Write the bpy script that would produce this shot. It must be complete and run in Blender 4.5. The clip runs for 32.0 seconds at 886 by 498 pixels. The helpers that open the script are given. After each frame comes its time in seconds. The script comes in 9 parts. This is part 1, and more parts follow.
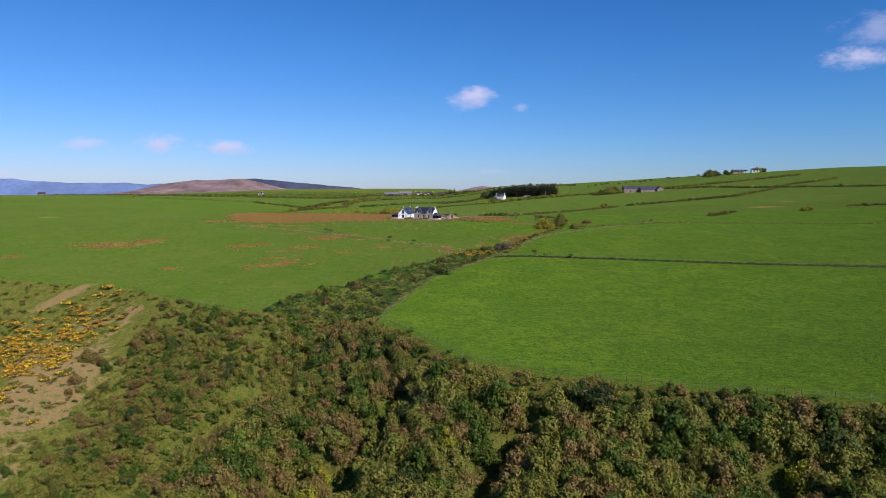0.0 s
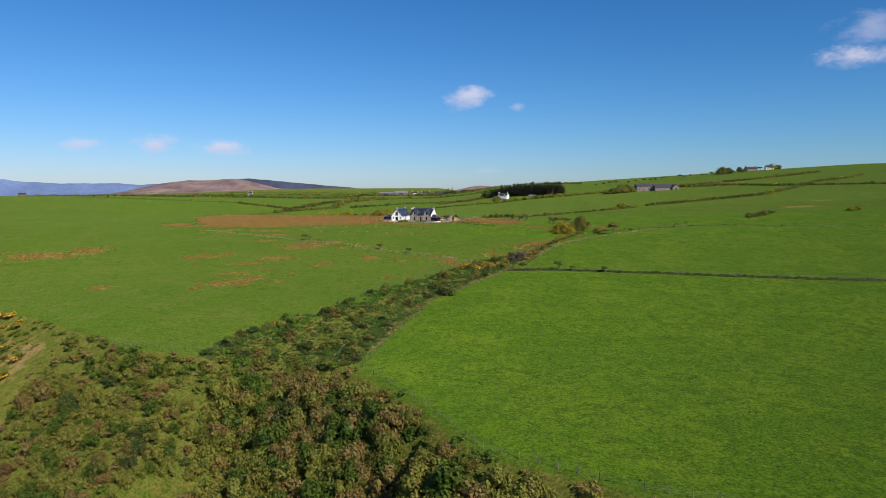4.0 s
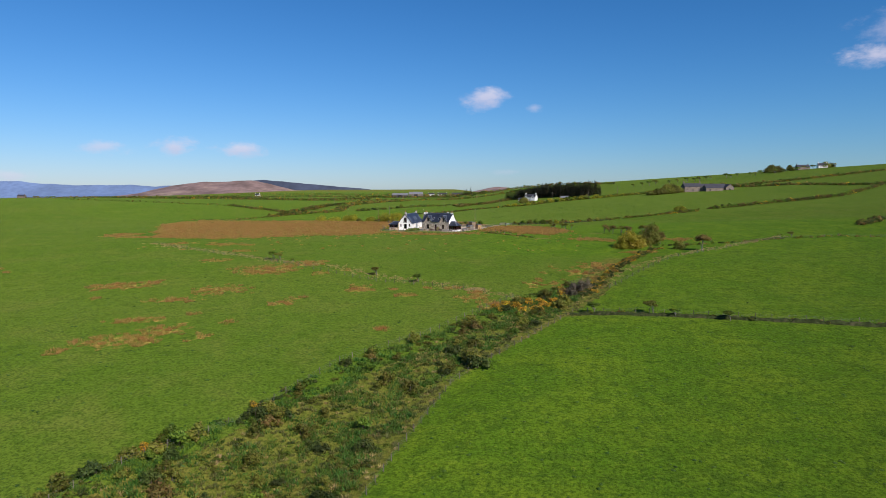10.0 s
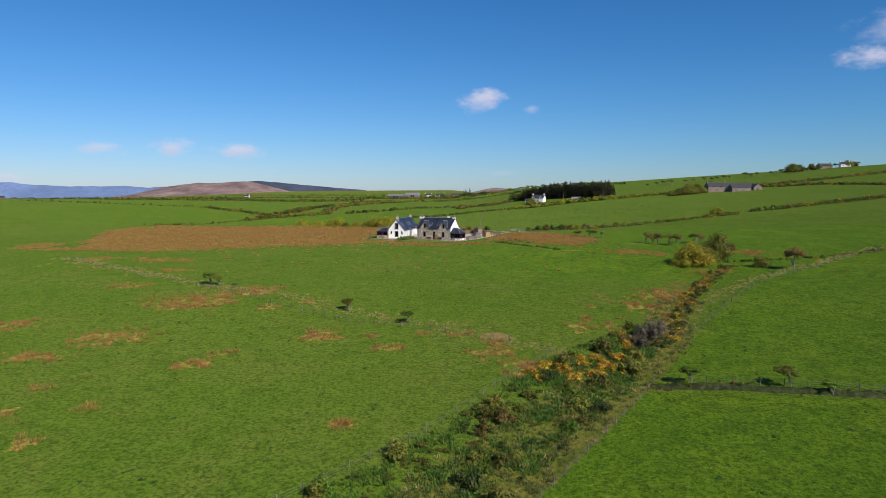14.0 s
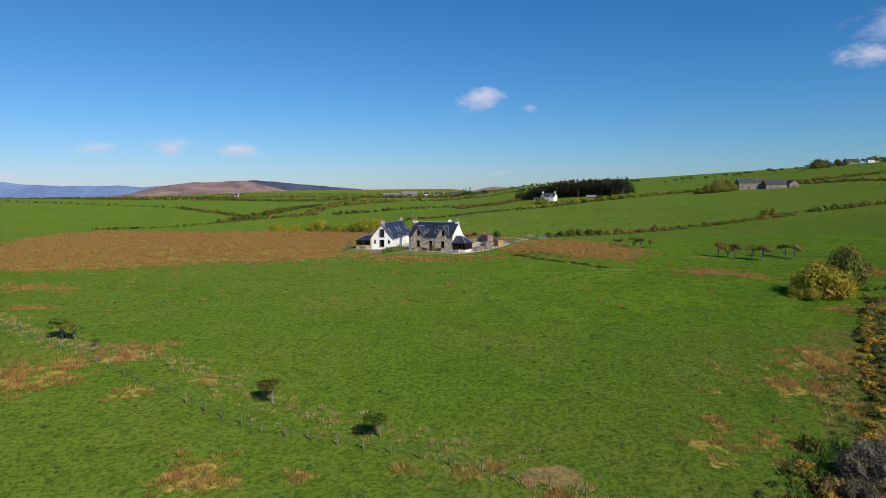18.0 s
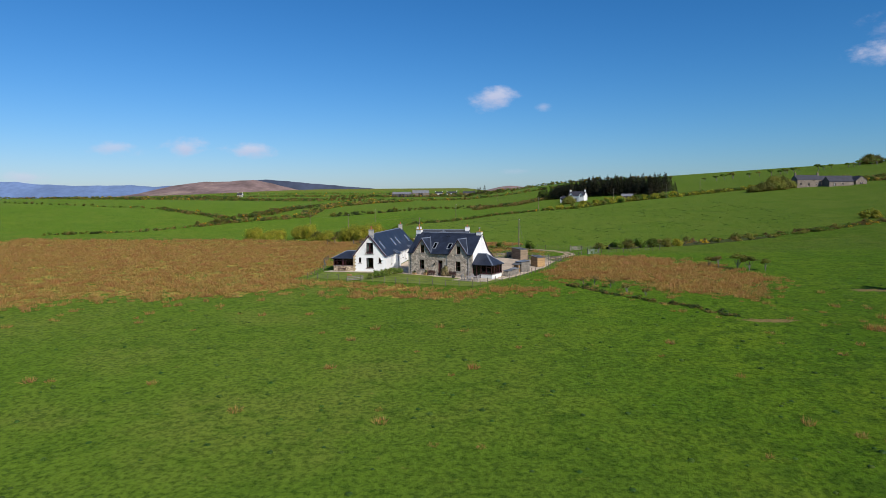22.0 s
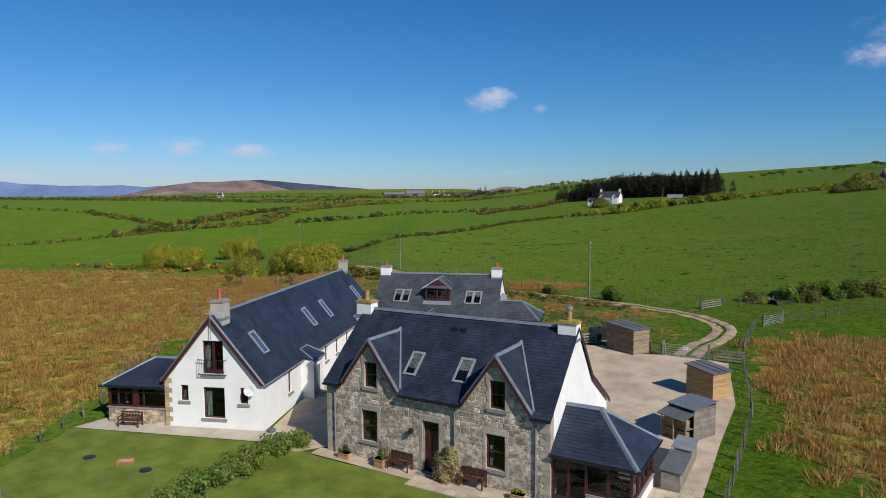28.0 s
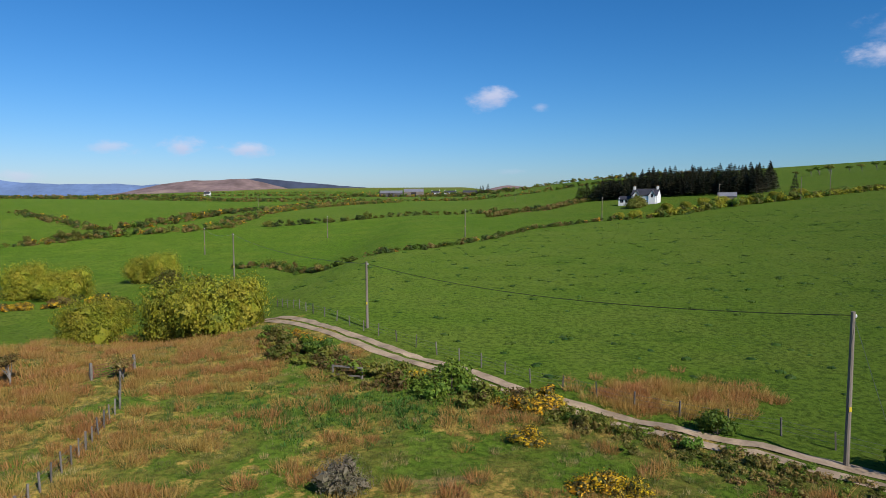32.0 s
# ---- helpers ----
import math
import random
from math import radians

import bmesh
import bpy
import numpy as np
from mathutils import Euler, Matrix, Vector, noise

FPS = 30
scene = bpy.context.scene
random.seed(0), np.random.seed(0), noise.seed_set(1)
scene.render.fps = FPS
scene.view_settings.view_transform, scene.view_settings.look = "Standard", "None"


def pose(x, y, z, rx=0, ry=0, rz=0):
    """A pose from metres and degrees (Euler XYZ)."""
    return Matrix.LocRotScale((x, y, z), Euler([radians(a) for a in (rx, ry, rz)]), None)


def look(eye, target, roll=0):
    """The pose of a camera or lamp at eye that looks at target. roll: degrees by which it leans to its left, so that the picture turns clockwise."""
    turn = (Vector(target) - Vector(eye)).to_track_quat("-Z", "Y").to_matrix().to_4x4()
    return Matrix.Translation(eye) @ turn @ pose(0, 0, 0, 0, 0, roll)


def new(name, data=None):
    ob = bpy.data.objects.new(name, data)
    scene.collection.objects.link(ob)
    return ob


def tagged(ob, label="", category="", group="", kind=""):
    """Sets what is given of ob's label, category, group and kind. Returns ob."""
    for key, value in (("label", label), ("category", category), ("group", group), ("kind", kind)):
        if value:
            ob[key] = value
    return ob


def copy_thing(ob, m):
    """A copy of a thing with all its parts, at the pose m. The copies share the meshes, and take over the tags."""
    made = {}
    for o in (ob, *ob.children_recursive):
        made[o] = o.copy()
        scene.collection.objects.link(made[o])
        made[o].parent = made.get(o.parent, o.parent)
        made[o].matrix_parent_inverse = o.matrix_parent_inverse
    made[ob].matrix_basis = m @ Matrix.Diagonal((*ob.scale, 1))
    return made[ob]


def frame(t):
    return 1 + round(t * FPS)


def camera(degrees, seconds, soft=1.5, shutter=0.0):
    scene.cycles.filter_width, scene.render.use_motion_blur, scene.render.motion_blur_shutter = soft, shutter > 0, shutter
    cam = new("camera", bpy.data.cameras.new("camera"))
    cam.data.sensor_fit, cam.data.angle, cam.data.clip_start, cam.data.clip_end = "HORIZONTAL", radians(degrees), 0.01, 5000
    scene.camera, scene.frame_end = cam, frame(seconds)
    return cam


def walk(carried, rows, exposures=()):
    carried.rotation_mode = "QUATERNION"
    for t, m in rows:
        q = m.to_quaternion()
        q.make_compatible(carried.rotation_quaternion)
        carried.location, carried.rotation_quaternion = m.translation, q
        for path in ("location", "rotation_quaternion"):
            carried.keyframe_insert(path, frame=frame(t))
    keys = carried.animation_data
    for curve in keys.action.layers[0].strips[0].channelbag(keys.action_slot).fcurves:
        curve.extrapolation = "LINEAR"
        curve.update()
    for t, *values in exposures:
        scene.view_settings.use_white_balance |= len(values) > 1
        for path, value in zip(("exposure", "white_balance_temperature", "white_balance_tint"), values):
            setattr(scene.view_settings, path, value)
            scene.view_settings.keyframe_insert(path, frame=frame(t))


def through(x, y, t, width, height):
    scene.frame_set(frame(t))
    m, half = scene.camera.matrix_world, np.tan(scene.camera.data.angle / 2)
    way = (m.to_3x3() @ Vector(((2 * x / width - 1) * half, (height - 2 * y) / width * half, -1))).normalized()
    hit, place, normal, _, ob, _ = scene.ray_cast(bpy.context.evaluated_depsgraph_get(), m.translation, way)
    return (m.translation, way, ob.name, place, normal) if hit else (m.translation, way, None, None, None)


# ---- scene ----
import itertools

cam = camera(68.0, 32.0, soft=0.5)
METRES, EYE, TILT, LEAN, TURN = 511.0, 16.4, -4.7, 0.0, 0.0
DEEP = 0.9321  # forward stretch that goes with the lens
ROWS = [
    (0.0, 0.0, 0.0, 0.0, 0.0, 0.0, -0.0),
    (0.5, -0.0004, 0.0147, 0.001, -0.03, -0.0, -0.01),
    (1.0, -0.0009, 0.0297, 0.0023, -0.07, -0.01, 0.02),
    (1.5, -0.0014, 0.0448, 0.0033, -0.1, -0.01, 0.05),
    (2.0, -0.0019, 0.0599, 0.0043, -0.14, -0.01, 0.09),
    (2.5, -0.0023, 0.0751, 0.0054, -0.17, -0.02, 0.12),
    (3.0, -0.0028, 0.0904, 0.0064, -0.2, -0.03, 0.15),
    (3.5, -0.0032, 0.1059, 0.0076, -0.23, -0.03, 0.18),
    (5.5, -0.0041, 0.1675, 0.0124, -0.32, -0.05, 0.26),
    (6.0, -0.0043, 0.1831, 0.0136, -0.22, -0.05, 0.28),
    (6.5, -0.0044, 0.1984, 0.0148, 0.09, -0.04, 0.28),
    (7.0, -0.0045, 0.2135, 0.0158, 0.28, -0.01, 0.27),
    (7.5, -0.0048, 0.2285, 0.017, 0.26, -0.0, 0.26),
    (8.0, -0.0051, 0.2433, 0.0181, 0.57, 0.02, 0.22),
    (8.5, -0.0055, 0.2582, 0.0192, 0.82, 0.03, 0.22),
    (9.0, -0.0059, 0.2728, 0.0202, 1.1, 0.05, 0.2),
    (9.5, -0.0063, 0.2876, 0.0212, 1.1, 0.08, 0.17),
    (10.0, -0.0068, 0.3024, 0.0224, 1.09, 0.09, 0.14),
    (10.5, -0.0074, 0.3172, 0.0236, 1.06, 0.1, 0.13),
    (11.0, -0.0079, 0.3323, 0.0248, 1.04, 0.1, 0.12),
    (11.5, -0.0084, 0.3476, 0.0259, 1.03, 0.11, 0.14),
    (12.0, -0.009, 0.363, 0.0272, 1.0, 0.12, 0.15),
    (12.5, -0.0095, 0.3786, 0.0283, 0.98, 0.14, 0.15),
    (13.0, -0.01, 0.3943, 0.0294, 0.96, 0.15, 0.17),
    (13.5, -0.0105, 0.41, 0.0305, 0.93, 0.16, 0.18),
    (14.0, -0.011, 0.4258, 0.0315, 0.89, 0.18, 0.19),
    (14.5, -0.0114, 0.4417, 0.0325, 0.86, 0.17, 0.2),
    (16.5, -0.0125, 0.5041, 0.0371, 0.77, 0.14, 0.3),
    (17.0, -0.0128, 0.5199, 0.0382, 0.74, 0.12, 0.31),
    (17.5, -0.0131, 0.5357, 0.0394, 0.71, 0.11, 0.33),
    (18.0, -0.0134, 0.5516, 0.0405, 0.79, 0.11, 0.33),
    (18.5, -0.0137, 0.5674, 0.0417, 0.91, 0.08, 0.34),
    (19.0, -0.014, 0.5833, 0.0428, 1.09, 0.08, 0.36),
    (19.5, -0.0142, 0.5992, 0.044, 1.38, 0.07, 0.34),
    (20.0, -0.0146, 0.6151, 0.0452, 1.74, 0.08, 0.29),
    (20.5, -0.0148, 0.6312, 0.0464, 1.94, 0.07, 0.28),
    (21.0, -0.0152, 0.6472, 0.0476, 1.91, 0.07, 0.29),
    (21.5, -0.0157, 0.6631, 0.0488, 1.88, 0.06, 0.29),
    (22.0, -0.0161, 0.6791, 0.05, 1.84, 0.06, 0.3),
    (22.5, -0.0166, 0.695, 0.0511, 1.83, 0.06, 0.31),
    (23.0, -0.0171, 0.7109, 0.0523, 1.81, 0.07, 0.29),
    (23.5, -0.0176, 0.7268, 0.0534, 1.77, 0.08, 0.27),
    (24.0, -0.018, 0.7427, 0.0546, 1.76, 0.1, 0.28),
    (24.5, -0.0185, 0.7588, 0.0559, 1.72, 0.09, 0.27),
    (25.0, -0.0189, 0.7748, 0.0572, 1.71, 0.1, 0.27),
    (25.5, -0.0193, 0.7907, 0.0586, 1.67, 0.1, 0.28),
    (27.5, -0.0217, 0.8552, 0.0633, 1.63, 0.14, 0.2),
    (28.0, -0.0223, 0.8711, 0.0645, 1.6, 0.14, 0.2),
    (28.5, -0.023, 0.8872, 0.0657, 1.56, 0.13, 0.25),
    (29.0, -0.0235, 0.9033, 0.0669, 1.55, 0.13, 0.24),
    (29.5, -0.024, 0.9188, 0.0682, 1.55, 0.1, 0.27),
    (30.0, -0.0246, 0.9344, 0.0694, 1.53, 0.08, 0.25),
    (30.5, -0.0251, 0.95, 0.0705, 1.52, 0.08, 0.22),
    (31.0, -0.0257, 0.9657, 0.0716, 1.53, 0.09, 0.21),
    (31.5, -0.0262, 0.9812, 0.0727, 1.56, 0.08, 0.16),
    (32.0, -0.0268, 0.9969, 0.0736, 1.59, 0.05, 0.15),
]
# the first seconds are tinted a little bluer
EXPOSURES = [(0.0, 0.1, 6150, 25), (3.0, 0.12, 6550, 15), (6.0, 0.12, 6600, 16), (14.0, 0.08, 6600, 14), (19.0, 0.05, 6600, 12), (23.0, 0.0, 6350, 12), (27.0, -0.02, 6400, 11), (29.0, -0.12, 6450, 11), (30.0, -0.1, 6420, 11), (31.0, 0.05, 6400, 11), (32.0, 0.07, 6300, 12)]
walk(cam, [(t, pose(0, 0, EYE, TILT, LEAN, TURN) @ pose(METRES * x, METRES * DEEP * y, METRES * z, 90 + pitch / DEEP, roll, yaw / DEEP)) for t, x, y, z, yaw, pitch, roll in ROWS], EXPOSURES)

# ---- sky, sun ----
SUN_UP, SUN_ROUND = radians(37), math.atan2(0.62, -0.78)
world = bpy.data.worlds.new("sky")
scene.world = world
world.use_nodes = True
wn = world.node_tree.nodes
sky = wn.new("ShaderNodeTexSky")
sky.sky_type, sky.sun_disc, sky.sun_elevation, sky.sun_rotation = "NISHITA", False, SUN_UP, SUN_ROUND
sky.altitude, sky.air_density, sky.dust_density, sky.ozone_density = 60.0, 1.0, 0.3, 3.0
wn["Background"].inputs["Strength"].default_value = 0.105
# a deeper, clearer blue than the model gives: each channel gets its own power and weight
split, join = wn.new("ShaderNodeSeparateColor"), wn.new("ShaderNodeCombineColor")
world.node_tree.links.new(sky.outputs["Color"], split.inputs[0])
for i, (power, weight) in enumerate(((1.68, 0.61), (1.17, 0.70), (1.1, 0.97))):
    dim, raised, weighed = [wn.new("ShaderNodeMath") for _ in range(3)]
    dim.operation, raised.operation, weighed.operation = "MULTIPLY", "POWER", "MULTIPLY"
    dim.inputs[1].default_value, raised.inputs[1].default_value, weighed.inputs[1].default_value = 0.105, power, weight / 0.105
    world.node_tree.links.new(split.outputs[i], dim.inputs[0])
    world.node_tree.links.new(dim.outputs[0], raised.inputs[0])
    world.node_tree.links.new(raised.outputs[0], weighed.inputs[0])
    world.node_tree.links.new(weighed.outputs[0], join.inputs[i])


def sky_node(kind, operation, *values):
    """A math node of the sky; values are sockets, numbers or vectors."""
    n = wn.new(kind)
    n.operation = operation
    for i, v in enumerate(values):
        if isinstance(v, bpy.types.NodeSocket):
            world.node_tree.links.new(v, n.inputs[i])
        else:
            n.inputs[i].default_value = v
    return n.outputs["Value"] if "Value" in n.outputs else n.outputs[0]


# small fair-weather clouds far off: bearing, height, half width and half height, as slopes
aim = wn.new("ShaderNodeTexCoord").outputs["Generated"]
puff = wn.new("ShaderNodeTexNoise")
puff.inputs["Scale"].default_value, puff.inputs["Detail"].default_value, puff.inputs["Roughness"].default_value = 26.0, 6.0, 0.62
stretched = wn.new("ShaderNodeMapping")
stretched.inputs["Scale"].default_value = (1.0, 1.0, 2.0)
world.node_tree.links.new(aim, stretched.inputs["Vector"])
world.node_tree.links.new(stretched.outputs[0], puff.inputs["Vector"])
cover, pale = 0.0, 0.0
for bearing, height, wide, high, thick in ((0.042, 0.146, 0.055, 0.026, 1.0), (0.118, 0.132, 0.02, 0.01, 0.5), (-0.54, 0.077, 0.05, 0.016, 0.7), (-0.43, 0.078, 0.045, 0.02, 0.95), (-0.325, 0.072, 0.058, 0.017, 0.95), (0.622, 0.204, 0.07, 0.022, 0.95), (0.652, 0.248, 0.075, 0.032, 0.5), (-0.68, 0.034, 0.05, 0.012, 0.6), (0.075, 0.036, 0.04, 0.008, 0.28)):
    to = Vector((bearing, 1.0, height)).normalized()
    side = Vector((1.0, -bearing, 0.0)).normalized()
    up = side.cross(to)
    a = sky_node("ShaderNodeMath", "DIVIDE", sky_node("ShaderNodeVectorMath", "DOT_PRODUCT", aim, side), wide)
    b = sky_node("ShaderNodeMath", "DIVIDE", sky_node("ShaderNodeVectorMath", "DOT_PRODUCT", aim, up), high)
    far = sky_node("ShaderNodeMath", "SQRT", sky_node("ShaderNodeMath", "ADD", sky_node("ShaderNodeMath", "MULTIPLY", a, a), sky_node("ShaderNodeMath", "MULTIPLY", b, b)))
    body = sky_node("ShaderNodeMath", "SUBTRACT", sky_node("ShaderNodeMath", "ADD", sky_node("ShaderNodeMath", "MULTIPLY", puff.outputs["Fac"], 1.7), 0.0), far)
    ahead = sky_node("ShaderNodeMath", "GREATER_THAN", sky_node("ShaderNodeVectorMath", "DOT_PRODUCT", aim, to), 0.0)
    soft_edge = wn.new("ShaderNodeMapRange")
    soft_edge.interpolation_type = "SMOOTHSTEP"
    for i, v in enumerate((0.1, 0.95, 0.0, 0.75 * thick)):
        soft_edge.inputs[i + 1].default_value = v
    world.node_tree.links.new(body, soft_edge.inputs[0])
    cover = sky_node("ShaderNodeMath", "MAXIMUM", cover, sky_node("ShaderNodeMath", "MULTIPLY", soft_edge.outputs[0], ahead))
    pale = sky_node("ShaderNodeMath", "ADD", pale, sky_node("ShaderNodeMath", "MULTIPLY", sky_node("ShaderNodeMath", "MULTIPLY", soft_edge.outputs[0], ahead), b))
tone, over = wn.new("ShaderNodeMix"), wn.new("ShaderNodeMix")
tone.data_type = over.data_type = "RGBA"
tone.inputs[6].default_value, tone.inputs[7].default_value = (4.6, 4.9, 6.6, 1), (7.4, 7.2, 7.9, 1)
world.node_tree.links.new(sky_node("ShaderNodeMath", "ADD", pale, 0.45), tone.inputs[0])
world.node_tree.links.new(cover, over.inputs[0])
world.node_tree.links.new(join.outputs[0], over.inputs[6])
world.node_tree.links.new(tone.outputs[2], over.inputs[7])
world.node_tree.links.new(over.outputs[2], wn["Background"].inputs["Color"])
sun = new("sun", bpy.data.lights.new("sun", "SUN"))
sun.data.energy, sun.data.angle, sun.data.color = 5.0, radians(0.53), (1.0, 0.95, 0.87)
sun.matrix_world = look((0, 0, 0), (-math.sin(SUN_ROUND) * math.cos(SUN_UP), -math.cos(SUN_ROUND) * math.cos(SUN_UP), -math.sin(SUN_UP)))


# ---- materials ----
def shader(name):
    m = bpy.data.materials.new(name)
    m.use_nodes = True
    return m, m.node_tree.nodes, m.node_tree.links, m.node_tree.nodes["Principled BSDF"]


def mix(nt, fac, a, b, blend="MIX"):
    """A colour mix; fac, a and b are sockets or values."""
    n = nt.nodes.new("ShaderNodeMix")
    n.data_type, n.blend_type = "RGBA", blend
    for i, v in ((0, fac), (6, a), (7, b)):
        if isinstance(v, bpy.types.NodeSocket):
            nt.links.new(v, n.inputs[i])
        elif i == 0:
            n.inputs[0].default_value = v
        else:
            n.inputs[i].default_value = (*v, 1)
    return n.outputs[2]


def noise_at(nt, scale, detail=4.0, rough=0.6, stretch=None, where="position"):
    """Noise in world space, from 0 to 1."""
    n = nt.nodes.new("ShaderNodeTexNoise")
    n.inputs["Scale"].default_value, n.inputs["Detail"].default_value, n.inputs["Roughness"].default_value = scale, detail, rough
    if where == "position":
        place = nt.nodes.new("ShaderNodeNewGeometry").outputs["Position"]
    else:
        place = nt.nodes.new("ShaderNodeTexCoord").outputs["Object"]
    if stretch:
        mp = nt.nodes.new("ShaderNodeMapping")
        mp.inputs["Scale"].default_value = stretch
        nt.links.new(place, mp.inputs["Vector"])
        place = mp.outputs[0]
    nt.links.new(place, n.inputs["Vector"])
    return n.outputs["Fac"]


def ramp(nt, value, lo, hi, low=0.0, high=1.0):
    n = nt.nodes.new("ShaderNodeMapRange")
    n.interpolation_type = "SMOOTHSTEP"
    for i, v in enumerate((lo, hi, low, high)):
        n.inputs[i + 1].default_value = v
    nt.links.new(value, n.inputs[0])
    return n.outputs[0]


def maths(nt, op, a, b):
    n = nt.nodes.new("ShaderNodeMath")
    n.operation = op
    for i, v in enumerate((a, b)):
        if isinstance(v, bpy.types.NodeSocket):
            nt.links.new(v, n.inputs[i])
        else:
            n.inputs[i].default_value = v
    return n.outputs[0]


def bumped(nt, bsdf, height, strength=0.3, distance=0.05):
    n = nt.nodes.new("ShaderNodeBump")
    n.inputs["Strength"].default_value, n.inputs["Distance"].default_value = strength, distance
    nt.links.new(height, n.inputs["Height"])
    nt.links.new(n.outputs[0], bsdf.inputs["Normal"])


def plain(name, colour, rough=0.8, vary=0.25, scale=2.0, fine=30.0, bump=0.2, depth=0.01, metal=0.0, apart=0.0, island=False, stretch=None, stain=None, spec=0.3):
    """A surface of one colour with stains, grain and relief; apart: how far single pieces differ."""
    m, nodes, links, bsdf = shader(name)
    nt = m.node_tree
    dark = tuple(c * (1 - vary) for c in colour)
    light = tuple(min(1, c * (1 + vary * 0.7)) for c in colour)
    col = mix(nt, ramp(nt, noise_at(nt, scale, 5, 0.65, stretch), 0.3, 0.7), dark, light)
    grain = noise_at(nt, fine, 3, 0.6, stretch)
    col = mix(nt, maths(nt, "MULTIPLY", ramp(nt, grain, 0.35, 0.75), 0.35), col, tuple(c * 0.55 for c in colour))
    if stain:
        col = mix(nt, ramp(nt, noise_at(nt, scale * 0.6, 6, 0.7), 0.52, 0.72), col, stain)
    if apart:
        if island:
            rnd = nodes.new("ShaderNodeNewGeometry").outputs["Random Per Island"]
        else:
            rnd = nodes.new("ShaderNodeObjectInfo").outputs["Random"]
        hsv = nodes.new("ShaderNodeHueSaturation")
        links.new(ramp(nt, rnd, 0, 1, 1 - apart, 1 + apart), hsv.inputs["Value"])
        links.new(col, hsv.inputs["Color"])
        col = hsv.outputs[0]
    links.new(col, bsdf.inputs["Base Color"])
    bsdf.inputs["Roughness"].default_value, bsdf.inputs["Metallic"].default_value = rough, metal
    bsdf.inputs["Specular IOR Level"].default_value = spec
    if bump:
        bumped(nt, bsdf, grain, bump, depth)
    return m


def leafy(name, colours, apart=0.35, through=0.35, rough=0.6):
    """Leaves or blades: each one takes its colour at random between the given ones, and lets some light through."""
    m, nodes, links, bsdf = shader(name)
    nt = m.node_tree
    rnd = nodes.new("ShaderNodeNewGeometry").outputs["Random Per Island"]
    cr = nodes.new("ShaderNodeValToRGB")
    cr.color_ramp.interpolation = "LINEAR"
    while len(cr.color_ramp.elements) < len(colours):
        cr.color_ramp.elements.new(0.5)
    for i, c in enumerate(colours):
        cr.color_ramp.elements[i].position = i / max(1, len(colours) - 1)
        cr.color_ramp.elements[i].color = (*c, 1)
    links.new(rnd, cr.inputs[0])
    hsv = nodes.new("ShaderNodeHueSaturation")
    each = nodes.new("ShaderNodeObjectInfo").outputs["Random"]
    links.new(ramp(nt, each, 0, 1, 1 - apart, 1 + apart), hsv.inputs["Value"])
    links.new(ramp(nt, noise_at(nt, 0.35, 2), 0.3, 0.7, 0.48, 0.52), hsv.inputs["Hue"])
    links.new(cr.outputs[0], hsv.inputs["Color"])
    links.new(hsv.outputs[0], bsdf.inputs["Base Color"])
    bsdf.inputs["Roughness"].default_value = rough
    bsdf.inputs["Specular IOR Level"].default_value = 0.25
    tr = nodes.new("ShaderNodeBsdfTranslucent")
    links.new(hsv.outputs[0], tr.inputs["Color"])
    mx = nodes.new("ShaderNodeMixShader")
    mx.inputs[0].default_value = through
    links.new(bsdf.outputs[0], mx.inputs[1])
    links.new(tr.outputs[0], mx.inputs[2])
    links.new(mx.outputs[0], nodes["Material Output"].inputs["Surface"])
    return m


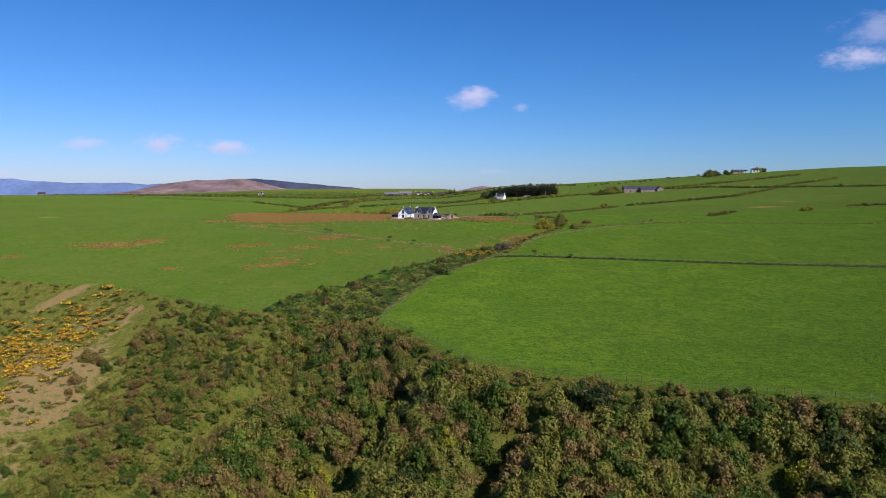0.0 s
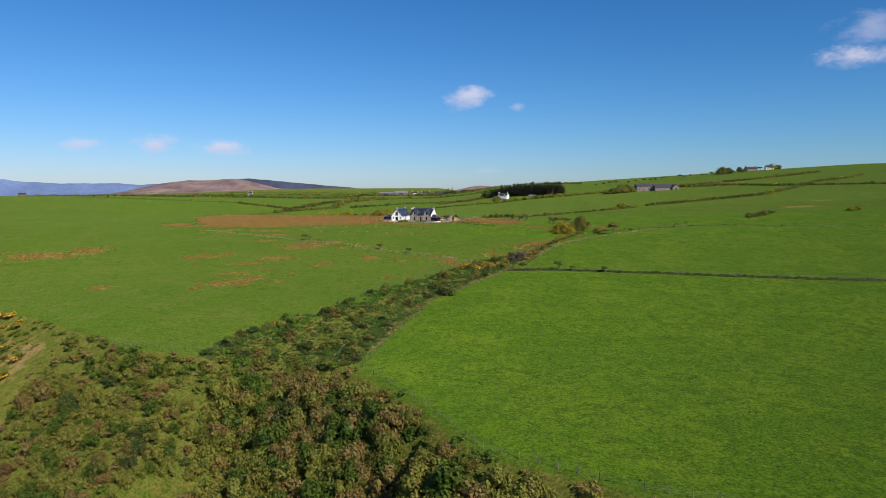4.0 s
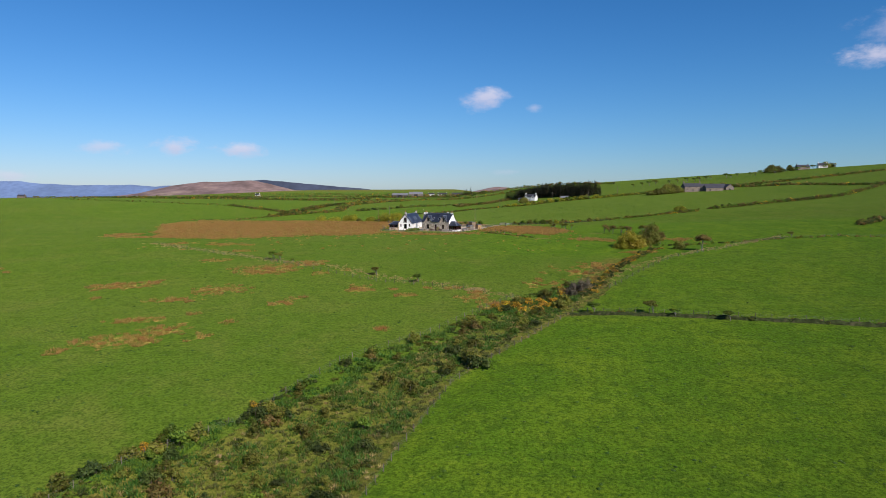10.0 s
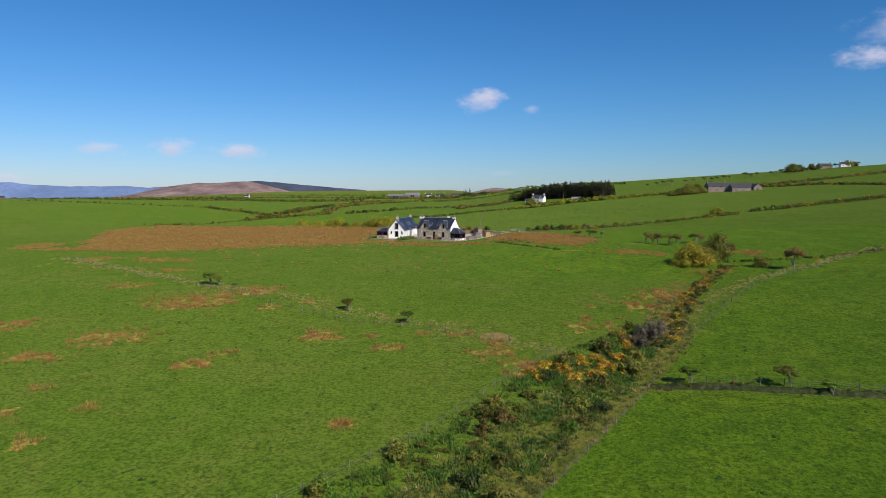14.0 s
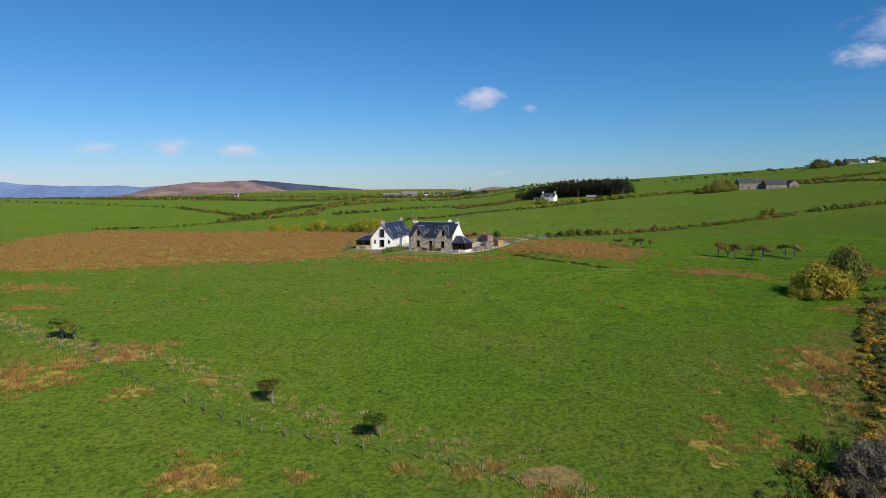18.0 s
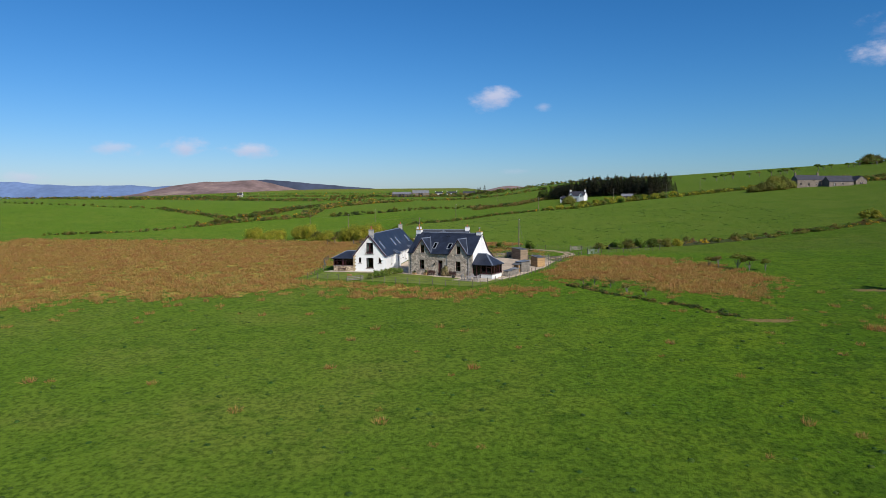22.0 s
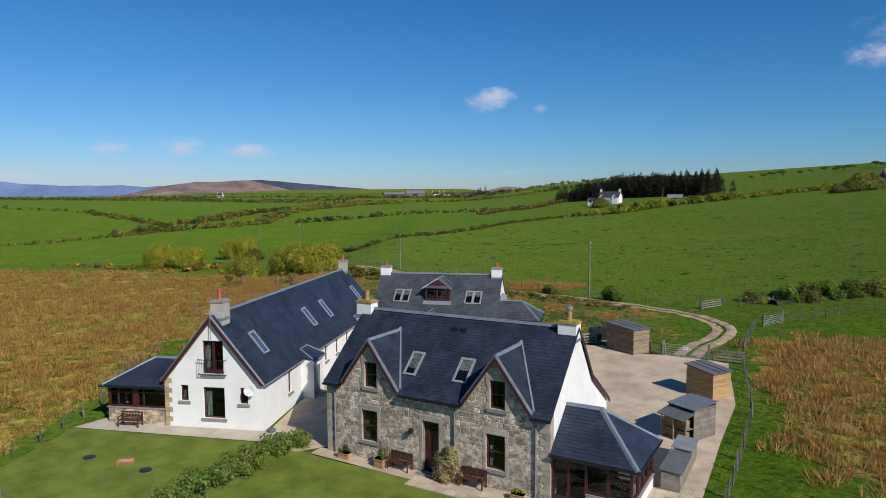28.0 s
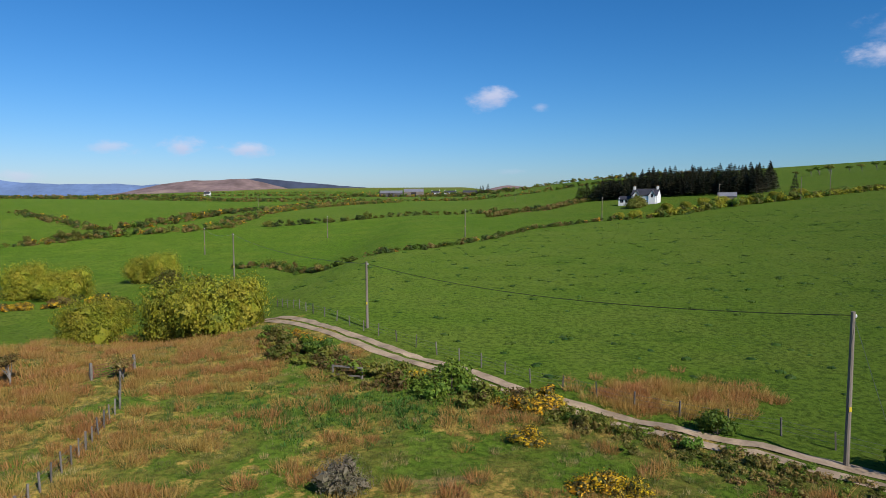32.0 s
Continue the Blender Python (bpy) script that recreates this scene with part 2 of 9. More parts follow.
def ground_material():
    m, nodes, links, bsdf = shader("pasture")
    nt = m.node_tree
    att = nodes.new("ShaderNodeAttribute")
    att.attribute_name = "cover"
    sep = nodes.new("ShaderNodeSeparateColor")
    links.new(att.outputs["Color"], sep.inputs[0])
    lush, rough, rush, earth = sep.outputs[0], sep.outputs[1], sep.outputs[2], att.outputs["Alpha"]
    broad, mid, patch, grain, fine = noise_at(nt, 0.012, 3), noise_at(nt, 0.07, 5, 0.65), noise_at(nt, 0.45, 5, 0.7), noise_at(nt, 2.0, 5, 0.8), noise_at(nt, 8.0, 3, 0.7)
    # grazed pasture
    tuft = noise_at(nt, 0.8, 6, 0.72)
    grass = mix(nt, ramp(nt, broad, 0.35, 0.65), (0.0549, 0.1032, 0.0082), (0.0772, 0.1153, 0.0134))
    grass = mix(nt, ramp(nt, mid, 0.42, 0.72), grass, (0.1004, 0.1172, 0.0208))
    grass = mix(nt, maths(nt, "MULTIPLY", ramp(nt, patch, 0.48, 0.66), 0.65), grass, (0.0242, 0.0605, 0.0045))
    grass = mix(nt, maths(nt, "MULTIPLY", ramp(nt, tuft, 0.6, 0.7), 0.55), grass, (0.1004, 0.0884, 0.026))
    # sown, brighter fields
    sown = mix(nt, ramp(nt, mid, 0.35, 0.7), (0.0484, 0.1209, 0.0036), (0.106, 0.1674, 0.0073))
    sown = mix(nt, maths(nt, "MULTIPLY", ramp(nt, patch, 0.47, 0.6), 0.75), sown, (0.0186, 0.0605, 0.0031))
    sown = mix(nt, maths(nt, "MULTIPLY", ramp(nt, tuft, 0.55, 0.66), 0.7), sown, (0.1395, 0.2009, 0.0121))
    col = mix(nt, lush, grass, sown)
    col = mix(nt, maths(nt, "MULTIPLY", lush, -1.0), col, mix(nt, ramp(nt, mid, 0.3, 0.7), (0.0679, 0.1172, 0.0116), (0.1051, 0.1367, 0.0213)))
    col = mix(nt, maths(nt, "MULTIPLY", ramp(nt, noise_at(nt, 0.2, 5, 0.7, (0.5, 1.0, 1.0)), 0.58, 0.66), 0.55), col, (0.0158, 0.0484, 0.0037))
    # rank grass, bracken and tangle
    tangle = mix(nt, ramp(nt, patch, 0.35, 0.65), (0.075, 0.075, 0.014), (0.17, 0.12, 0.034))
    tangle = mix(nt, ramp(nt, mid, 0.58, 0.72), tangle, (0.075, 0.105, 0.014))
    edge = maths(nt, "ADD", rough, maths(nt, "MULTIPLY", maths(nt, "SUBTRACT", patch, 0.5), 0.9))
    col = mix(nt, ramp(nt, edge, 0.35, 0.6), col, tangle)
    # dry rushes, the shadow gaps between clumps put in as dark brown
    dry = mix(nt, ramp(nt, tuft, 0.4, 0.58), (0.095, 0.06, 0.017), (0.42, 0.25, 0.072))
    dry = mix(nt, maths(nt, "MULTIPLY", ramp(nt, mid, 0.5, 0.68), 0.6), dry, (0.15, 0.11, 0.028))
    edge = maths(nt, "ADD", rush, maths(nt, "MULTIPLY", maths(nt, "SUBTRACT", tuft, 0.5), 2.4))
    col = mix(nt, ramp(nt, edge, 0.42, 0.66), col, dry)
    # bare soil
    soil = mix(nt, ramp(nt, grain, 0.3, 0.7), (0.24, 0.12, 0.065), (0.37, 0.21, 0.12))
    edge = maths(nt, "ADD", earth, maths(nt, "MULTIPLY", maths(nt, "SUBTRACT", patch, 0.5), 1.2))
    col = mix(nt, ramp(nt, edge, 0.42, 0.62), col, soil)
    # blades, with the shade between them mixed into the colour as near-black green
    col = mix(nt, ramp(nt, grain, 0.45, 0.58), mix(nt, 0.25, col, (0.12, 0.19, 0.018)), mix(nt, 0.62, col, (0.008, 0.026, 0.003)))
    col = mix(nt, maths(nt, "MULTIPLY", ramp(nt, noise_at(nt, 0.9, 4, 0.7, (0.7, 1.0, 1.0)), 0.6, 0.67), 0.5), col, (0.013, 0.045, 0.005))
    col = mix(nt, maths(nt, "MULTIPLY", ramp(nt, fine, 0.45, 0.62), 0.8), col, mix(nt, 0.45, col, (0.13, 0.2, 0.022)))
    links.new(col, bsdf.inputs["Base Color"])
    bsdf.inputs["Roughness"].default_value = 0.9
    bsdf.inputs["Specular IOR Level"].default_value = 0.03
    bsdf.inputs["Diffuse Roughness"].default_value = 1.0
    h = maths(nt, "ADD", maths(nt, "MULTIPLY", tuft, 0.9), maths(nt, "MULTIPLY", grain, 0.45))
    bumped(nt, bsdf, h, 1.0, 0.45)
    return m


PASTURE = ground_material()
SLATE = plain("slate", (0.027, 0.034, 0.053), 0.46, 0.35, 0.7, 12, 0.15, 0.01, apart=0.14, island=True, spec=0.3)
# slates of the cottage: about twice as pale and greyer than the others
PALE_SLATE = plain("pale_slate", (0.062, 0.067, 0.078), 0.5, 0.3, 0.7, 12, 0.15, 0.01, apart=0.16, island=True, spec=0.3)
STONE = plain("rubble_stone", (0.46, 0.385, 0.3), 0.9, 0.6, 4.5, 18, 0.7, 0.03, apart=0.32, stain=(0.36, 0.26, 0.17))
MORTAR = plain("mortar", (0.42, 0.36, 0.29), 0.95, 0.2, 2, 25, 0.4, 0.01)
DRESSED = plain("dressed_stone", (0.38, 0.33, 0.26), 0.85, 0.22, 2, 25, 0.3, 0.01, apart=0.12)
HARL = plain("white_render", (0.8, 0.79, 0.75), 0.85, 0.07, 0.6, 35, 0.25, 0.008, stain=(0.7, 0.68, 0.62))
MAROON = plain("maroon_paint", (0.062, 0.014, 0.015), 0.45, 0.2, 3, 40, 0.05, 0.004, spec=0.5)
LEAD = plain("lead_flashing", (0.17, 0.195, 0.235), 0.5, 0.2, 2, 20, 0.1, 0.005, spec=0.5)
SILL = plain("sill_stone", (0.27, 0.25, 0.22), 0.9, 0.2, 3, 30, 0.3, 0.006)
CLAY = plain("terracotta", (0.42, 0.13, 0.06), 0.8, 0.2, 4, 30, 0.2, 0.005)
BUFF = plain("buff_clay", (0.42, 0.24, 0.1), 0.85, 0.2, 4, 30, 0.2, 0.005, stain=(0.3, 0.22, 0.08))
LICHEN = plain("lichened_cope", (0.36, 0.24, 0.06), 0.9, 0.3, 5, 30, 0.4, 0.01)
PIPE = plain("grey_pipe", (0.2, 0.2, 0.21), 0.5, 0.15, 3, 20, 0.05, 0.003, spec=0.5)
BLACK = plain("black_iron", (0.012, 0.012, 0.014), 0.45, 0.2, 5, 40, 0.1, 0.003, spec=0.5)
WHITE = plain("white_paint", (0.78, 0.78, 0.76), 0.5, 0.06, 2, 30, 0.05, 0.003)
TIMBER = plain("weathered_timber", (0.25, 0.185, 0.12), 0.85, 0.3, 1.5, 20, 0.35, 0.008, apart=0.15, stretch=(1, 1, 8))
LARCH = plain("fresh_larch", (0.4, 0.25, 0.11), 0.8, 0.25, 1.5, 20, 0.3, 0.008, apart=0.12, stretch=(1, 1, 8))
GREYWOOD = plain("grey_timber", (0.21, 0.185, 0.15), 0.9, 0.3, 2, 25, 0.4, 0.008, apart=0.18)
BENCH = plain("dark_stained_wood", (0.075, 0.026, 0.017), 0.5, 0.25, 4, 40, 0.15, 0.004, spec=0.5)
FELT = plain("roofing_felt", (0.11, 0.118, 0.125), 0.85, 0.2, 1.5, 25, 0.3, 0.006)
GRAVEL = plain("pink_gravel", (0.5, 0.39, 0.275), 0.95, 0.28, 0.35, 16, 0.5, 0.03, stain=(0.58, 0.47, 0.34))
FLAG = plain("paving", (0.5, 0.41, 0.295), 0.9, 0.18, 1.2, 25, 0.25, 0.006, apart=0.14)
TRACK = plain("farm_track", (0.4, 0.29, 0.18), 0.95, 0.4, 0.6, 8, 0.6, 0.04)
LAWN = plain("mown_lawn", (0.15, 0.19, 0.03), 0.9, 0.3, 0.5, 14, 0.5, 0.04, spec=0.1, stain=(0.17, 0.215, 0.05))
STEEL = plain("galvanised_steel", (0.4, 0.42, 0.43), 0.45, 0.15, 4, 30, 0.05, 0.003, metal=0.6, spec=0.5)
BARK = plain("bark", (0.115, 0.09, 0.065), 0.95, 0.35, 3, 25, 0.6, 0.02)
PALEBARK = plain("grey_bark", (0.22, 0.2, 0.17), 0.95, 0.3, 3, 25, 0.6, 0.02)
CURTAIN = plain("pale_curtain", (0.62, 0.66, 0.66), 0.9, 0.1, 6, 40, 0.1, 0.01)
ROOMDARK = plain("dim_room", (0.03, 0.027, 0.025), 0.9, 0.2, 2, 10, 0.0)
ROOM = plain("inner_wall", (0.06, 0.05, 0.045), 0.9, 0.2, 1, 10, 0.0)


def glass_material():
    m, nodes, links, bsdf = shader("window_glass")
    gl = nodes.new("ShaderNodeBsdfGlossy")
    gl.inputs["Roughness"].default_value = 0.02
    gl.inputs["Color"].default_value = (0.9, 0.95, 1, 1)
    tr = nodes.new("ShaderNodeBsdfTransparent")
    tr.inputs["Color"].default_value = (0.4, 0.44, 0.43, 1)
    fr = nodes.new("ShaderNodeFresnel")
    fr.inputs["IOR"].default_value = 1.42
    mx = nodes.new("ShaderNodeMixShader")
    links.new(fr.outputs[0], mx.inputs[0])
    links.new(tr.outputs[0], mx.inputs[1])
    links.new(gl.outputs[0], mx.inputs[2])
    links.new(mx.outputs[0], nodes["Material Output"].inputs["Surface"])
    return m


GLASS = glass_material()


# ---- builders ----
class Build:
    """Gathers faces for one mesh."""

    def __init__(self):
        self.v, self.f = [], []

    def poly(self, *pts):
        n = len(self.v)
        self.v += [tuple(p) for p in pts]
        self.f.append(tuple(range(n, n + len(pts))))
        return self

    def box(self, x0, y0, z0, x1, y1, z1, turn=None):
        n = len(self.v)
        c = [(x, y, z) for z in (z0, z1) for y in (y0, y1) for x in (x0, x1)]
        if turn is not None:
            c = [tuple(turn @ Vector(p)) for p in c]
        self.v += c
        self.f += [tuple(n + i for i in q) for q in ((0, 2, 3, 1), (4, 5, 7, 6), (0, 1, 5, 4), (1, 3, 7, 5), (3, 2, 6, 7), (2, 0, 4, 6))]
        return self

    def prism(self, outline, axis, d0, d1):
        """An outline of two coordinates drawn along the third axis."""
        def at(p, d):
            return {0: (d, p[0], p[1]), 1: (p[0], d, p[1]), 2: (p[0], p[1], d)}[axis]
        k, n = len(outline), len(self.v)
        self.v += [at(p, d0) for p in outline] + [at(p, d1) for p in outline]
        self.f += [tuple(n + i for i in range(k)), tuple(n + k + i for i in reversed(range(k)))]
        self.f += [(n + i, n + (i + 1) % k, n + k + (i + 1) % k, n + k + i) for i in range(k)]
        return self

    def slab(self, pts, thick):
        """A sheet of given corners with thickness downwards along its normal."""
        p = [Vector(q) for q in pts]
        nrm = (p[1] - p[0]).cross(p[2] - p[0]).normalized() * thick
        k, n = len(p), len(self.v)
        self.v += [tuple(q) for q in p] + [tuple(q - nrm) for q in p]
        self.f += [tuple(n + i for i in range(k)), tuple(n + k + i for i in reversed(range(k)))]
        self.f += [(n + (i + 1) % k, n + i, n + k + i, n + k + (i + 1) % k) for i in range(k)]
        return self

    def tube(self, pts, r, n=6, r1=None, caps=True):
        pts = [Vector(p) for p in pts]
        start = len(self.v)
        for i, p in enumerate(pts):
            way = (pts[min(i + 1, len(pts) - 1)] - pts[max(i - 1, 0)]).normalized()
            side = way.cross(Vector((0, 0, 1)) if abs(way.z) < 0.9 else Vector((1, 0, 0))).normalized()
            up = side.cross(way)
            rr = r if r1 is None else r + (r1 - r) * i / (len(pts) - 1)
            for k in range(n):
                a = 2 * math.pi * k / n
                self.v.append(tuple(p + (side * math.cos(a) + up * math.sin(a)) * rr))
        for i in range(len(pts) - 1):
            for k in range(n):
                a, b = start + i * n + k, start + i * n + (k + 1) % n
                self.f.append((a, b, b + n, a + n))
        if caps:
            self.f.append(tuple(start + k for k in reversed(range(n))))
            self.f.append(tuple(start + (len(pts) - 1) * n + k for k in range(n)))
        return self

    def lathe(self, x, y, profile, n=12):
        """Turned round an upright axis; profile: (radius, height) from below."""
        start = len(self.v)
        for r, z in profile:
            for k in range(n):
                a = 2 * math.pi * k / n
                self.v.append((x + r * math.cos(a), y + r * math.sin(a), z))
        for i in range(len(profile) - 1):
            for k in range(n):
                a, b = start + i * n + k, start + i * n + (k + 1) % n
                self.f.append((a, b, b + n, a + n))
        self.f.append(tuple(start + k for k in reversed(range(n))))
        self.f.append(tuple(start + (len(profile) - 1) * n + k for k in range(n)))
        return self

    def mesh(self, name, mat, smooth_shade=False):
        me = bpy.data.meshes.new(name)
        me.from_pydata(self.v, [], self.f)
        if mat:
            me.materials.append(mat)
        if smooth_shade:
            me.polygons.foreach_set("use_smooth", [True] * len(me.polygons))
        me.update()
        return me


def part(name, b, mat, parent=None, label="", smooth_shade=False):
    if name.startswith("lead_") and isinstance(b, Build) and len(b.v) > 8:
        for i in range(0, len(b.v), 8):
            one = Build()
            one.v, one.f = b.v[i:i + 8], [tuple(k - i for k in f) for f in b.f if i <= f[0] < i + 8]
            last = part("lead_strip", one, mat, parent, "pale grey lead strip")
        return last
    me = b.mesh(name, mat, smooth_shade) if isinstance(b, Build) else b
    while parent and parent.parent and parent.parent.parent:
        parent = parent.parent
    ob = new(name, me)
    ob.parent = parent
    return tagged(ob, label=label)


def thing(name, x, y, z, turn=0.0, label="", category="", group="", kind=""):
    ob = new(name)
    ob.empty_display_size = 0.2
    ob.matrix_basis = pose(x, y, z, 0, 0, turn)
    return tagged(ob, label, category, group, kind)


def sheet_mesh(name, verts, faces, mat, smooth_shade=False):
    """A mesh from arrays, quickly."""
    verts, faces = np.asarray(verts, np.float32), np.asarray(faces, np.int32)
    me = bpy.data.meshes.new(name)
    me.vertices.add(len(verts))
    me.vertices.foreach_set("co", verts.ravel())
    k = faces.shape[1]
    me.loops.add(faces.size)
    me.loops.foreach_set("vertex_index", faces.ravel())
    me.polygons.add(len(faces))
    me.polygons.foreach_set("loop_start", np.arange(0, faces.size, k, dtype=np.int32))
    me.update(calc_edges=True)
    if smooth_shade:
        me.polygons.foreach_set("use_smooth", np.ones(len(faces), bool))
    if mat:
        me.materials.append(mat)
    me.validate()
    return me

# ---- the lie of the land ----
def smooth(e0, e1, v):
    t = np.clip((v - e0) / (e1 - e0), 0.0, 1.0)
    return t * t * (3 - 2 * t)


def soft_steps(v, knots):
    """A smooth profile through a few (place, height) pairs."""
    kx, kz = np.array(knots, float).T
    total = 0.0
    for s in (-12, -6, 0, 6, 12):
        total = total + np.interp(v + s, kx, kz)
    return total / 5


def line_distance(x, y, pts):
    """Distance to an open line of points, and the side: positive to the left of its way."""
    best = np.full(np.shape(x), 1e9)
    side = np.zeros(np.shape(x))
    for (ax, ay), (bx, by) in zip(pts, pts[1:]):
        dx, dy = bx - ax, by - ay
        t = np.clip(((x - ax) * dx + (y - ay) * dy) / (dx * dx + dy * dy), 0, 1)
        px, py = ax + t * dx, ay + t * dy
        d = np.hypot(x - px, y - py)
        cross = dx * (y - ay) - dy * (x - ax)
        near = d < best
        best = np.where(near, d, best)
        side = np.where(near, np.sign(cross), side)
    return best, side


def inside(x, y, poly):
    """Signed distance to a closed outline: positive within."""
    d, _ = line_distance(x, y, list(poly) + [poly[0]])
    odd = np.zeros(np.shape(x), bool)
    for (ax, ay), (bx, by) in zip(poly, list(poly[1:]) + [poly[0]]):
        if ay != by:
            cross = ((ay > y) != (by > y)) & (x < (bx - ax) * (y - ay) / (by - ay) + ax)
            odd ^= cross
    return np.where(odd, d, -d)


# the brink where the pasture falls away to the wooded bluff, from west to east
BRINK = [(-900, 420), (-300, 302), (-185, 266), (-150, 255), (-118, 243), (-75, 212), (-55, 206), (-36, 214), (-20, 195), (-6, 172), (4, 152), (24, 139), (49, 130), (120, 112), (300, 78), (900, 0)]
# the stream gully that climbs from the bluff to the north-east
GULLY = [(-48, 188), (-36, 212), (-26, 228), (-12, 250), (0, 268), (14, 290), (28, 312), (40, 340), (56, 372), (72, 386), (96, 398), (130, 420), (200, 440)]

RAVINES = [[(-2, 166), (-16, 142), (-26, 124), (-32, 100)], [(20, 134), (10, 122), (4, 106), (0, 80)], [(-44, 180), (-56, 160), (-64, 146), (-74, 120)], [(-30, 140), (-40, 118), (-46, 95)], [(60, 112), (52, 96), (46, 78)]]


def land(x, y):
    """The height of the ground at a place."""
    x, y = np.asarray(x, float), np.asarray(y, float)
    z = soft_steps(y, [(-200, -27), (130, -22.5), (175, -21), (210, -20.5), (240, -16.5), (290, -11.5), (320, -9), (345, -5), (390, -1.8), (430, -0.4), (455, 0.0), (480, 0.4), (512, 0.2), (545, 1.0), (600, 1.6), (5000, 1.6)])
    up = np.clip(y - 520, 0, None)
    right = smooth(-20, 110, x)
    z = z + right * (0.043 * np.clip(up, 0, 560) + 0.00006 * np.clip(up, 0, 560) * np.clip(x - 50, 0, 600)) + 0.027 * np.clip(x - 60, 0, 700) * smooth(380, 520, y)
    z = z + (1 - right) * (0.0165 * np.clip(up, 0, 860))
    z = z + 25 * smooth(1500, 2600, y) * smooth(-1150, -450, x) * (1 - right)
    z = z - 16 * smooth(-1300, -2100, x) * smooth(700, 1500, y)
    z = z + 8.5 * np.exp(-(((x + 480) / 230) ** 2 + ((y - 850) / 230) ** 2))
    z = z - 3.0 * smooth(-70, -160, x) * smooth(180, 240, y) * smooth(420, 300, y)
    # hollow west of the houses
    z = z - (5.3 + 1.7 * smooth(-50, -100, x)) * smooth(-28, -52, x) * smooth(0, 36, y - 526 - 0.4 * np.clip(-48 - x, 0, 60)) * smooth(820, 640, y) * smooth(-420, -220, x)
    # bluff
    d, side = line_distance(x, y, BRINK)
    d = d * -side
    fall = np.clip(d, 0, None)
    z = z - np.where(d > 0, 26 * (1 - np.exp(-fall / 42.0)) + 0.06 * np.clip(fall, 0, 200), 0.0)
    # spurs and hollows of the bluff
    z = z + smooth(4, 40, d) * 3.5 * np.sin(x * 0.085 + 0.6 * np.sin(y * 0.05)) * smooth(200, 90, d)
    # ravines that run down the bluff
    for line in RAVINES:
        r, _ = line_distance(x, y, line)
        z = z - 7.5 * np.exp(-((r / 4.6) ** 2)) * smooth(1, 14, d)
    # gully
    g, _ = line_distance(x, y, GULLY)
    deep = np.interp(y, [180, 200, 225, 262, 300, 380], [6.5, 6.0, 3.2, 1.8, 1.0, 0.4])
    z = z - deep * np.exp(-((g / 11.0) ** 2)) * smooth(470, 400, y)
    return z


# ---- ground ----
FIELD_SOWN = [(-19, 195), (-5, 173), (5, 153), (25, 140), (50, 131), (120, 113), (300, 79), (420, 60), (420, 250), (125, 276), (60, 289), (35, 293), (22, 296), (11, 280), (1, 266), (-5, 256), (-12, 232), (-17, 212)]
FIELD_UPPER = [(24, 299), (38, 296), (60, 292), (125, 279), (420, 253), (420, 395), (267, 398), (212, 400), (180, 404), (150, 410), (127, 404), (111, 396), (92, 378), (66, 357), (40, 324)]
RUSH_WEST = [(-160, 545), (-114, 541), (-78, 540), (-52, 534), (-46, 524), (-40, 500), (-39, 464), (-38.8, 449), (-30, 443), (-15, 437), (-14, 433.5), (-24, 434), (-37, 441), (-38.5, 433), (-44, 429), (-53, 426), (-62, 427), (-80, 419), (-100, 412), (-130, 416), (-171, 520)]
RUSH_EAST = [(12, 468), (17, 484), (25, 486), (37, 481.5), (45, 464), (46, 443), (36, 426), (31, 429), (26, 433.5), (21.7, 439), (16, 444.6), (9, 448), (10, 458)]
NORTH_FIELD = [(-34, 556), (-20, 538), (-8, 525), (4, 518), (24, 510), (64, 524), (125, 554), (200, 590), (330, 680), (170, 764), (86, 716), (30, 692), (-12, 646), (-48, 600)]


VALE = [(-104, 601), (-80, 622), (-60, 630), (-30, 612), (-12, 650), (30, 697), (0, 786), (-29, 781), (-65, 757), (-94, 740), (-111, 733), (-139, 712), (-166, 676), (-176, 660), (-200, 622), (-150, 598)]
VALE_FAR = [(-300, 860), (-223, 783), (-169, 738), (-158, 728), (-150, 738), (-147, 763), (-125, 818), (-115, 880), (-97, 934), (-64, 1000), (-300, 1010), (-420, 900)]
VALE_WEST = [(-180, 664), (-162, 690), (-170, 732), (-226, 780), (-330, 800), (-330, 690), (-240, 620), (-204, 624)]

TRACK_LINE = [(9.2, 476.6), (11.6, 480.4), (15.2, 484.6), (17.6, 489), (18.2, 493.4), (17.2, 497.6), (15.2, 501.2), (11, 506), (4, 512.6), (-3, 517.6), (-10, 523.8), (-14, 528.4), (-20, 533.8), (-24, 538.6), (-30, 545), (-37, 553), (-46, 560), (-57, 566)]
GARDEN = [(-39.5, 447), (-38.5, 463), (-26, 492), (-4, 486), (6, 481), (14, 476), (3, 448), (-7, 434)]


def axis(stops):
    """Grid lines: (place, spacing) pairs, spacing changing evenly between them."""
    out = [stops[0][0]]
    while out[-1] < stops[-1][0]:
        out.append(out[-1] + float(np.interp(out[-1], [s[0] for s in stops], [s[1] for s in stops])))
    return np.array(out)


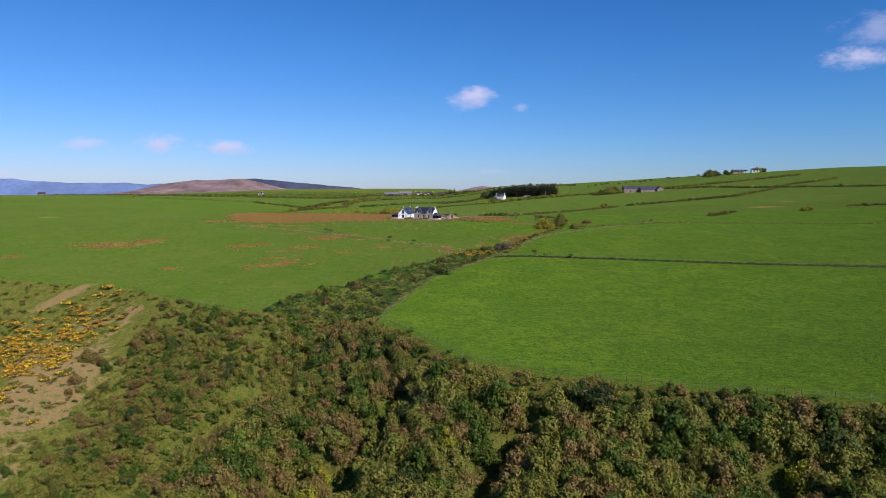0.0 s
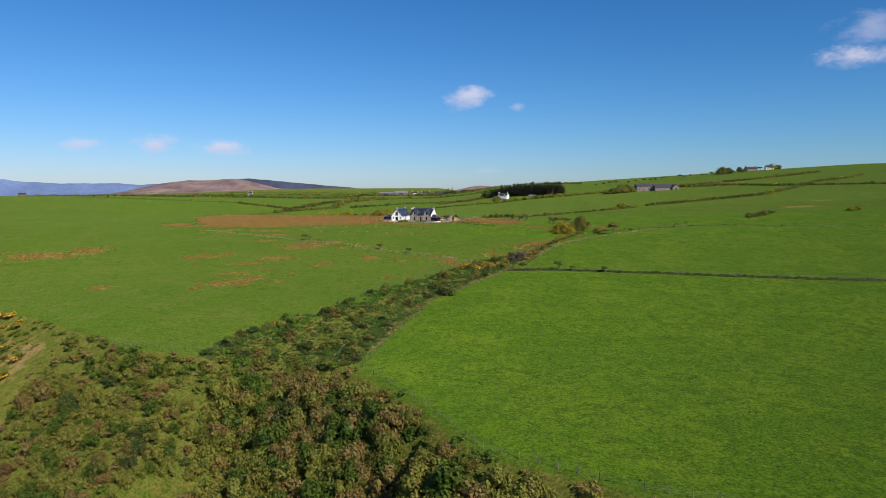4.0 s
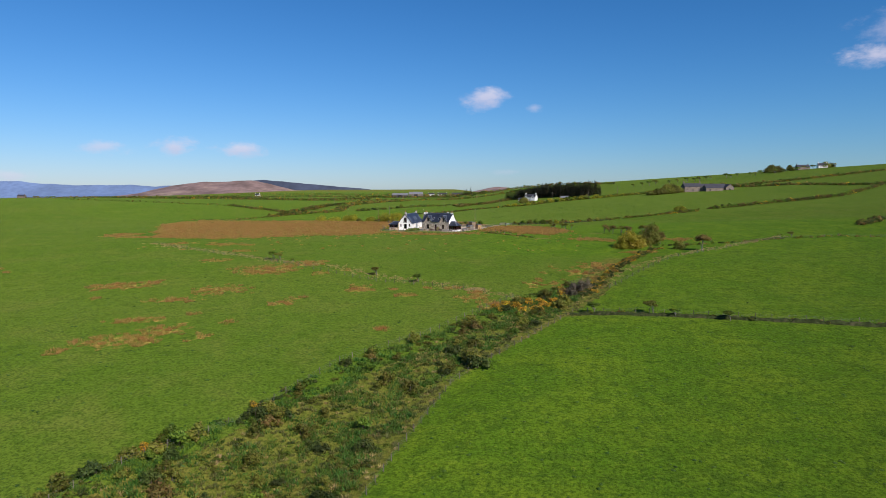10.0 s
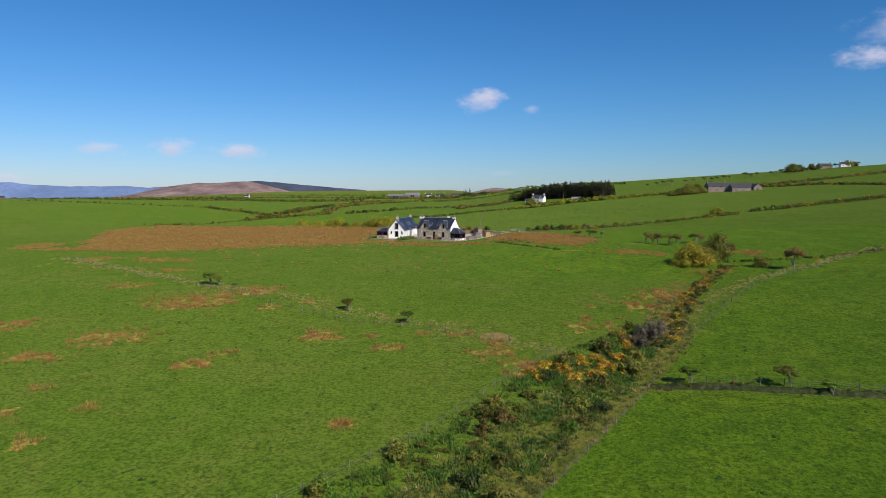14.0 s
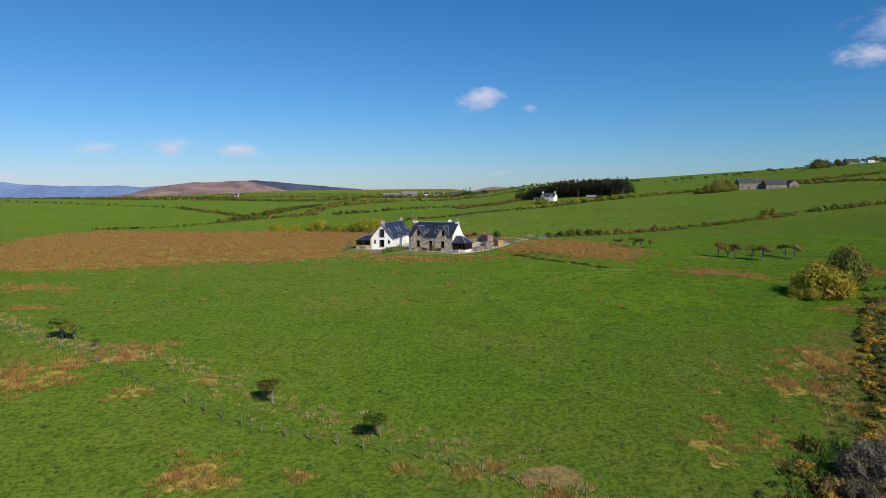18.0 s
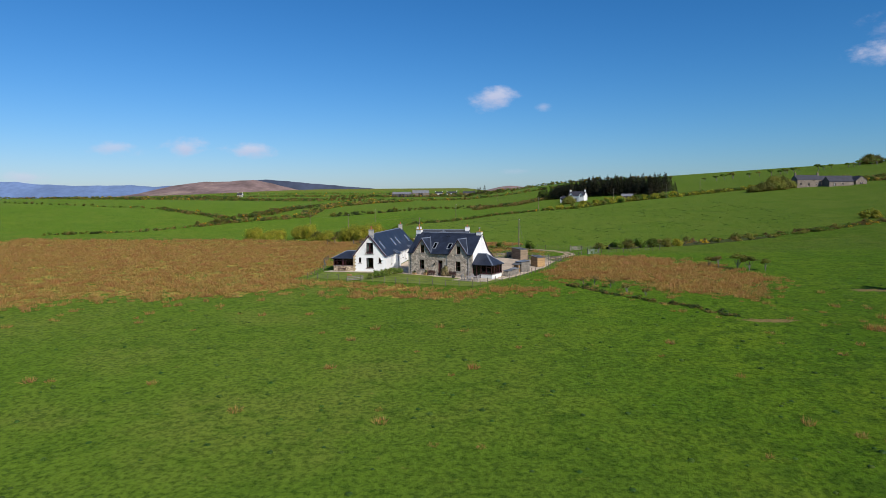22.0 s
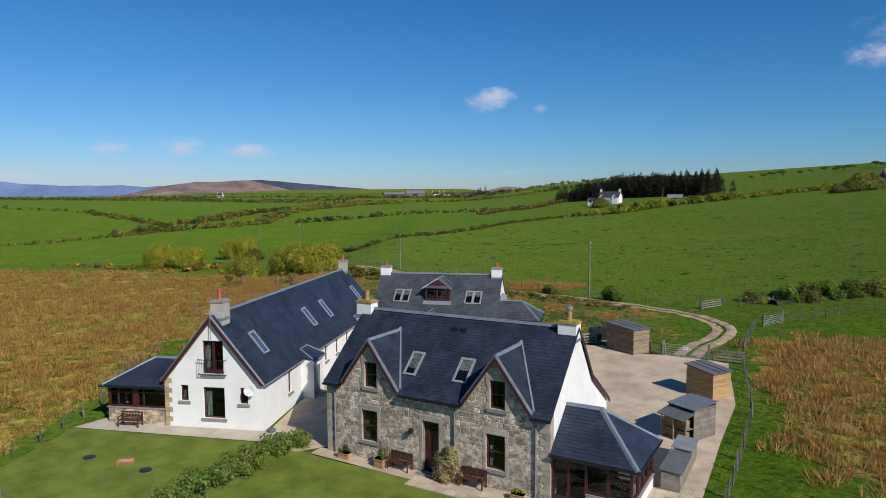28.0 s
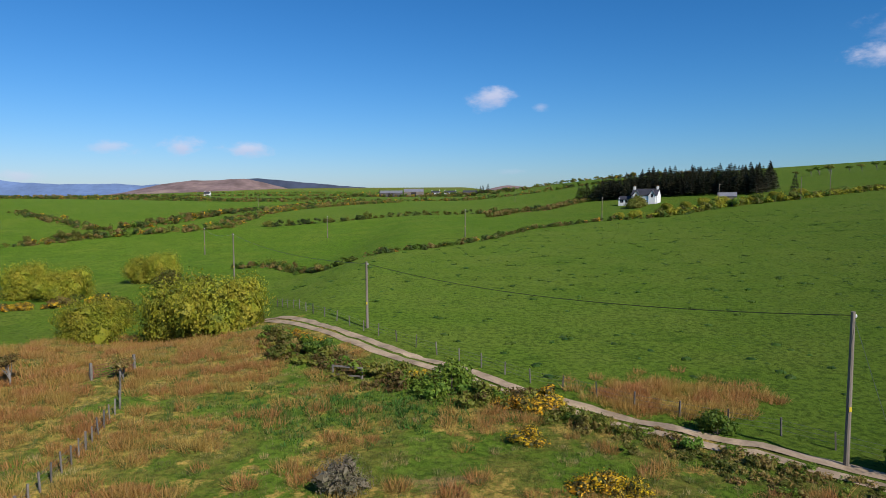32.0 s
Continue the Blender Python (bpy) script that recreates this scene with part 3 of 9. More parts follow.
def blobs(x, y, size, seed=0.0):
    """Smooth random swells from -1 to 1 made of crossed waves."""
    k = 2 * math.pi / size
    a = np.sin(k * (x * 0.8 + y * 0.6) + seed + 1.7 * np.sin(k * 0.43 * (x - y) + seed))
    b = np.sin(k * (x * -0.55 + y * 0.84) * 1.31 + 2.1 * seed + 1.3 * np.sin(k * 0.57 * x + 3 * seed))
    c = np.sin(k * (x * 0.97 - y * 0.23) * 1.73 + 0.7 * seed + 1.1 * np.sin(k * 0.71 * y))
    d = np.sin(k * (x * 0.31 + y * 0.95) * 2.9 + 4.1 * seed + 2.3 * np.sin(k * 0.9 * x + seed) + 1.9 * np.sin(k * 1.3 * y))
    e = np.sin(k * (x * 0.9 - y * 0.44) * 3.7 + 1.9 * seed + 2.1 * np.sin(k * 1.1 * (x + y)) + 1.6 * np.sin(k * 0.8 * y + 2 * seed))
    return (a + b + c + 0.8 * d + 0.8 * e) / 3.6

# centres and reach of the dry rush patches in the pasture
PATCHES = [(-171, 334, 17, 7), (-154, 341.6, 9, 7), (-204, 309.5, 5, 4), (-115, 274.6, 4, 2.5), (-150, 429, 7, 9), (-134, 418, 12, 3.5), (-110, 394.4, 5, 3), (-281, 470, 8, 9), (-98, 324.4, 9.5, 3.4), (-88.7, 326.4, 3, 2.5),
           (-98, 312.3, 1.8, 1.5), (-67.6, 318, 7.1, 4.6), (-75.6, 308, 8, 2.2), (-47, 304.8, 3.1, 3.6), (-44, 309.8, 2, 2), (-29.4, 318.8, 4.0, 3.6), (-17, 312.5, 3.3, 1.8), (-19.4, 282.6, 1.9, 1.6), (-75.8, 289.7, 6, 2.6), (-71.3, 274.6, 7.3, 4.4)]
PATCHES += [(-66.3, 281, 5.5, 3), (-64.7, 286, 2, 1.8), (-56, 277.6, 2.1, 1.7), (-57.4, 274.6, 1.4, 1.1), (-79.4, 273.4, 2.2, 1.2), (-81.4, 268, 1.6, 2), (-64.5, 294.6, 1.5, 1.4), (-54.2, 288, 1.7, 1.3), (-81.8, 354, 5.3, 2.6), (-61.7, 339.4, 9, 5.6),
            (-57, 343, 6, 5), (-51, 347.3, 5, 3), (-43.8, 336, 2.4, 1.8), (-48.8, 350, 3.6, 3), (-36, 339.7, 1.9, 2.2), (-20, 319, 1.2, 1), (-11, 319.5, 1.1, 1.2), (-78.4, 373.4, 4, 2), (-92, 391, 6, 4), (-83, 389.4, 3.2, 2.6)]
PATCHES += [(19.7, 328.4, 1.9, 2.0), (17.2, 324.8, 2, 1.7), (19.5, 325, 1.3, 1.4), (17.6, 321.7, 1.1, 1.6), (24.3, 325.5, 2.1, 1.6), (23.4, 322, 1.4, 1.4), (20.4, 323.4, 1, 1.1), (26, 342.6, 1.3, 1.8), (22.5, 336, 1.3, 1.2), (31.5, 343.4, 1.3, 1.4),
            (39, 346.3, 5, 5.2), (31.7, 337.6, 4.3, 3.6), (35.4, 336, 2.8, 3.6), (27.4, 330, 1.3, 0.9), (46, 346.5, 2.2, 4), (41.3, 348, 6, 3.4), (48, 405, 7, 4.5), (55, 399, 3.4, 3.4), (82.6, 403.5, 6, 5), (109, 407.8, 8, 3.5)]
PATCHES += [(1.5, 315.5, 2.4, 1.8), (0.3, 310.3, 4, 3), (-5, 320, 2.8, 2), (5, 303.3, 3.6, 3.8), (258, 531, 18, 8), (364, 614, 9, 10), (298, 572, 16, 4), (248, 790, 30, 8), (60, 371, 5, 3), (-15, 428, 16, 2.5), (0, 432, 8, 4)]


def rush_patches(x, y):
    """Where dry rushes and bents grow in the western pasture: broken bands along the slope."""
    band = np.zeros(np.shape(x))
    for cx, cy, rx, ry in PATCHES:
        band = np.maximum(band, np.exp(-(((x - cx) / rx) ** 2 + ((y - cy) / ry) ** 2)))
    return np.clip(band * 1.9 * (0.72 + 0.6 * blobs(x, y, 6.5, 2.0)) - 0.2, 0, 1)


def ragged(x, y, poly):
    """Distance inside an outline whose edge wanders."""
    return inside(x, y, poly) + 2.6 * blobs(x, y, 17, 0.6) + 1.6 * blobs(x, y, 6.3, 1.9)


def covers(x, y):
    lush = np.maximum(smooth(-1, 1, inside(x, y, FIELD_SOWN)), 0.8 * smooth(-1, 1, inside(x, y, FIELD_UPPER)))
    g, _ = line_distance(x, y, GULLY)
    wide = np.interp(y, [180, 205, 230, 262, 300, 330, 380, 450], [26, 18, 13, 11, 8, 4, 4, 3])
    rough = smooth(1.15, 0.8, g / wide)
    d, side = line_distance(x, y, BRINK)
    rough = np.maximum(rough, smooth(-2, 3, -d * side))
    rough = np.maximum(rough, 0.62 * smooth(1700, 2300, y))
    nf = inside(x, y, NORTH_FIELD)
    lush = np.maximum(lush, 0.4 * smooth(-2, 2, inside(x, y, VALE)))
    lush = np.maximum(lush, 0.3 * smooth(-2, 2, np.maximum(inside(x, y, VALE_FAR), inside(x, y, VALE_WEST))))
    lush = np.maximum(lush, smooth(-18, 22, x) * smooth(350, 372, y) * smooth(500, 488, y) * smooth(2, -3, inside(x, y, RUSH_EAST)))
    lush = lush - 0.85 * smooth(-1, 2, nf)
    lush = lush - 0.8 * smooth(0, 6, line_distance(x, y, [(135, 557), (160, 575), (249, 623), (342, 704), (508, 852)])[0]) * smooth(100, 130, x) * smooth(540, 580, y) * np.clip(1 - lush, 0, 1) * (nf < 0) * (0.75 + 0.35 * blobs(x, y, 260, 1.3))
    behind = smooth(-3, 3, inside(x, y, [(-60, 560), (-34, 552), (-20, 534), (4, 514), (14, 500), (12, 482), (4, 484), (-5, 489), (-23, 492), (-32, 492), (-44, 505), (-56, 530)]))
    lush = lush - 1.0 * behind
    rough = rough * (1 - np.clip(lush * 1.3, 0, 1))
    rough = np.maximum(rough, behind * (0.5 + 0.45 * blobs(x, y, 13, 4.0)))
    rush = np.maximum(smooth(-2, 3, ragged(x, y, RUSH_WEST)), 0.97 * smooth(-2, 3, ragged(x, y, RUSH_EAST)))
    rush = np.maximum(rush * (0.85 + 0.35 * blobs(x, y, 23, 1.0)), 0.7 * rush_patches(x, y))
    rush = np.maximum(rush, 0.8 * behind * smooth(-0.25, 0.5, blobs(x, y, 13, 5.2) + 0.5 * smooth(-24, -34, x)))
    rush = rush * (1 - np.maximum(np.clip(lush, 0, 1), smooth(0, 2, nf)))
    rush = np.maximum(rush, 0.9 * np.exp(-(((x - 0.7) / 4.6) ** 2 + ((y - 522.3) / 3.4) ** 2)))
    garden = smooth(-1.5, 0, inside(x, y, GARDEN))
    rush, rough = rush * (1 - garden), rough * (1 - garden)
    earth = 0.95 * np.exp(-(((x * 0.94 + y * 0.34 + 51.5) / 14) ** 2 + ((y * 0.94 - x * 0.34 - 281) / 3.6) ** 2)) + 0.95 * np.exp(-(((x - 1.6) / 3.2) ** 2 + ((y - 319) / 1.9) ** 2)) + 0.8 * np.exp(-(((x - 31) / 5) ** 2 + ((y - 410) / 1.6) ** 2)) + 0.75 * np.exp(-(((x - 57) / 5) ** 2 + ((y - 432) / 2) ** 2))
    west = smooth(-86, -112, x) * smooth(-2, 8, -d * side)
    earth = np.maximum(earth, west * np.exp(-(((x + 118) / 45) ** 2 + ((y - 190) / 60) ** 2)) * (0.75 + 0.6 * blobs(x, y, 43, 5.0)))
    earth = np.maximum(earth, 0.6 * np.exp(-(((x + 15) / 5) ** 2 + ((y - 509) / 2.6) ** 2)))
    return np.stack([lush, rough, rush, np.clip(earth, 0, 1)], -1)




def lie(x, y):
    """Height of the finished ground, level under the houses and the yard."""
    x, y = np.asarray(x, float), np.asarray(y, float)
    z = land(x, y) + 0.12 * blobs(x, y, 9.0, 3.0) * smooth(900, 500, y)
    flat = smooth(-2.5, 0.5, inside(x, y, GARDEN))
    return z * (1 - flat) + (np.interp(y, [455, 481], [-0.12, 0.5]) - 0.1) * flat


def make_ground():
    xs = axis([(-4600, 160), (-900, 60), (-300, 8), (-150, 2.2), (-60, 1.5), (60, 1.5), (150, 2.2), (320, 8), (900, 60), (4600, 160)])
    ys = axis([(-400, 40), (40, 6), (120, 2.0), (200, 1.5), (560, 1.5), (660, 3), (900, 8), (1500, 40), (4900, 160)])
    X, Y = np.meshgrid(xs, ys)
    Z = lie(X, Y)
    nx, ny = len(xs), len(ys)
    i = np.arange(nx * ny).reshape(ny, nx)
    faces = np.stack([i[:-1, :-1], i[:-1, 1:], i[1:, 1:], i[1:, :-1]], -1).reshape(-1, 4)
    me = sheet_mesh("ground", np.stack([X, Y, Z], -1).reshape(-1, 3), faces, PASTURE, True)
    att = me.attributes.new("cover", "FLOAT_COLOR", "POINT")
    att.data.foreach_set("color", covers(X, Y).astype(np.float32).ravel())
    return tagged(new("ground", me), "rolling green pasture with rushes, rough gully and bluff", "ground", kind="structure")


ground = make_ground()



# ---- house builders ----
def mapped(b, m):
    b.v = [tuple(m @ Vector(p)) for p in b.v]
    return b


def wall_panel(b, top, holes, thick, z0=0.0):
    """An upright wall from v = 0 to thick with openings; top: its upper outline as (u, z) from left to right."""
    cuts = sorted({u for u, _ in top} | {h[i] for h in holes for i in (0, 2)})
    tu, tz = [p[0] for p in top], [p[1] for p in top]
    for ua, ub in zip(cuts, cuts[1:]):
        if ub - ua < 1e-4:
            continue
        za, zb = float(np.interp(ua + 1e-6, tu, tz)), float(np.interp(ub - 1e-6, tu, tz))
        inner = sorted((h for h in holes if h[0] <= ua + 1e-4 and h[2] >= ub - 1e-4), key=lambda h: h[1])
        low = z0
        for h in inner:
            if h[1] > low:
                b.prism([(ua, low), (ub, low), (ub, h[1]), (ua, h[1])], 1, 0, thick)
            low = h[3]
        b.prism([(ua, low), (ub, low), (ub, zb), (ua, za)], 1, 0, thick)
    return b


def window(parent, m, u0, z0, u1, z1, style="sash", inset=0.14, curtain=True, sill=True, name="window"):
    """A framed window in an opening of the wall plane that m sets up: u along, v inwards, z up."""
    f = 0.09
    b = Build()
    b.box(u0, inset, z0, u0 + f, inset + 0.08, z1).box(u1 - f, inset, z0, u1, inset + 0.08, z1)
    b.box(u0 + f, inset, z0, u1 - f, inset + 0.08, z0 + f).box(u0 + f, inset, z1 - f, u1 - f, inset + 0.08, z1)
    um, zm = (u0 + u1) / 2, (z0 + z1) / 2
    if style == "sash":
        b.box(u0 + f, inset - 0.015, zm - 0.045, u1 - f, inset + 0.085, zm + 0.045)
    elif style == "french":
        b.box(um - 0.09, inset - 0.01, z0 + f, um + 0.09, inset + 0.09, z1 - f)
        b.box(u0 + f, inset, z0 + f, u1 - f, inset + 0.08, z0 + 0.3)
    elif style == "top":
        b.box(u0 + f, inset - 0.01, z1 - 0.45, u1 - f, inset + 0.09, z1 - 0.37)
    elif style == "pair":
        b.box(um - 0.07, inset - 0.01, z0 + f, um + 0.07, inset + 0.09, z1 - f)
        b.box(u0 + f, inset - 0.01, z1 - 0.42, u1 - f, inset + 0.09, z1 - 0.35)
    w = part(name, mapped(b, m), MAROON, parent, "maroon timber window frame")
    g = part("pane", mapped(Build().box(u0 + f * 0.6, inset + 0.03, z0 + f * 0.6, u1 - f * 0.6, inset + 0.045, z1 - f * 0.6), m), GLASS, w)
    g.visible_shadow = False
    if sill:
        part("sill", mapped(Build().box(u0 - 0.14, -0.09, z0 - 0.17, u1 + 0.14, inset + 0.02, z0 - 0.002), m), SILL, w, "grey stone sill")
    if curtain:
        b = Build()
        ww = (u1 - u0) * 0.24
        for a in ((u0 + f, u1 - f - ww) if curtain == 2 else (u0 + f,)):
            pts = [(a + ww * i / 8, inset + 0.2 + 0.035 * (i % 2)) for i in range(9)]
            pts += [(q[0], q[1] + 0.02) for q in reversed(pts)]
            b.prism(pts, 2, z0 + 0.05, z1 - 0.1)
        part("curtain", mapped(b, m), CURTAIN, w, "pale drawn-back curtain")
    return w


def slate_plane(b, o, across, up, width, length, rng, keep=None, w=0.3, gauge=0.21):
    """Courses of slates over a plane, each proud of the one below."""
    o, across, up = Vector(o), Vector(across).normalized(), Vector(up).normalized()
    nrm = across.cross(up)
    rows = int(length / gauge)
    for r in range(rows):
        t0 = r * gauge
        s = -rng.random() * w
        while s < width:
            ww = w * (0.88 + 0.24 * rng.random())
            s0, s1 = max(0, s + 0.004), min(width, s + ww - 0.004)
            s += ww
            if s1 - s0 < 0.05 or (keep and not keep((s0 + s1) / 2, t0 + gauge / 2)):
                continue
            lift = 0.012 + 0.008 * rng.random()
            slip = (rng.random() - 0.5) * 0.014
            p = o + across * s0 + up * (t0 + slip)
            q = o + across * s1 + up * (t0 + slip)
            top = up * (gauge + 0.02)
            n = len(b.v)
            b.v += [tuple(p), tuple(q), tuple(p + nrm * lift), tuple(q + nrm * lift), tuple(p + top + nrm * 0.003), tuple(q + top + nrm * 0.003)]
            b.f += [(n, n + 1, n + 3, n + 2), (n + 2, n + 3, n + 5, n + 4)]
    return b


def strip(b, p, q, wide=0.22, high=0.05):
    """A rounded lead or ridge strip from p to q."""
    p, q = Vector(p), Vector(q)
    way = (q - p).normalized()
    side = way.cross(Vector((0, 0, 1))).normalized() * wide / 2
    up = Vector((0, 0, 1)) - way * way.z
    up = up.normalized() * high
    n = len(b.v)
    drop = Vector((0, 0, -0.09))
    for e in (p, q):
        b.v += [tuple(e - side + drop), tuple(e - side * 0.4 + up), tuple(e + side * 0.4 + up), tuple(e + side + drop)]
    b.f += [(n, n + 1, n + 5, n + 4), (n + 1, n + 2, n + 6, n + 5), (n + 2, n + 3, n + 7, n + 6), (n + 3, n, n + 4, n + 7), (n, n + 3, n + 2, n + 1), (n + 4, n + 5, n + 6, n + 7)]
    return b


SKYGLASS = plain("roof_window_glass", (0.42, 0.5, 0.58), 0.05, 0.1, 1, 10, 0.0, metal=0.9, spec=0.8)
DARKMETAL = plain("grey_metal", (0.24, 0.25, 0.27), 0.5, 0.15, 3, 20, 0.05, 0.003, spec=0.5)


def skylight(parent, o, across, up, w, h, double=False, blind=0.6):
    """A roof window that lies on a slope; o: its lower corner on the slates."""
    a, u = Vector(across).normalized(), Vector(up).normalized()
    n = a.cross(u)
    m = Matrix.Translation(o) @ Matrix((a, u, n)).transposed().to_4x4()
    b = Build()
    f = 0.07
    b.box(-0.06, -0.06, 0.0, w + 0.06, f, 0.09).box(-0.06, h - f, 0, w + 0.06, h + 0.08, 0.1)
    b.box(-0.06, f, 0, f, h - f, 0.09).box(w - f, f, 0, w + 0.06, h - f, 0.09)
    if double:
        b.box(w / 2 - 0.12, f, 0, w / 2 + 0.12, h - f, 0.09)
    s = part("skylight", mapped(b, m), DARKMETAL, parent, "grey metal framed roof window")
    if blind:
        for a, c in ((f, w / 2 - 0.12), (w / 2 + 0.12, w - f)) if double else ((f, w - f),):
            part("blind", mapped(Build().box(a, h * blind, 0.034, c, h - f, 0.042), m), WHITE, s, "white half-lowered blind")
    part("backing", mapped(Build().box(f - 0.01, f - 0.01, 0.018, w - f + 0.01, h - f + 0.01, 0.024), m), ROOMDARK, s)
    part("pane", mapped(Build().box(f - 0.01, f - 0.01, 0.05, w - f + 0.01, h - f + 0.01, 0.06), m), GLASS if blind else SKYGLASS, s).visible_shadow = False
    return s


def chimney(parent, u, v, z0, z1, wu, wv, pots, cope, stack=HARL, pot_mat=CLAY, cowl=False):
    b = Build().box(u - wu / 2, v - wv / 2, z0, u + wu / 2, v + wv / 2, z1)
    c = part("chimney", b, stack, parent, "square chimney stack")
    part("cope", Build().box(u - wu / 2 - 0.06, v - wv / 2 - 0.06, z1, u + wu / 2 + 0.06, v + wv / 2 + 0.06, z1 + 0.09).box(u - wu / 2 + 0.02, v - wv / 2 + 0.02, z1 + 0.09, u + wu / 2 - 0.02, v + wv / 2 - 0.02, z1 + 0.16), cope, c)
    for du, h in pots:
        part("chimney_pot", Build().lathe(u + du, v, [(0.17, z1 + 0.15), (0.17, z1 + 0.24), (0.13, z1 + 0.26), (0.125, z1 + h - 0.1), (0.16, z1 + h - 0.09), (0.16, z1 + h), (0.1, z1 + h)]), pot_mat, c, smooth_shade=False)
        if cowl:
            part("cowl", Build().lathe(u + du, v, [(0.11, z1 + h), (0.11, z1 + h + 0.12), (0.19, z1 + h + 0.14), (0.19, z1 + h + 0.3), (0.05, z1 + h + 0.34)]), STEEL, c, "metal cowl")
    part("flashing", Build().box(u - wu / 2 - 0.03, v - wv / 2 - 0.05, z0 + 0.35, u + wu / 2 + 0.03, v + wv / 2 + 0.05, z0 + 0.52), LEAD, c)
    return c


def pipe_run(parent, pts, mat=PIPE, r=0.05, name="downpipe"):
    return part(name, Build().tube(pts, r, 8), mat, parent)


FRONT = Matrix.Identity(4)


def turned(u, v, deg):
    """A wall frame whose left end stands at (u, v) and that is turned by so many degrees."""
    return Matrix.Translation((u, v, 0)) @ Matrix.Rotation(radians(deg), 4, "Z")


def stone_house():
    rng = random.Random(3)
    W, RV, HE, HR = 14.3, 4.14, 4.37, 8.04
    k = (HR - HE) / RV
    h = thing("farmhouse", -19.65, 455.17, -0.1, math.degrees(-0.49), "two-storey grey rubble stone farmhouse with slate roof and twin gablets", "house")
    holes = [(2.57, 1.04, 3.69, 2.89), (6.76, 0.06, 7.83, 2.92), (10.7, 0.98, 11.82, 2.87), (2.79, 4.27, 3.69, 5.78), (10.93, 4.25, 11.82, 5.78)]
    top = [(0, HE), (1.32, HE), (3.24, 7.0), (5.14, HE), (9.45, HE), (11.35, 7.0), (13.2, HE), (W, HE)]
    part("front_wall", wall_panel(Build(), top, holes, 0.5, -0.5), MORTAR, h, "lime-pointed rubble wall")
    # side and back walls
    gable = [(0.0, HE), (RV, HR - 0.12), (6.75, 4.75), (10.05, 2.5)]
    b = Build().prism([(0.5, -0.5), (10.05, -0.5)] + [(v, z) for v, z in reversed(gable[1:])] + [(0.5, HE + 0.5 * k - 0.06)], 0, W - 0.5, W)
    part("east_gable", b, HARL, h, "white rendered gable")
    b = Build().prism([(0.5, -0.5), (10.05, -0.5)] + [(v, z) for v, z in reversed(gable[1:])] + [(0.5, HE + 0.5 * k - 0.06)], 0, 0, 0.5)
    part("west_gable", b, HARL, h, "white rendered gable")
    part("back_wall", Build().box(0.5, 9.6, -0.5, W - 0.5, 10.05, 2.5), HARL, h)
    part("inner_floor", Build().box(0.5, 0.5, -0.3, W - 0.5, 9.6, 0.02).box(0.5, 0.5, 3.3, W - 0.5, 4.0, 3.5).box(0.5, 3.4, 0.02, W - 0.5, 3.5, 3.3).box(0.5, 2.6, 3.5, W - 0.5, 2.7, 6.5), ROOM, h, "dim rooms behind the windows")
    # roof
    ev = -0.24
    ez = HE + k * ev + 0.04
    outline = [(-0.12, ev), (1.2, ev), (1.32, 0.0), (3.24, 3.1), (5.14, 0.0), (5.25, ev), (9.35, ev), (9.45, 0.0), (11.35, 3.1), (13.2, 0.0), (13.3, ev), (W + 0.1, ev), (W + 0.1, RV), (-0.12, RV)]
    b = Build().slab([(u, v, HE + k * v + 0.04) for u, v in outline], 0.09)
    b.slab([(W + 0.1, RV, HR + 0.04), (W + 0.1, 6.75, 4.85), (-0.12, 6.75, 4.85), (-0.12, RV, HR + 0.04)][::-1], 0.09) if False else b.slab([(-0.12, RV, HR + 0.04), (W + 0.1, RV, HR + 0.04), (W + 0.1, 6.75, 4.85), (-0.12, 6.75, 4.85)], -0.09)
    b.slab([(-0.12, 6.75, 4.85), (W + 0.1, 6.75, 4.85), (W + 0.1, 10.3, 2.52), (-0.12, 10.3, 2.52)], -0.09)
    roof = part("roof", b, SLATE, h, "dark blue-grey slate roof")
    hyp = math.hypot(1, k)
    up = Vector((0, 1, k))

    def clear(s, t):
        u, v = s - 0.12, ev + t / hyp
        for c in (3.24, 11.35):
            if abs(u - c) < 1.95 * (1 - (v - 0.0) / 3.1) and v < 3.1:
                return False
        return True
    b = slate_plane(Build(), (-0.12, ev, ez + 0.004), (1, 0, 0), up, W + 0.22, (RV - ev) * hyp - 0.05, rng, clear)
    k2 = (HR - 4.85) / (6.75 - RV)
    slate_plane(b, (W + 0.1, 6.75, 4.854), (-1, 0, 0), (0, -1, k2), W + 0.22, (6.75 - RV) * math.hypot(1, k2), rng)
    slate_plane(b, (W + 0.1, 10.3, 2.524), (-1, 0, 0), (0, -1, 2.33 / 3.55), W + 0.22, 4.2, rng)
    # gablets
    lead = Build()
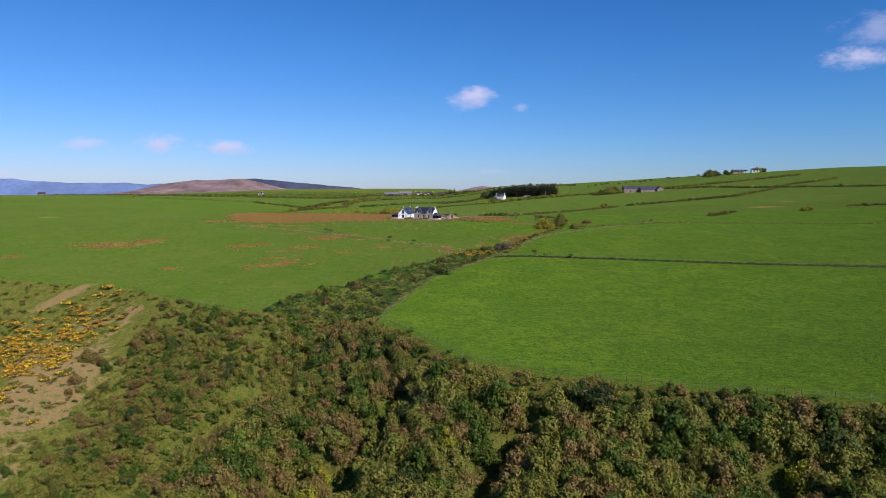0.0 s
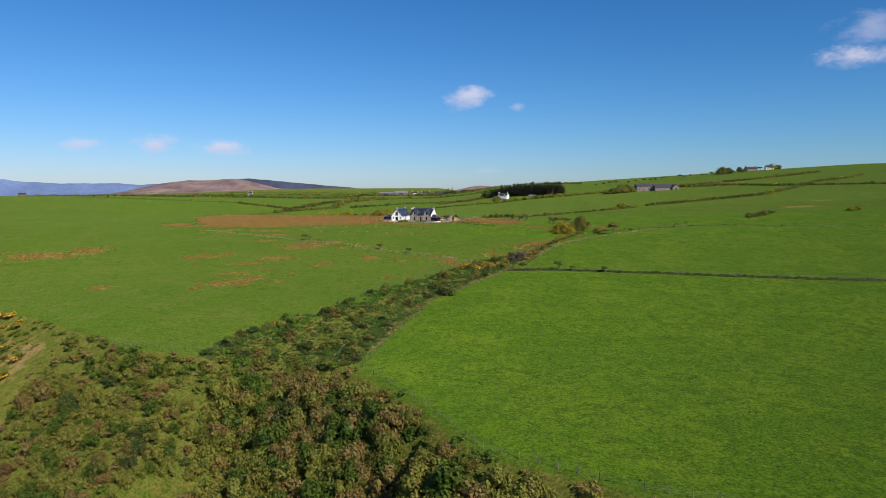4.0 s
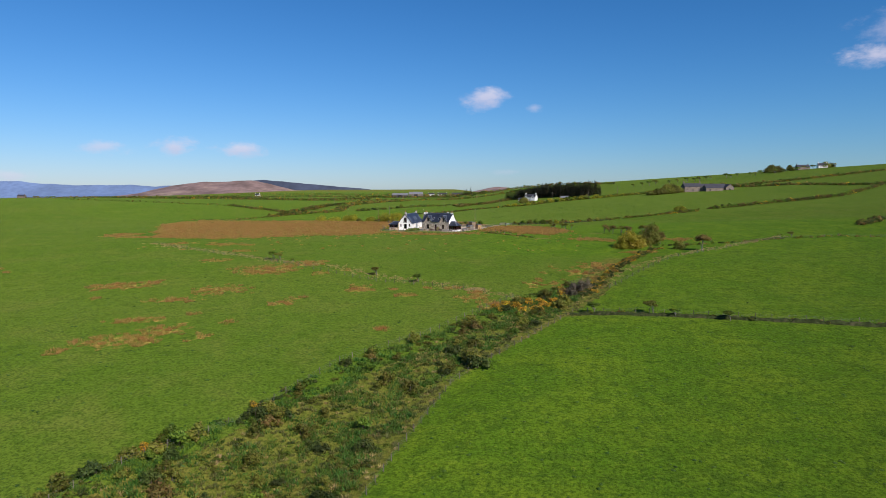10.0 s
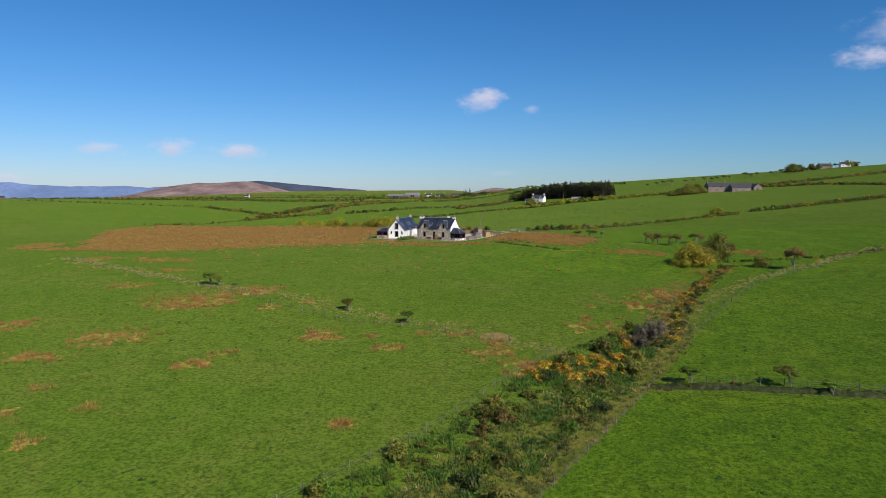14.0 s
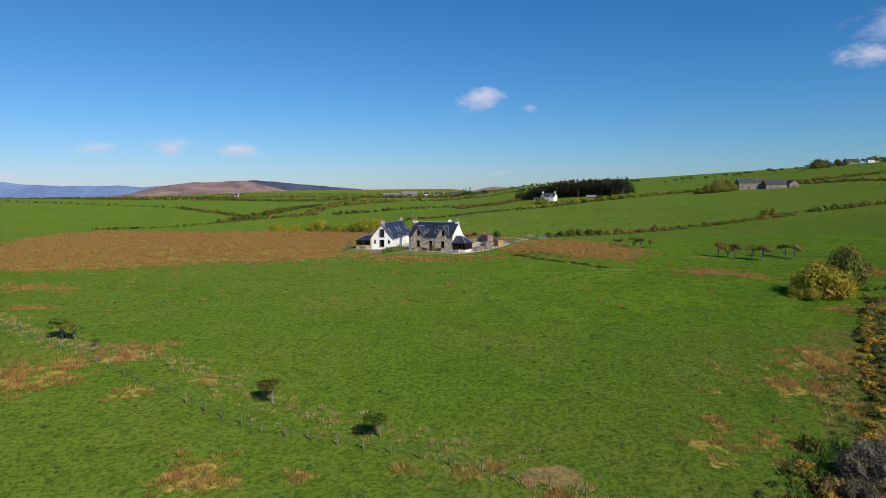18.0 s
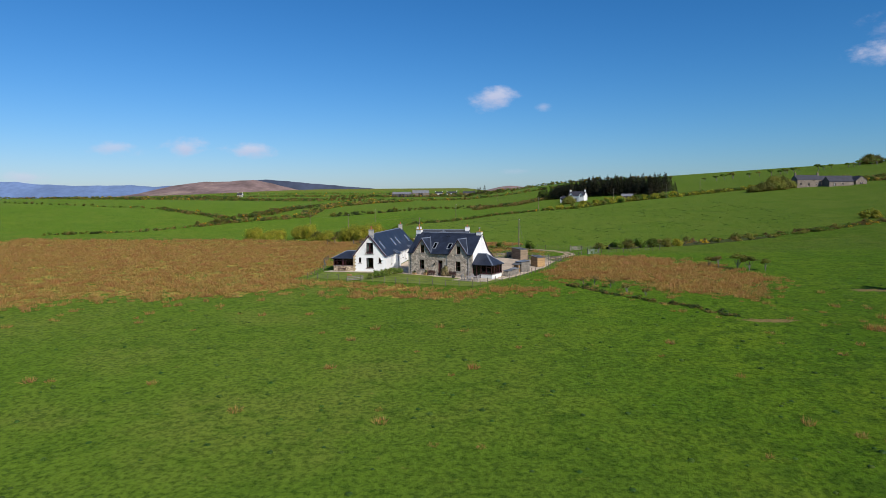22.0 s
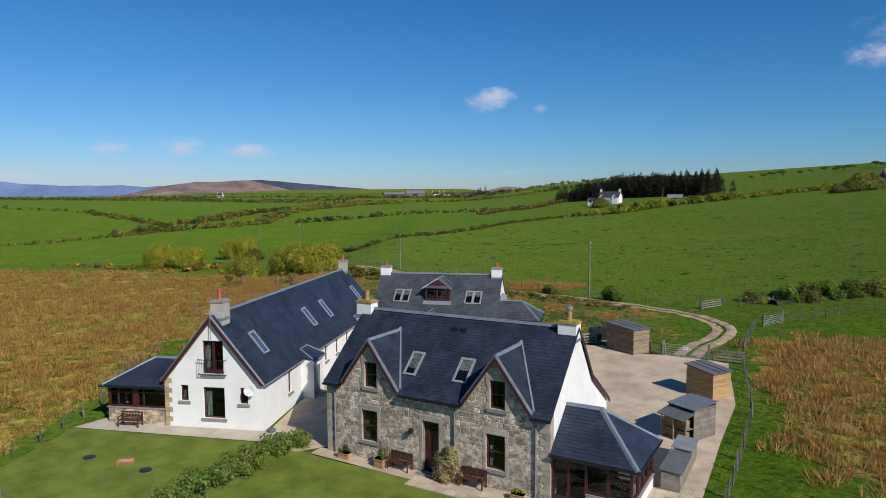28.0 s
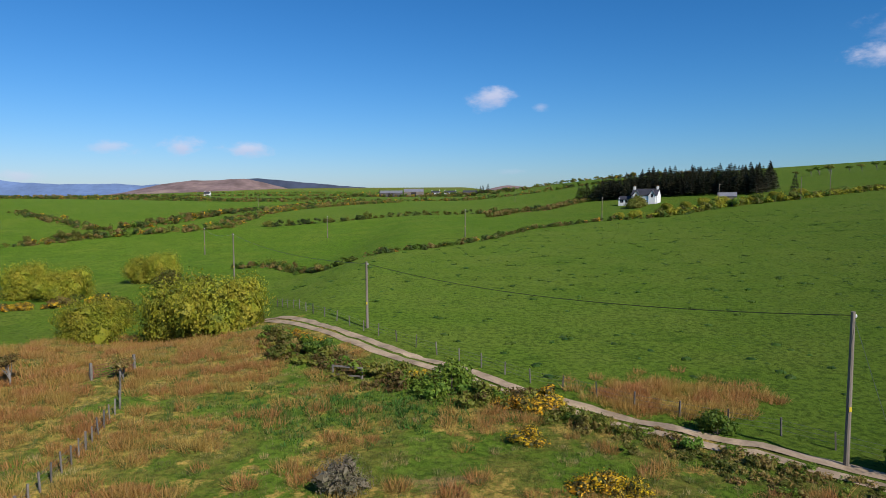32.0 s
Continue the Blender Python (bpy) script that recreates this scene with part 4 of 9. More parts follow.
    for c in (3.24, 11.35):
        hw, az, foot = 1.98, 7.18, HE + 0.1
        fv, bv = -0.24, 3.2
        apex, back = Vector((c, fv, az)), Vector((c, bv, az))
        kk = (az - foot) / hw
        for s in (-1, 1):
            e0 = Vector((c + s * (hw + 0.05), fv, foot - 0.06))
            e1 = Vector((c + s * (hw + 0.05), 0.02, foot - 0.06))
            pts = [e0, e1, back, apex] if s > 0 else [apex, back, e1, e0]
            g = Build().slab(pts, 0.08)
            part("gablet_roof", g, SLATE, roof)
            # slates on each pitch
            leng = math.hypot(hw, az - foot)
            if s > 0:
                slate_plane(b, e0 + Vector((0, 0, 0.004)), (0, 1, 0), (-1, 0, kk), 3.44, leng, rng, lambda q, t, L=leng: q < 0.3 + 3.1 * (t / L))
            else:
                slate_plane(b, e0 + Vector((0, 3.44, 0.004)), (0, -1, 0), (1, 0, kk), 3.44, leng, rng, lambda q, t, L=leng: q > 3.44 - 0.3 - 3.1 * (t / L))
            strip(lead, e1 + Vector((0, 0, 0.12)), back + Vector((0, 0.05, 0.1)), 0.2, 0.04)
            strip(lead, e0 + Vector((0, 0.06, 0.02)), apex + Vector((0, 0.06, 0.02)), 0.16, 0.05)
            board = Build().slab([(c + s * (hw + 0.05), fv - 0.02, foot - 0.16), (c, fv - 0.02, az - 0.1), (c, fv - 0.02, az - 0.28), (c + s * (hw - 0.12), fv - 0.02, foot - 0.16)], 0.04 * -s)
            part("bargeboard", board, MAROON, roof, "dark maroon bargeboard")
        strip(lead, apex, back, 0.24, 0.05)
    tagged(part("slating", b, SLATE, roof, "lapped dark slates"), kind="stuff")
    strip(lead, (0.62, RV, HR + 0.1), (W - 0.9, RV, HR + 0.1), 0.24, 0.06)
    part("lead_ridge", lead, LEAD, roof, "pale lead ridges and valleys")
    skylight(roof, (5.05, 0.8, HE + k * 0.8 + 0.06), (1, 0, 0), up, 0.72, 1.5, blind=0.3)
    skylight(roof, (8.3, 0.8, HE + k * 0.8 + 0.06), (1, 0, 0), up, 0.8, 1.5, blind=0.5)
    b = Build()
    for u in (6.9, 7.45):
        b.box(u, 3.3, HE + k * 3.3 + 0.02, u + 0.3, 3.55, HE + k * 3.3 + 0.28)
    part("roof_vent", b, BLACK, roof)
    part("vergeboard", Build().slab([(W + 0.11, 4.7, HR - 0.55), (W + 0.11, 6.75, 4.8), (W + 0.11, 6.75, 4.58), (W + 0.11, 4.7, HR - 0.78)], 0.05).slab([(W + 0.11, 6.75, 4.8), (W + 0.11, 10.3, 2.5), (W + 0.11, 10.3, 2.26), (W + 0.11, 6.75, 4.58)], 0.05), MAROON, roof, "dark maroon bargeboard")
    chimney(h, 0.02, RV, 7.2, 8.5, 1.15, 0.75, [(0.0, 0.72)], LICHEN, HARL, BUFF)
    chimney(h, 13.82, RV, 7.0, 8.35, 1.05, 0.8, [(0.0, 0.62)], LICHEN, HARL, BUFF, True)
    # windows and door
    window(h, FRONT, 2.57, 1.04, 3.69, 2.89, curtain=2)
    window(h, FRONT, 10.7, 0.98, 11.82, 2.87, curtain=1)
    window(h, FRONT, 2.79, 4.27, 3.69, 5.78, curtain=2)
    window(h, FRONT, 10.93, 4.25, 11.82, 5.78, curtain=2)
    door = part("front_door", Build().box(6.84, 0.3, 0.12, 7.75, 0.36, 2.2).box(6.76, 0.28, 2.2, 7.83, 0.38, 2.28).box(6.76, 0.28, 0.1, 6.84, 0.38, 2.9).box(7.75, 0.28, 0.1, 7.83, 0.38, 2.9), MAROON, h, "dark maroon panelled door")
    part("door_panel", Build().box(6.95, 0.27, 0.3, 7.25, 0.3, 1.0).box(7.34, 0.27, 0.3, 7.64, 0.3, 1.0).box(6.95, 0.27, 1.15, 7.25, 0.3, 2.05).box(7.34, 0.27, 1.15, 7.64, 0.3, 2.05), MAROON, door)
    part("fanlight", Build().box(6.84, 0.32, 2.28, 7.75, 0.335, 2.9), GLASS, door)
    part("door_handle", Build().lathe(7.66, 0.24, [(0.02, 1.08), (0.035, 1.1), (0.035, 1.14), (0.02, 1.16)], 8), STEEL, door)
    part("doorstep", Build().box(6.6, -0.45, -0.2, 8.0, 0.28, 0.06), SILL, h, "worn stone doorstep")
    for u0, z0, u1, z1 in holes:
        part("lintel", Build().box(u0 - 0.2, -0.035, z1, u1 + 0.2, 0.3, z1 + 0.28), DRESSED, h, "dressed sandstone lintel")
        z = z0
        i = 0
        while z < z1 - 0.02:
            hh = min(0.32, z1 - z)
            w = 0.15 if i % 2 else 0.2
            part("margin_stone", Build().box(u0 - w, -0.03, z + 0.006, u0, 0.3, z + hh - 0.006), DRESSED, h)
            part("margin_stone", Build().box(u1, -0.03, z + 0.006, u1 + w, 0.3, z + hh - 0.006), DRESSED, h)
            z, i = z + hh, i + 1
    for i in range(14):
        z, w = -0.1 + i * 0.32, (0.55 if i % 2 else 0.3)
        part("quoin", Build().box(-0.03, -0.035, z, w, 0.3, z + 0.305), DRESSED, h)
        part("quoin", Build().box(W - w, -0.035, z, W + 0.015, 0.3, z + 0.305), DRESSED, h)
    for g0, g1 in ((-0.15, 1.15), (5.3, 9.3), (13.35, W + 0.1)):
        part("eaves_gutter", Build().box(g0, ev - 0.1, ez - 0.12, g1, ev + 0.02, ez - 0.02), BLACK, h)
    for u in (0.62, 8.85, 13.55):
        pipe_run(h, [(u - 0.3 if u > 1 else u, ev - 0.03, ez - 0.12), (u, -0.02, ez - 0.4), (u, -0.09, ez - 0.55), (u, -0.09, 0.0)])
    lamp = part("wall_lamp", Build().box(6.05, -0.14, 2.15, 6.2, -0.02, 2.35).lathe(6.12, -0.22, [(0.03, 2.08), (0.11, 2.12), (0.13, 2.36), (0.04, 2.44)], 8), BLACK, h, "black wall lantern")
    # sun room on the east gable
    S0, S1, V0, V1 = W + 0.02, 18.45, 0.15, 4.5
    sr = part("sun_room", Build().box(16.1, V0, -0.4, S1, V0 + 0.25, 0.62).box(S1 - 0.25, V0 + 0.25, -0.4, S1, V1, 0.62).box(S0, V1 - 0.25, -0.4, S1 - 0.25, V1, 0.62), HARL, h, "sun room with white plinth and maroon framed glazing")
    part("plinth_cope", Build().box(16.1, V0 - 0.08, 0.62, S1 + 0.08, V0 + 0.27, 0.72).box(S1 - 0.27, V0 + 0.27, 0.62, S1 + 0.08, V1, 0.72), SILL, sr)
    b = Build()
    zt = 2.45
    for u in (S0 + 0.06, 15.2, 16.1, 17.2, S1 - 0.14):
        b.box(u - 0.07, V0, 0.0 if u < 16.2 else 0.72, u + 0.07, V0 + 0.14, zt)
    for v in (1.2, 2.3, 3.4, V1 - 0.1):
        b.box(S1 - 0.16, v - 0.07, 0.72, S1 - 0.02, v + 0.07, zt)
    b.box(S0, V0 - 0.01, zt - 0.16, S1, V0 + 0.15, zt).box(S1 - 0.17, V0 + 0.15, zt - 0.16, S1 - 0.01, V1, zt)
    b.box(16.1, V0 + 0.01, 0.72, S1, V0 + 0.14, 0.84).box(S1 - 0.16, V0 + 0.14, 0.72, S1 - 0.02, V1, 0.84)
    b.box(S0, V0 + 0.03, 0.02, 16.1, V0 + 0.12, 0.3)
    b.box(17.27, V0 + 0.02, 1.95, S1 - 0.2, V0 + 0.12, 2.03)
    part("glazing_frame", b, MAROON, sr, "maroon timber frame")
    g = Build().box(S0 + 0.1, V0 + 0.06, 0.3, S1 - 0.1, V0 + 0.075, zt - 0.1).box(S1 - 0.095, V0 + 0.1, 0.8, S1 - 0.08, V1, zt - 0.1)
    part("pane", g, GLASS, sr).visible_shadow = False
    part("floor_tiles", Build().box(S0, V0 + 0.2, -0.1, S1 - 0.2, V1 - 0.2, 0.05), ROOM, sr)
    part("back_wall_panel", Build().box(S0, V1 - 0.24, 0.6, S1 - 0.3, V1 - 0.1, zt), ROOM, sr)
    # hipped slate roof against the gable
    o = 0.28
    A, B, C = Vector((S0, V0 - o, zt)), Vector((S1 + o, V0 - o, zt)), Vector((S1 + o, V1 + o, zt))
    D = Vector((S0, V1 + o, zt))
    R0, R1 = Vector((S0, 2.4, 4.4)), Vector((16.2, 2.4, 4.4))
    b = Build().slab([A, B, R1, R0], 0.07).slab([B, C, R1], 0.07).slab([C, D, R0, R1], 0.07)
    sroof = part("sun_room_roof", b, SLATE, sr, "hipped slate roof")
    b = Build()
    rise, run = 4.4 - zt, 2.4 - V0 + o
    slate_plane(b, A + Vector((0, 0, 0.004)), (1, 0, 0), (0, run, rise), (B - A).x, math.hypot(rise, run), rng, lambda s, t: s < (B - A).x - (B.x - R1.x) * t / math.hypot(rise, run))
    run2 = B.x - R1.x
    slate_plane(b, B + Vector((0, 0, 0.004)), (0, 1, 0), (-run2, 0, rise), C.y - B.y, math.hypot(rise, run2), rng, lambda s, t: run * t / math.hypot(rise, run2) < s < (C.y - B.y) - (C.y - 2.4) * t / math.hypot(rise, run2))
    tagged(part("slating", b, SLATE, sroof), kind="stuff")
    lead = strip(strip(strip(Build(), R0, R1, 0.3), B + Vector((-0.05, 0.05, 0.03)), R1 + Vector((0, 0, 0.02)), 0.34), C + Vector((-0.05, -0.05, 0.03)), R1, 0.34)
    part("lead_hips", lead, LEAD, sroof)
    part("eaves_gutter", Build().box(A.x, A.y - 0.1, zt - 0.12, B.x + 0.1, A.y, zt - 0.02).box(B.x, A.y, zt - 0.12, B.x + 0.1, C.y, zt - 0.02), BLACK, sr)
    return h


def rubble(h):
    """The single stones of the farmhouse front."""
    rng = random.Random(11)
    holes = [(2.36, 0.86, 3.9, 3.17), (6.55, -1, 8.04, 3.2), (10.49, 0.8, 12.03, 3.15), (2.58, 4.08, 3.9, 6.06), (10.72, 4.06, 12.03, 6.06)]
    shapes = []
    for i in range(8):
        r = random.Random(50 + i)
        j = [(r.random() - 0.5) * 0.2 for _ in range(16)]
        b = Build()
        c = [(-0.5 + j[0], -0.42 + j[1]), (0.05 + j[2], -0.55 + j[3] * 0.5), (0.5 + j[4], -0.4 + j[5]), (0.54 + j[6] * 0.4, 0.1 + j[7]), (0.42 + j[8], 0.5 + j[9] * 0.6), (-0.1 + j[10], 0.54 + j[11] * 0.4), (-0.48 + j[12], 0.4 + j[13])]
        d = [(0.93 * u, 0.88 * z) for u, z in c]
        b.v = [(u, 0.0, z) for u, z in c] + [(u, -1.0 + j[(3 * q) % 16] * 1.5, z) for q, (u, z) in enumerate(d)]
        b.f = [tuple(range(7, 14))] + [(q, (q + 1) % 7, 7 + (q + 1) % 7, 7 + q) for q in range(7)]
        shapes.append(b.mesh("stone", STONE))
    spare = Build()
    count, z = 0, 0.0
    while z < 6.85:
        hh = 0.2 + 0.16 * rng.random()
        zm = z + hh / 2
        lo, hi = 0.3, 14.0
        if z + hh > 4.3:
            spans = [(c - (7.0 - zm) / kk + 0.12, c + (7.0 - zm) / kk - 0.12) for c, kk in ((3.24, 1.38), (11.35, 1.42))]
        else:
            spans = [(lo, hi)]
        for a, b_, c, d in holes:
            if b_ < z + hh and z < d:
                spans = [q for s in spans for q in ((s[0], min(s[1], a)), (max(s[0], c), s[1])) if q[1] - q[0] > 0.09]
        for s0, s1 in spans:
            u = s0
            while u < s1 - 0.02:
                w = 0.2 + 0.46 * rng.random() ** 1.3
                if s1 - u - w < 0.14:
                    w = s1 - u
                rows = ((z, hh),) if w > 0.32 or rng.random() < 0.5 else ((z, hh * 0.52), (z + hh * 0.52, hh * 0.48))
                for zz, hz in rows:
                    depth = 0.008 + 0.016 * rng.random()
                    uc, zc = u + w / 2, zz + hz / 2
                    if count < 300:
                        o = part("stone", rng.choice(shapes), None, h)
                        o.matrix_basis = Matrix.LocRotScale((uc, 0.005, zc + (rng.random() - 0.5) * 0.05), Euler((0, (rng.random() - 0.5) * 0.3, 0)), (w * (0.94 + 0.16 * rng.random()), depth, hz * (0.94 + 0.16 * rng.random())))
                    else:
                        j = [(rng.random() - 0.5) * 0.05 for _ in range(8)]
                        c4 = [(uc - w / 2 + 0.01 + j[0], zc - hz / 2 + 0.01 + j[1]), (uc + w / 2 - 0.01 + j[2], zc - hz / 2 + 0.01 + j[3]), (uc + w / 2 - 0.01 + j[4], zc + hz / 2 - 0.01 + j[5]), (uc - w / 2 + 0.01 + j[6], zc + hz / 2 - 0.01 + j[7])]
                        n = len(spare.v)
                        spare.v += [(q[0], 0.004, q[1]) for q in c4] + [(uc + (q[0] - uc) * 0.88, -depth, zc + (q[1] - zc) * 0.84) for q in c4]
                        spare.f += [(n + 4, n + 5, n + 6, n + 7), (n, n + 1, n + 5, n + 4), (n + 1, n + 2, n + 6, n + 5), (n + 2, n + 3, n + 7, n + 6), (n + 3, n, n + 4, n + 7)]
                    count += 1
                u += w
        z += hh
    if spare.v:
        tagged(part("stonework", spare, STONE_JOINED, h), kind="stuff")


STONE_JOINED = plain("rubble_stone_upper", (0.46, 0.385, 0.3), 0.9, 0.6, 4.5, 18, 0.7, 0.03, apart=0.32, island=True, stain=(0.36, 0.26, 0.17))
farmhouse = stone_house()


STONE_WARM = plain("warm_rubble", (0.46, 0.36, 0.24), 0.9, 0.45, 3.0, 14, 0.6, 0.02, apart=0.35)


def white_house():
    rng = random.Random(5)
    W, L, HE, HR = 6.95, 28.8, 3.26, 7.5
    h = thing("white_wing", -31.43, 458.95, 0.0, math.degrees(-0.13), "long white rendered house with steep slate roof and balcony doors", "house")
    k = (HR - HE) / (W / 2)
    holes = [(2.78, 3.62, 4.24, 5.86), (2.74, 0.62, 4.26, 2.72), (1.12, 1.73, 1.67, 2.8), (5.35, 1.68, 5.91, 2.76)]
    part("front_gable", wall_panel(Build(), [(0, HE), (W / 2, HR), (W, HE)], holes, 0.45, -0.5), HARL, h, "white rendered gable")
    side = turned(W, 0, 90)
    sh = [(4.3, 1.15, 4.9, 2.75), (12.2, 1.5, 12.9, 2.8), (15.0, 1.5, 15.7, 2.85), (18.0, 0.9, 18.7, 2.8), (23.2, 1.5, 23.9, 2.8)]
    part("east_wall", mapped(wall_panel(Build(), [(0.45, HE), (L, HE)], sh, 0.4, -0.5), side), HARL, h)
    part("west_wall", Build().box(0, 0.45, -0.5, 0.4, L, HE), HARL, h)
    part("back_gable", Build().prism([(0.4, -0.5), (W - 0.4, -0.5), (W - 0.4, HE), (W / 2, HR - 0.3), (0.4, HE)], 1, L - 0.4, L), HARL, h)
    part("inner_floor", Build().box(0.4, 0.45, -0.3, W - 0.4, L - 0.4, 0.3).box(0.4, 0.45, 3.3, W - 0.4, 5.0, 3.55).box(0.4, 4.2, 0.3, W - 0.4, 4.3, 3.3).box(3.0, 4.2, 0.3, 3.1, L - 0.4, 3.2).box(2.2, 3.4, 3.55, 4.7, 3.5, 6.4), ROOM, h, "dim rooms behind the windows")
    fo = -0.22
    b = Build()
    for s in (-1, 1):
        e = W / 2 + s * (W / 2 + 0.2)
        ze = HE - 0.2 * k
        pts = [(e, fo, ze + 0.05), (e, L + 0.1, ze + 0.05), (W / 2, L + 0.1, HR + 0.05), (W / 2, fo, HR + 0.05)]
        b.slab(pts if s > 0 else pts[::-1], 0.09)
    roof = part("roof", b, SLATE, h, "dark blue slate roof")
    b = Build()
    run = W / 2 + 0.2
    leng = math.hypot(run, run * k)
    slate_plane(b, (W + 0.2, fo, HE - 0.2 * k + 0.055), (0, 1, 0), (-1, 0, k), L + 0.32, leng - 0.04, rng)
    slate_plane(b, (-0.2, L + 0.1, HE - 0.2 * k + 0.055), (0, -1, 0), (1, 0, k), L + 0.32, leng - 0.04, rng)
    tagged(part("slating", b, SLATE, roof, "lapped dark slates"), kind="stuff")
    lead = strip(Build(), (W / 2, 1.35, HR + 0.1), (W / 2, L - 0.8, HR + 0.1), 0.22, 0.06)
    for s in (-1, 1):
        strip(lead, (W / 2 + s * (W / 2 + 0.2), fo + 0.05, HE - 0.2 * k + 0.09), (W / 2, fo + 0.05, HR + 0.09), 0.14, 0.04)
        part("bargeboard", Build().slab([(W / 2 + s * (W / 2 + 0.2), fo - 0.02, HE - 0.2 * k + 0.02), (W / 2, fo - 0.02, HR + 0.02), (W / 2, fo - 0.02, HR - 0.34), (W / 2 + s * (W / 2 - 0.06), fo - 0.02, HE - 0.2 * k + 0.02)], -0.04 * s), MAROON, roof, "dark maroon bargeboard")
    part("lead_ridge", lead, LEAD, roof)
    up = Vector((-1, 0, k))
    for v in (2.45, 12.3, 16.5, 26.0):
        skylight(roof, (5.98, v, HE + k * (W - 5.98) + 0.07), (0, 1, 0), up, 0.75, 1.75, blind=False)
    chimney(h, W / 2 + 0.2, 0.85, 6.8, 8.35, 0.85, 1.05, [(0.0, 0.85)], SILL, plain("grey_harl", (0.42, 0.39, 0.34), 0.9, 0.15, 2, 30, 0.3, 0.008), CLAY)
    chimney(h, W / 2, L - 0.6, 6.8, 8.35, 0.8, 0.8, [(0.0, 0.7)], SILL, plain("grey_harl_back", (0.42, 0.39, 0.34), 0.9, 0.15, 2, 30, 0.3, 0.008), CLAY)
    window(h, FRONT, *holes[0], style="french", curtain=1)
    window(h, FRONT, *holes[1], style="plain", curtain=1)
    window(h, FRONT, *holes[2], style="plain")
    window(h, FRONT, *holes[3], style="plain", curtain=False)
    for q in sh:
        window(h, side, *q, style="plain", curtain=False)
    # balcony rail
    b = Build()
    for z in (3.62, 4.62):
        b.tube([(2.55, -0.02, z), (2.55, -0.28, z), (4.47, -0.28, z), (4.47, -0.02, z)], 0.025, 6)
    bal = part("balcony_rail", b, BLACK, h, "black iron balcony rail")
    for i in range(15):
        u = 2.6 + 1.82 * i / 14
        part("baluster", Build().tube([(u, -0.28, 3.62), (u, -0.28, 4.62)], 0.012, 5), BLACK, bal)
    dish = part("satellite_dish", Build().lathe(0, 0, [(0.02, 0.0), (0.2, 0.03), (0.36, 0.1), (0.355, 0.115), (0.18, 0.05), (0.02, 0.02)], 20), WHITE, h, "pale satellite dish")
    dish.matrix_basis = pose(6.2, -0.35, 2.72, 90, 0, 14)
    part("dish_arm", Build().tube([(6.3, 0.0, 2.4), (6.3, -0.25, 2.4), (6.22, -0.33, 2.68)], 0.02, 6).tube([(6.22, -0.38, 2.6), (6.2, -0.75, 2.62)], 0.012, 5), PIPE, h)
    part("aerial", Build().tube([(3.55, -0.28, 5.95), (3.55, -0.28, 7.95)], 0.022, 6).tube([(3.3, -0.3, 7.6), (3.85, -0.3, 7.85)], 0.012, 5).tube([(3.35, -0.45, 7.75), (3.75, -0.1, 7.75)], 0.012, 5), STEEL, h, "thin metal aerial pole")
    part("eaves_gutter", Build().tube([(W + 0.26, fo + 0.1, HE - 0.24), (W + 0.26, L, HE - 0.24)], 0.06, 8), PIPE, h)
    # porches on the east side
    blue = plain("blue_grey_door", (0.12, 0.15, 0.18), 0.5, 0.1)
    for v0, z1, door_mat in ((6.9, 3.0, blue), (20.9, 2.75, MAROON)):
        v1 = v0 + 2.1
        p = part("porch", Build().box(W, v0, -0.5, W + 0.95, v0 + 0.25, z1).box(W + 0.7, v0 + 0.25, z1 - 0.6, W + 0.95, v1 - 0.25, z1).box(W, v1 - 0.25, -0.5, W + 0.95, v1, z1), HARL, h, "white rendered side porch")
        part("porch_door", Build().box(W + 0.72, v0 + 0.25, 0.05, W + 0.78, v1 - 0.25, z1 - 0.6), door_mat, p, "boarded porch door")
        e, x1, zr = 0.16, 6.72, HE + k * (W - 6.72) + 0.2
        fa, fb, ra, rb = (W + 0.95 + e, v0 - e, z1), (W + 0.95 + e, v1 + e, z1), (x1, v0 + 0.35, zr), (x1, v1 - 0.35, zr)
        ba, bb = (W - 0.1, v0 - e, z1 + 0.25), (W - 0.1, v1 + e, z1 + 0.25)
        pr = part("porch_roof", Build().slab([fa, fb, rb, ra], 0.07).slab([ba, fa, ra], 0.06).slab([fb, bb, rb], 0.06), SLATE, p, "small hipped slate roof")
        part("lead_hips", strip(strip(strip(Build(), fa, ra, 0.12), fb, rb, 0.12), ra, rb, 0.14), LEAD, pr)
        part("eaves_gutter", Build().box(W + 0.95 + e, v0 - e, z1 - 0.1, W + 1.2, v1 + e, z1), PIPE, p)
    for pts in ([(W + 1.12, 6.82, 2.92), (W + 1.02, 6.82, 2.5), (W + 1.02, 6.82, 0.0)], [(W + 1.1, 20.82, 2.65), (W + 1.0, 20.82, 2.3), (W + 1.0, 20.82, 0.0)]):
        pipe_run(h, pts)
    # quoins at the west corner
    warm = plain("warm_sandstone", (0.45, 0.34, 0.19), 0.9, 0.2, 2, 25, 0.3, 0.01, apart=0.15)
    for i in range(10):
        z, w = -0.05 + i * 0.33, (0.5 if i % 2 else 0.28)
        part("quoin", Build().box(-0.03, -0.03, z, w, 0.3, z + 0.315), warm, h, "warm sandstone corner stone")
    # sun room on the west side
    U0, U1, V0, V1, zt = -4.35, -0.02, 0.1, 4.6, 2.62
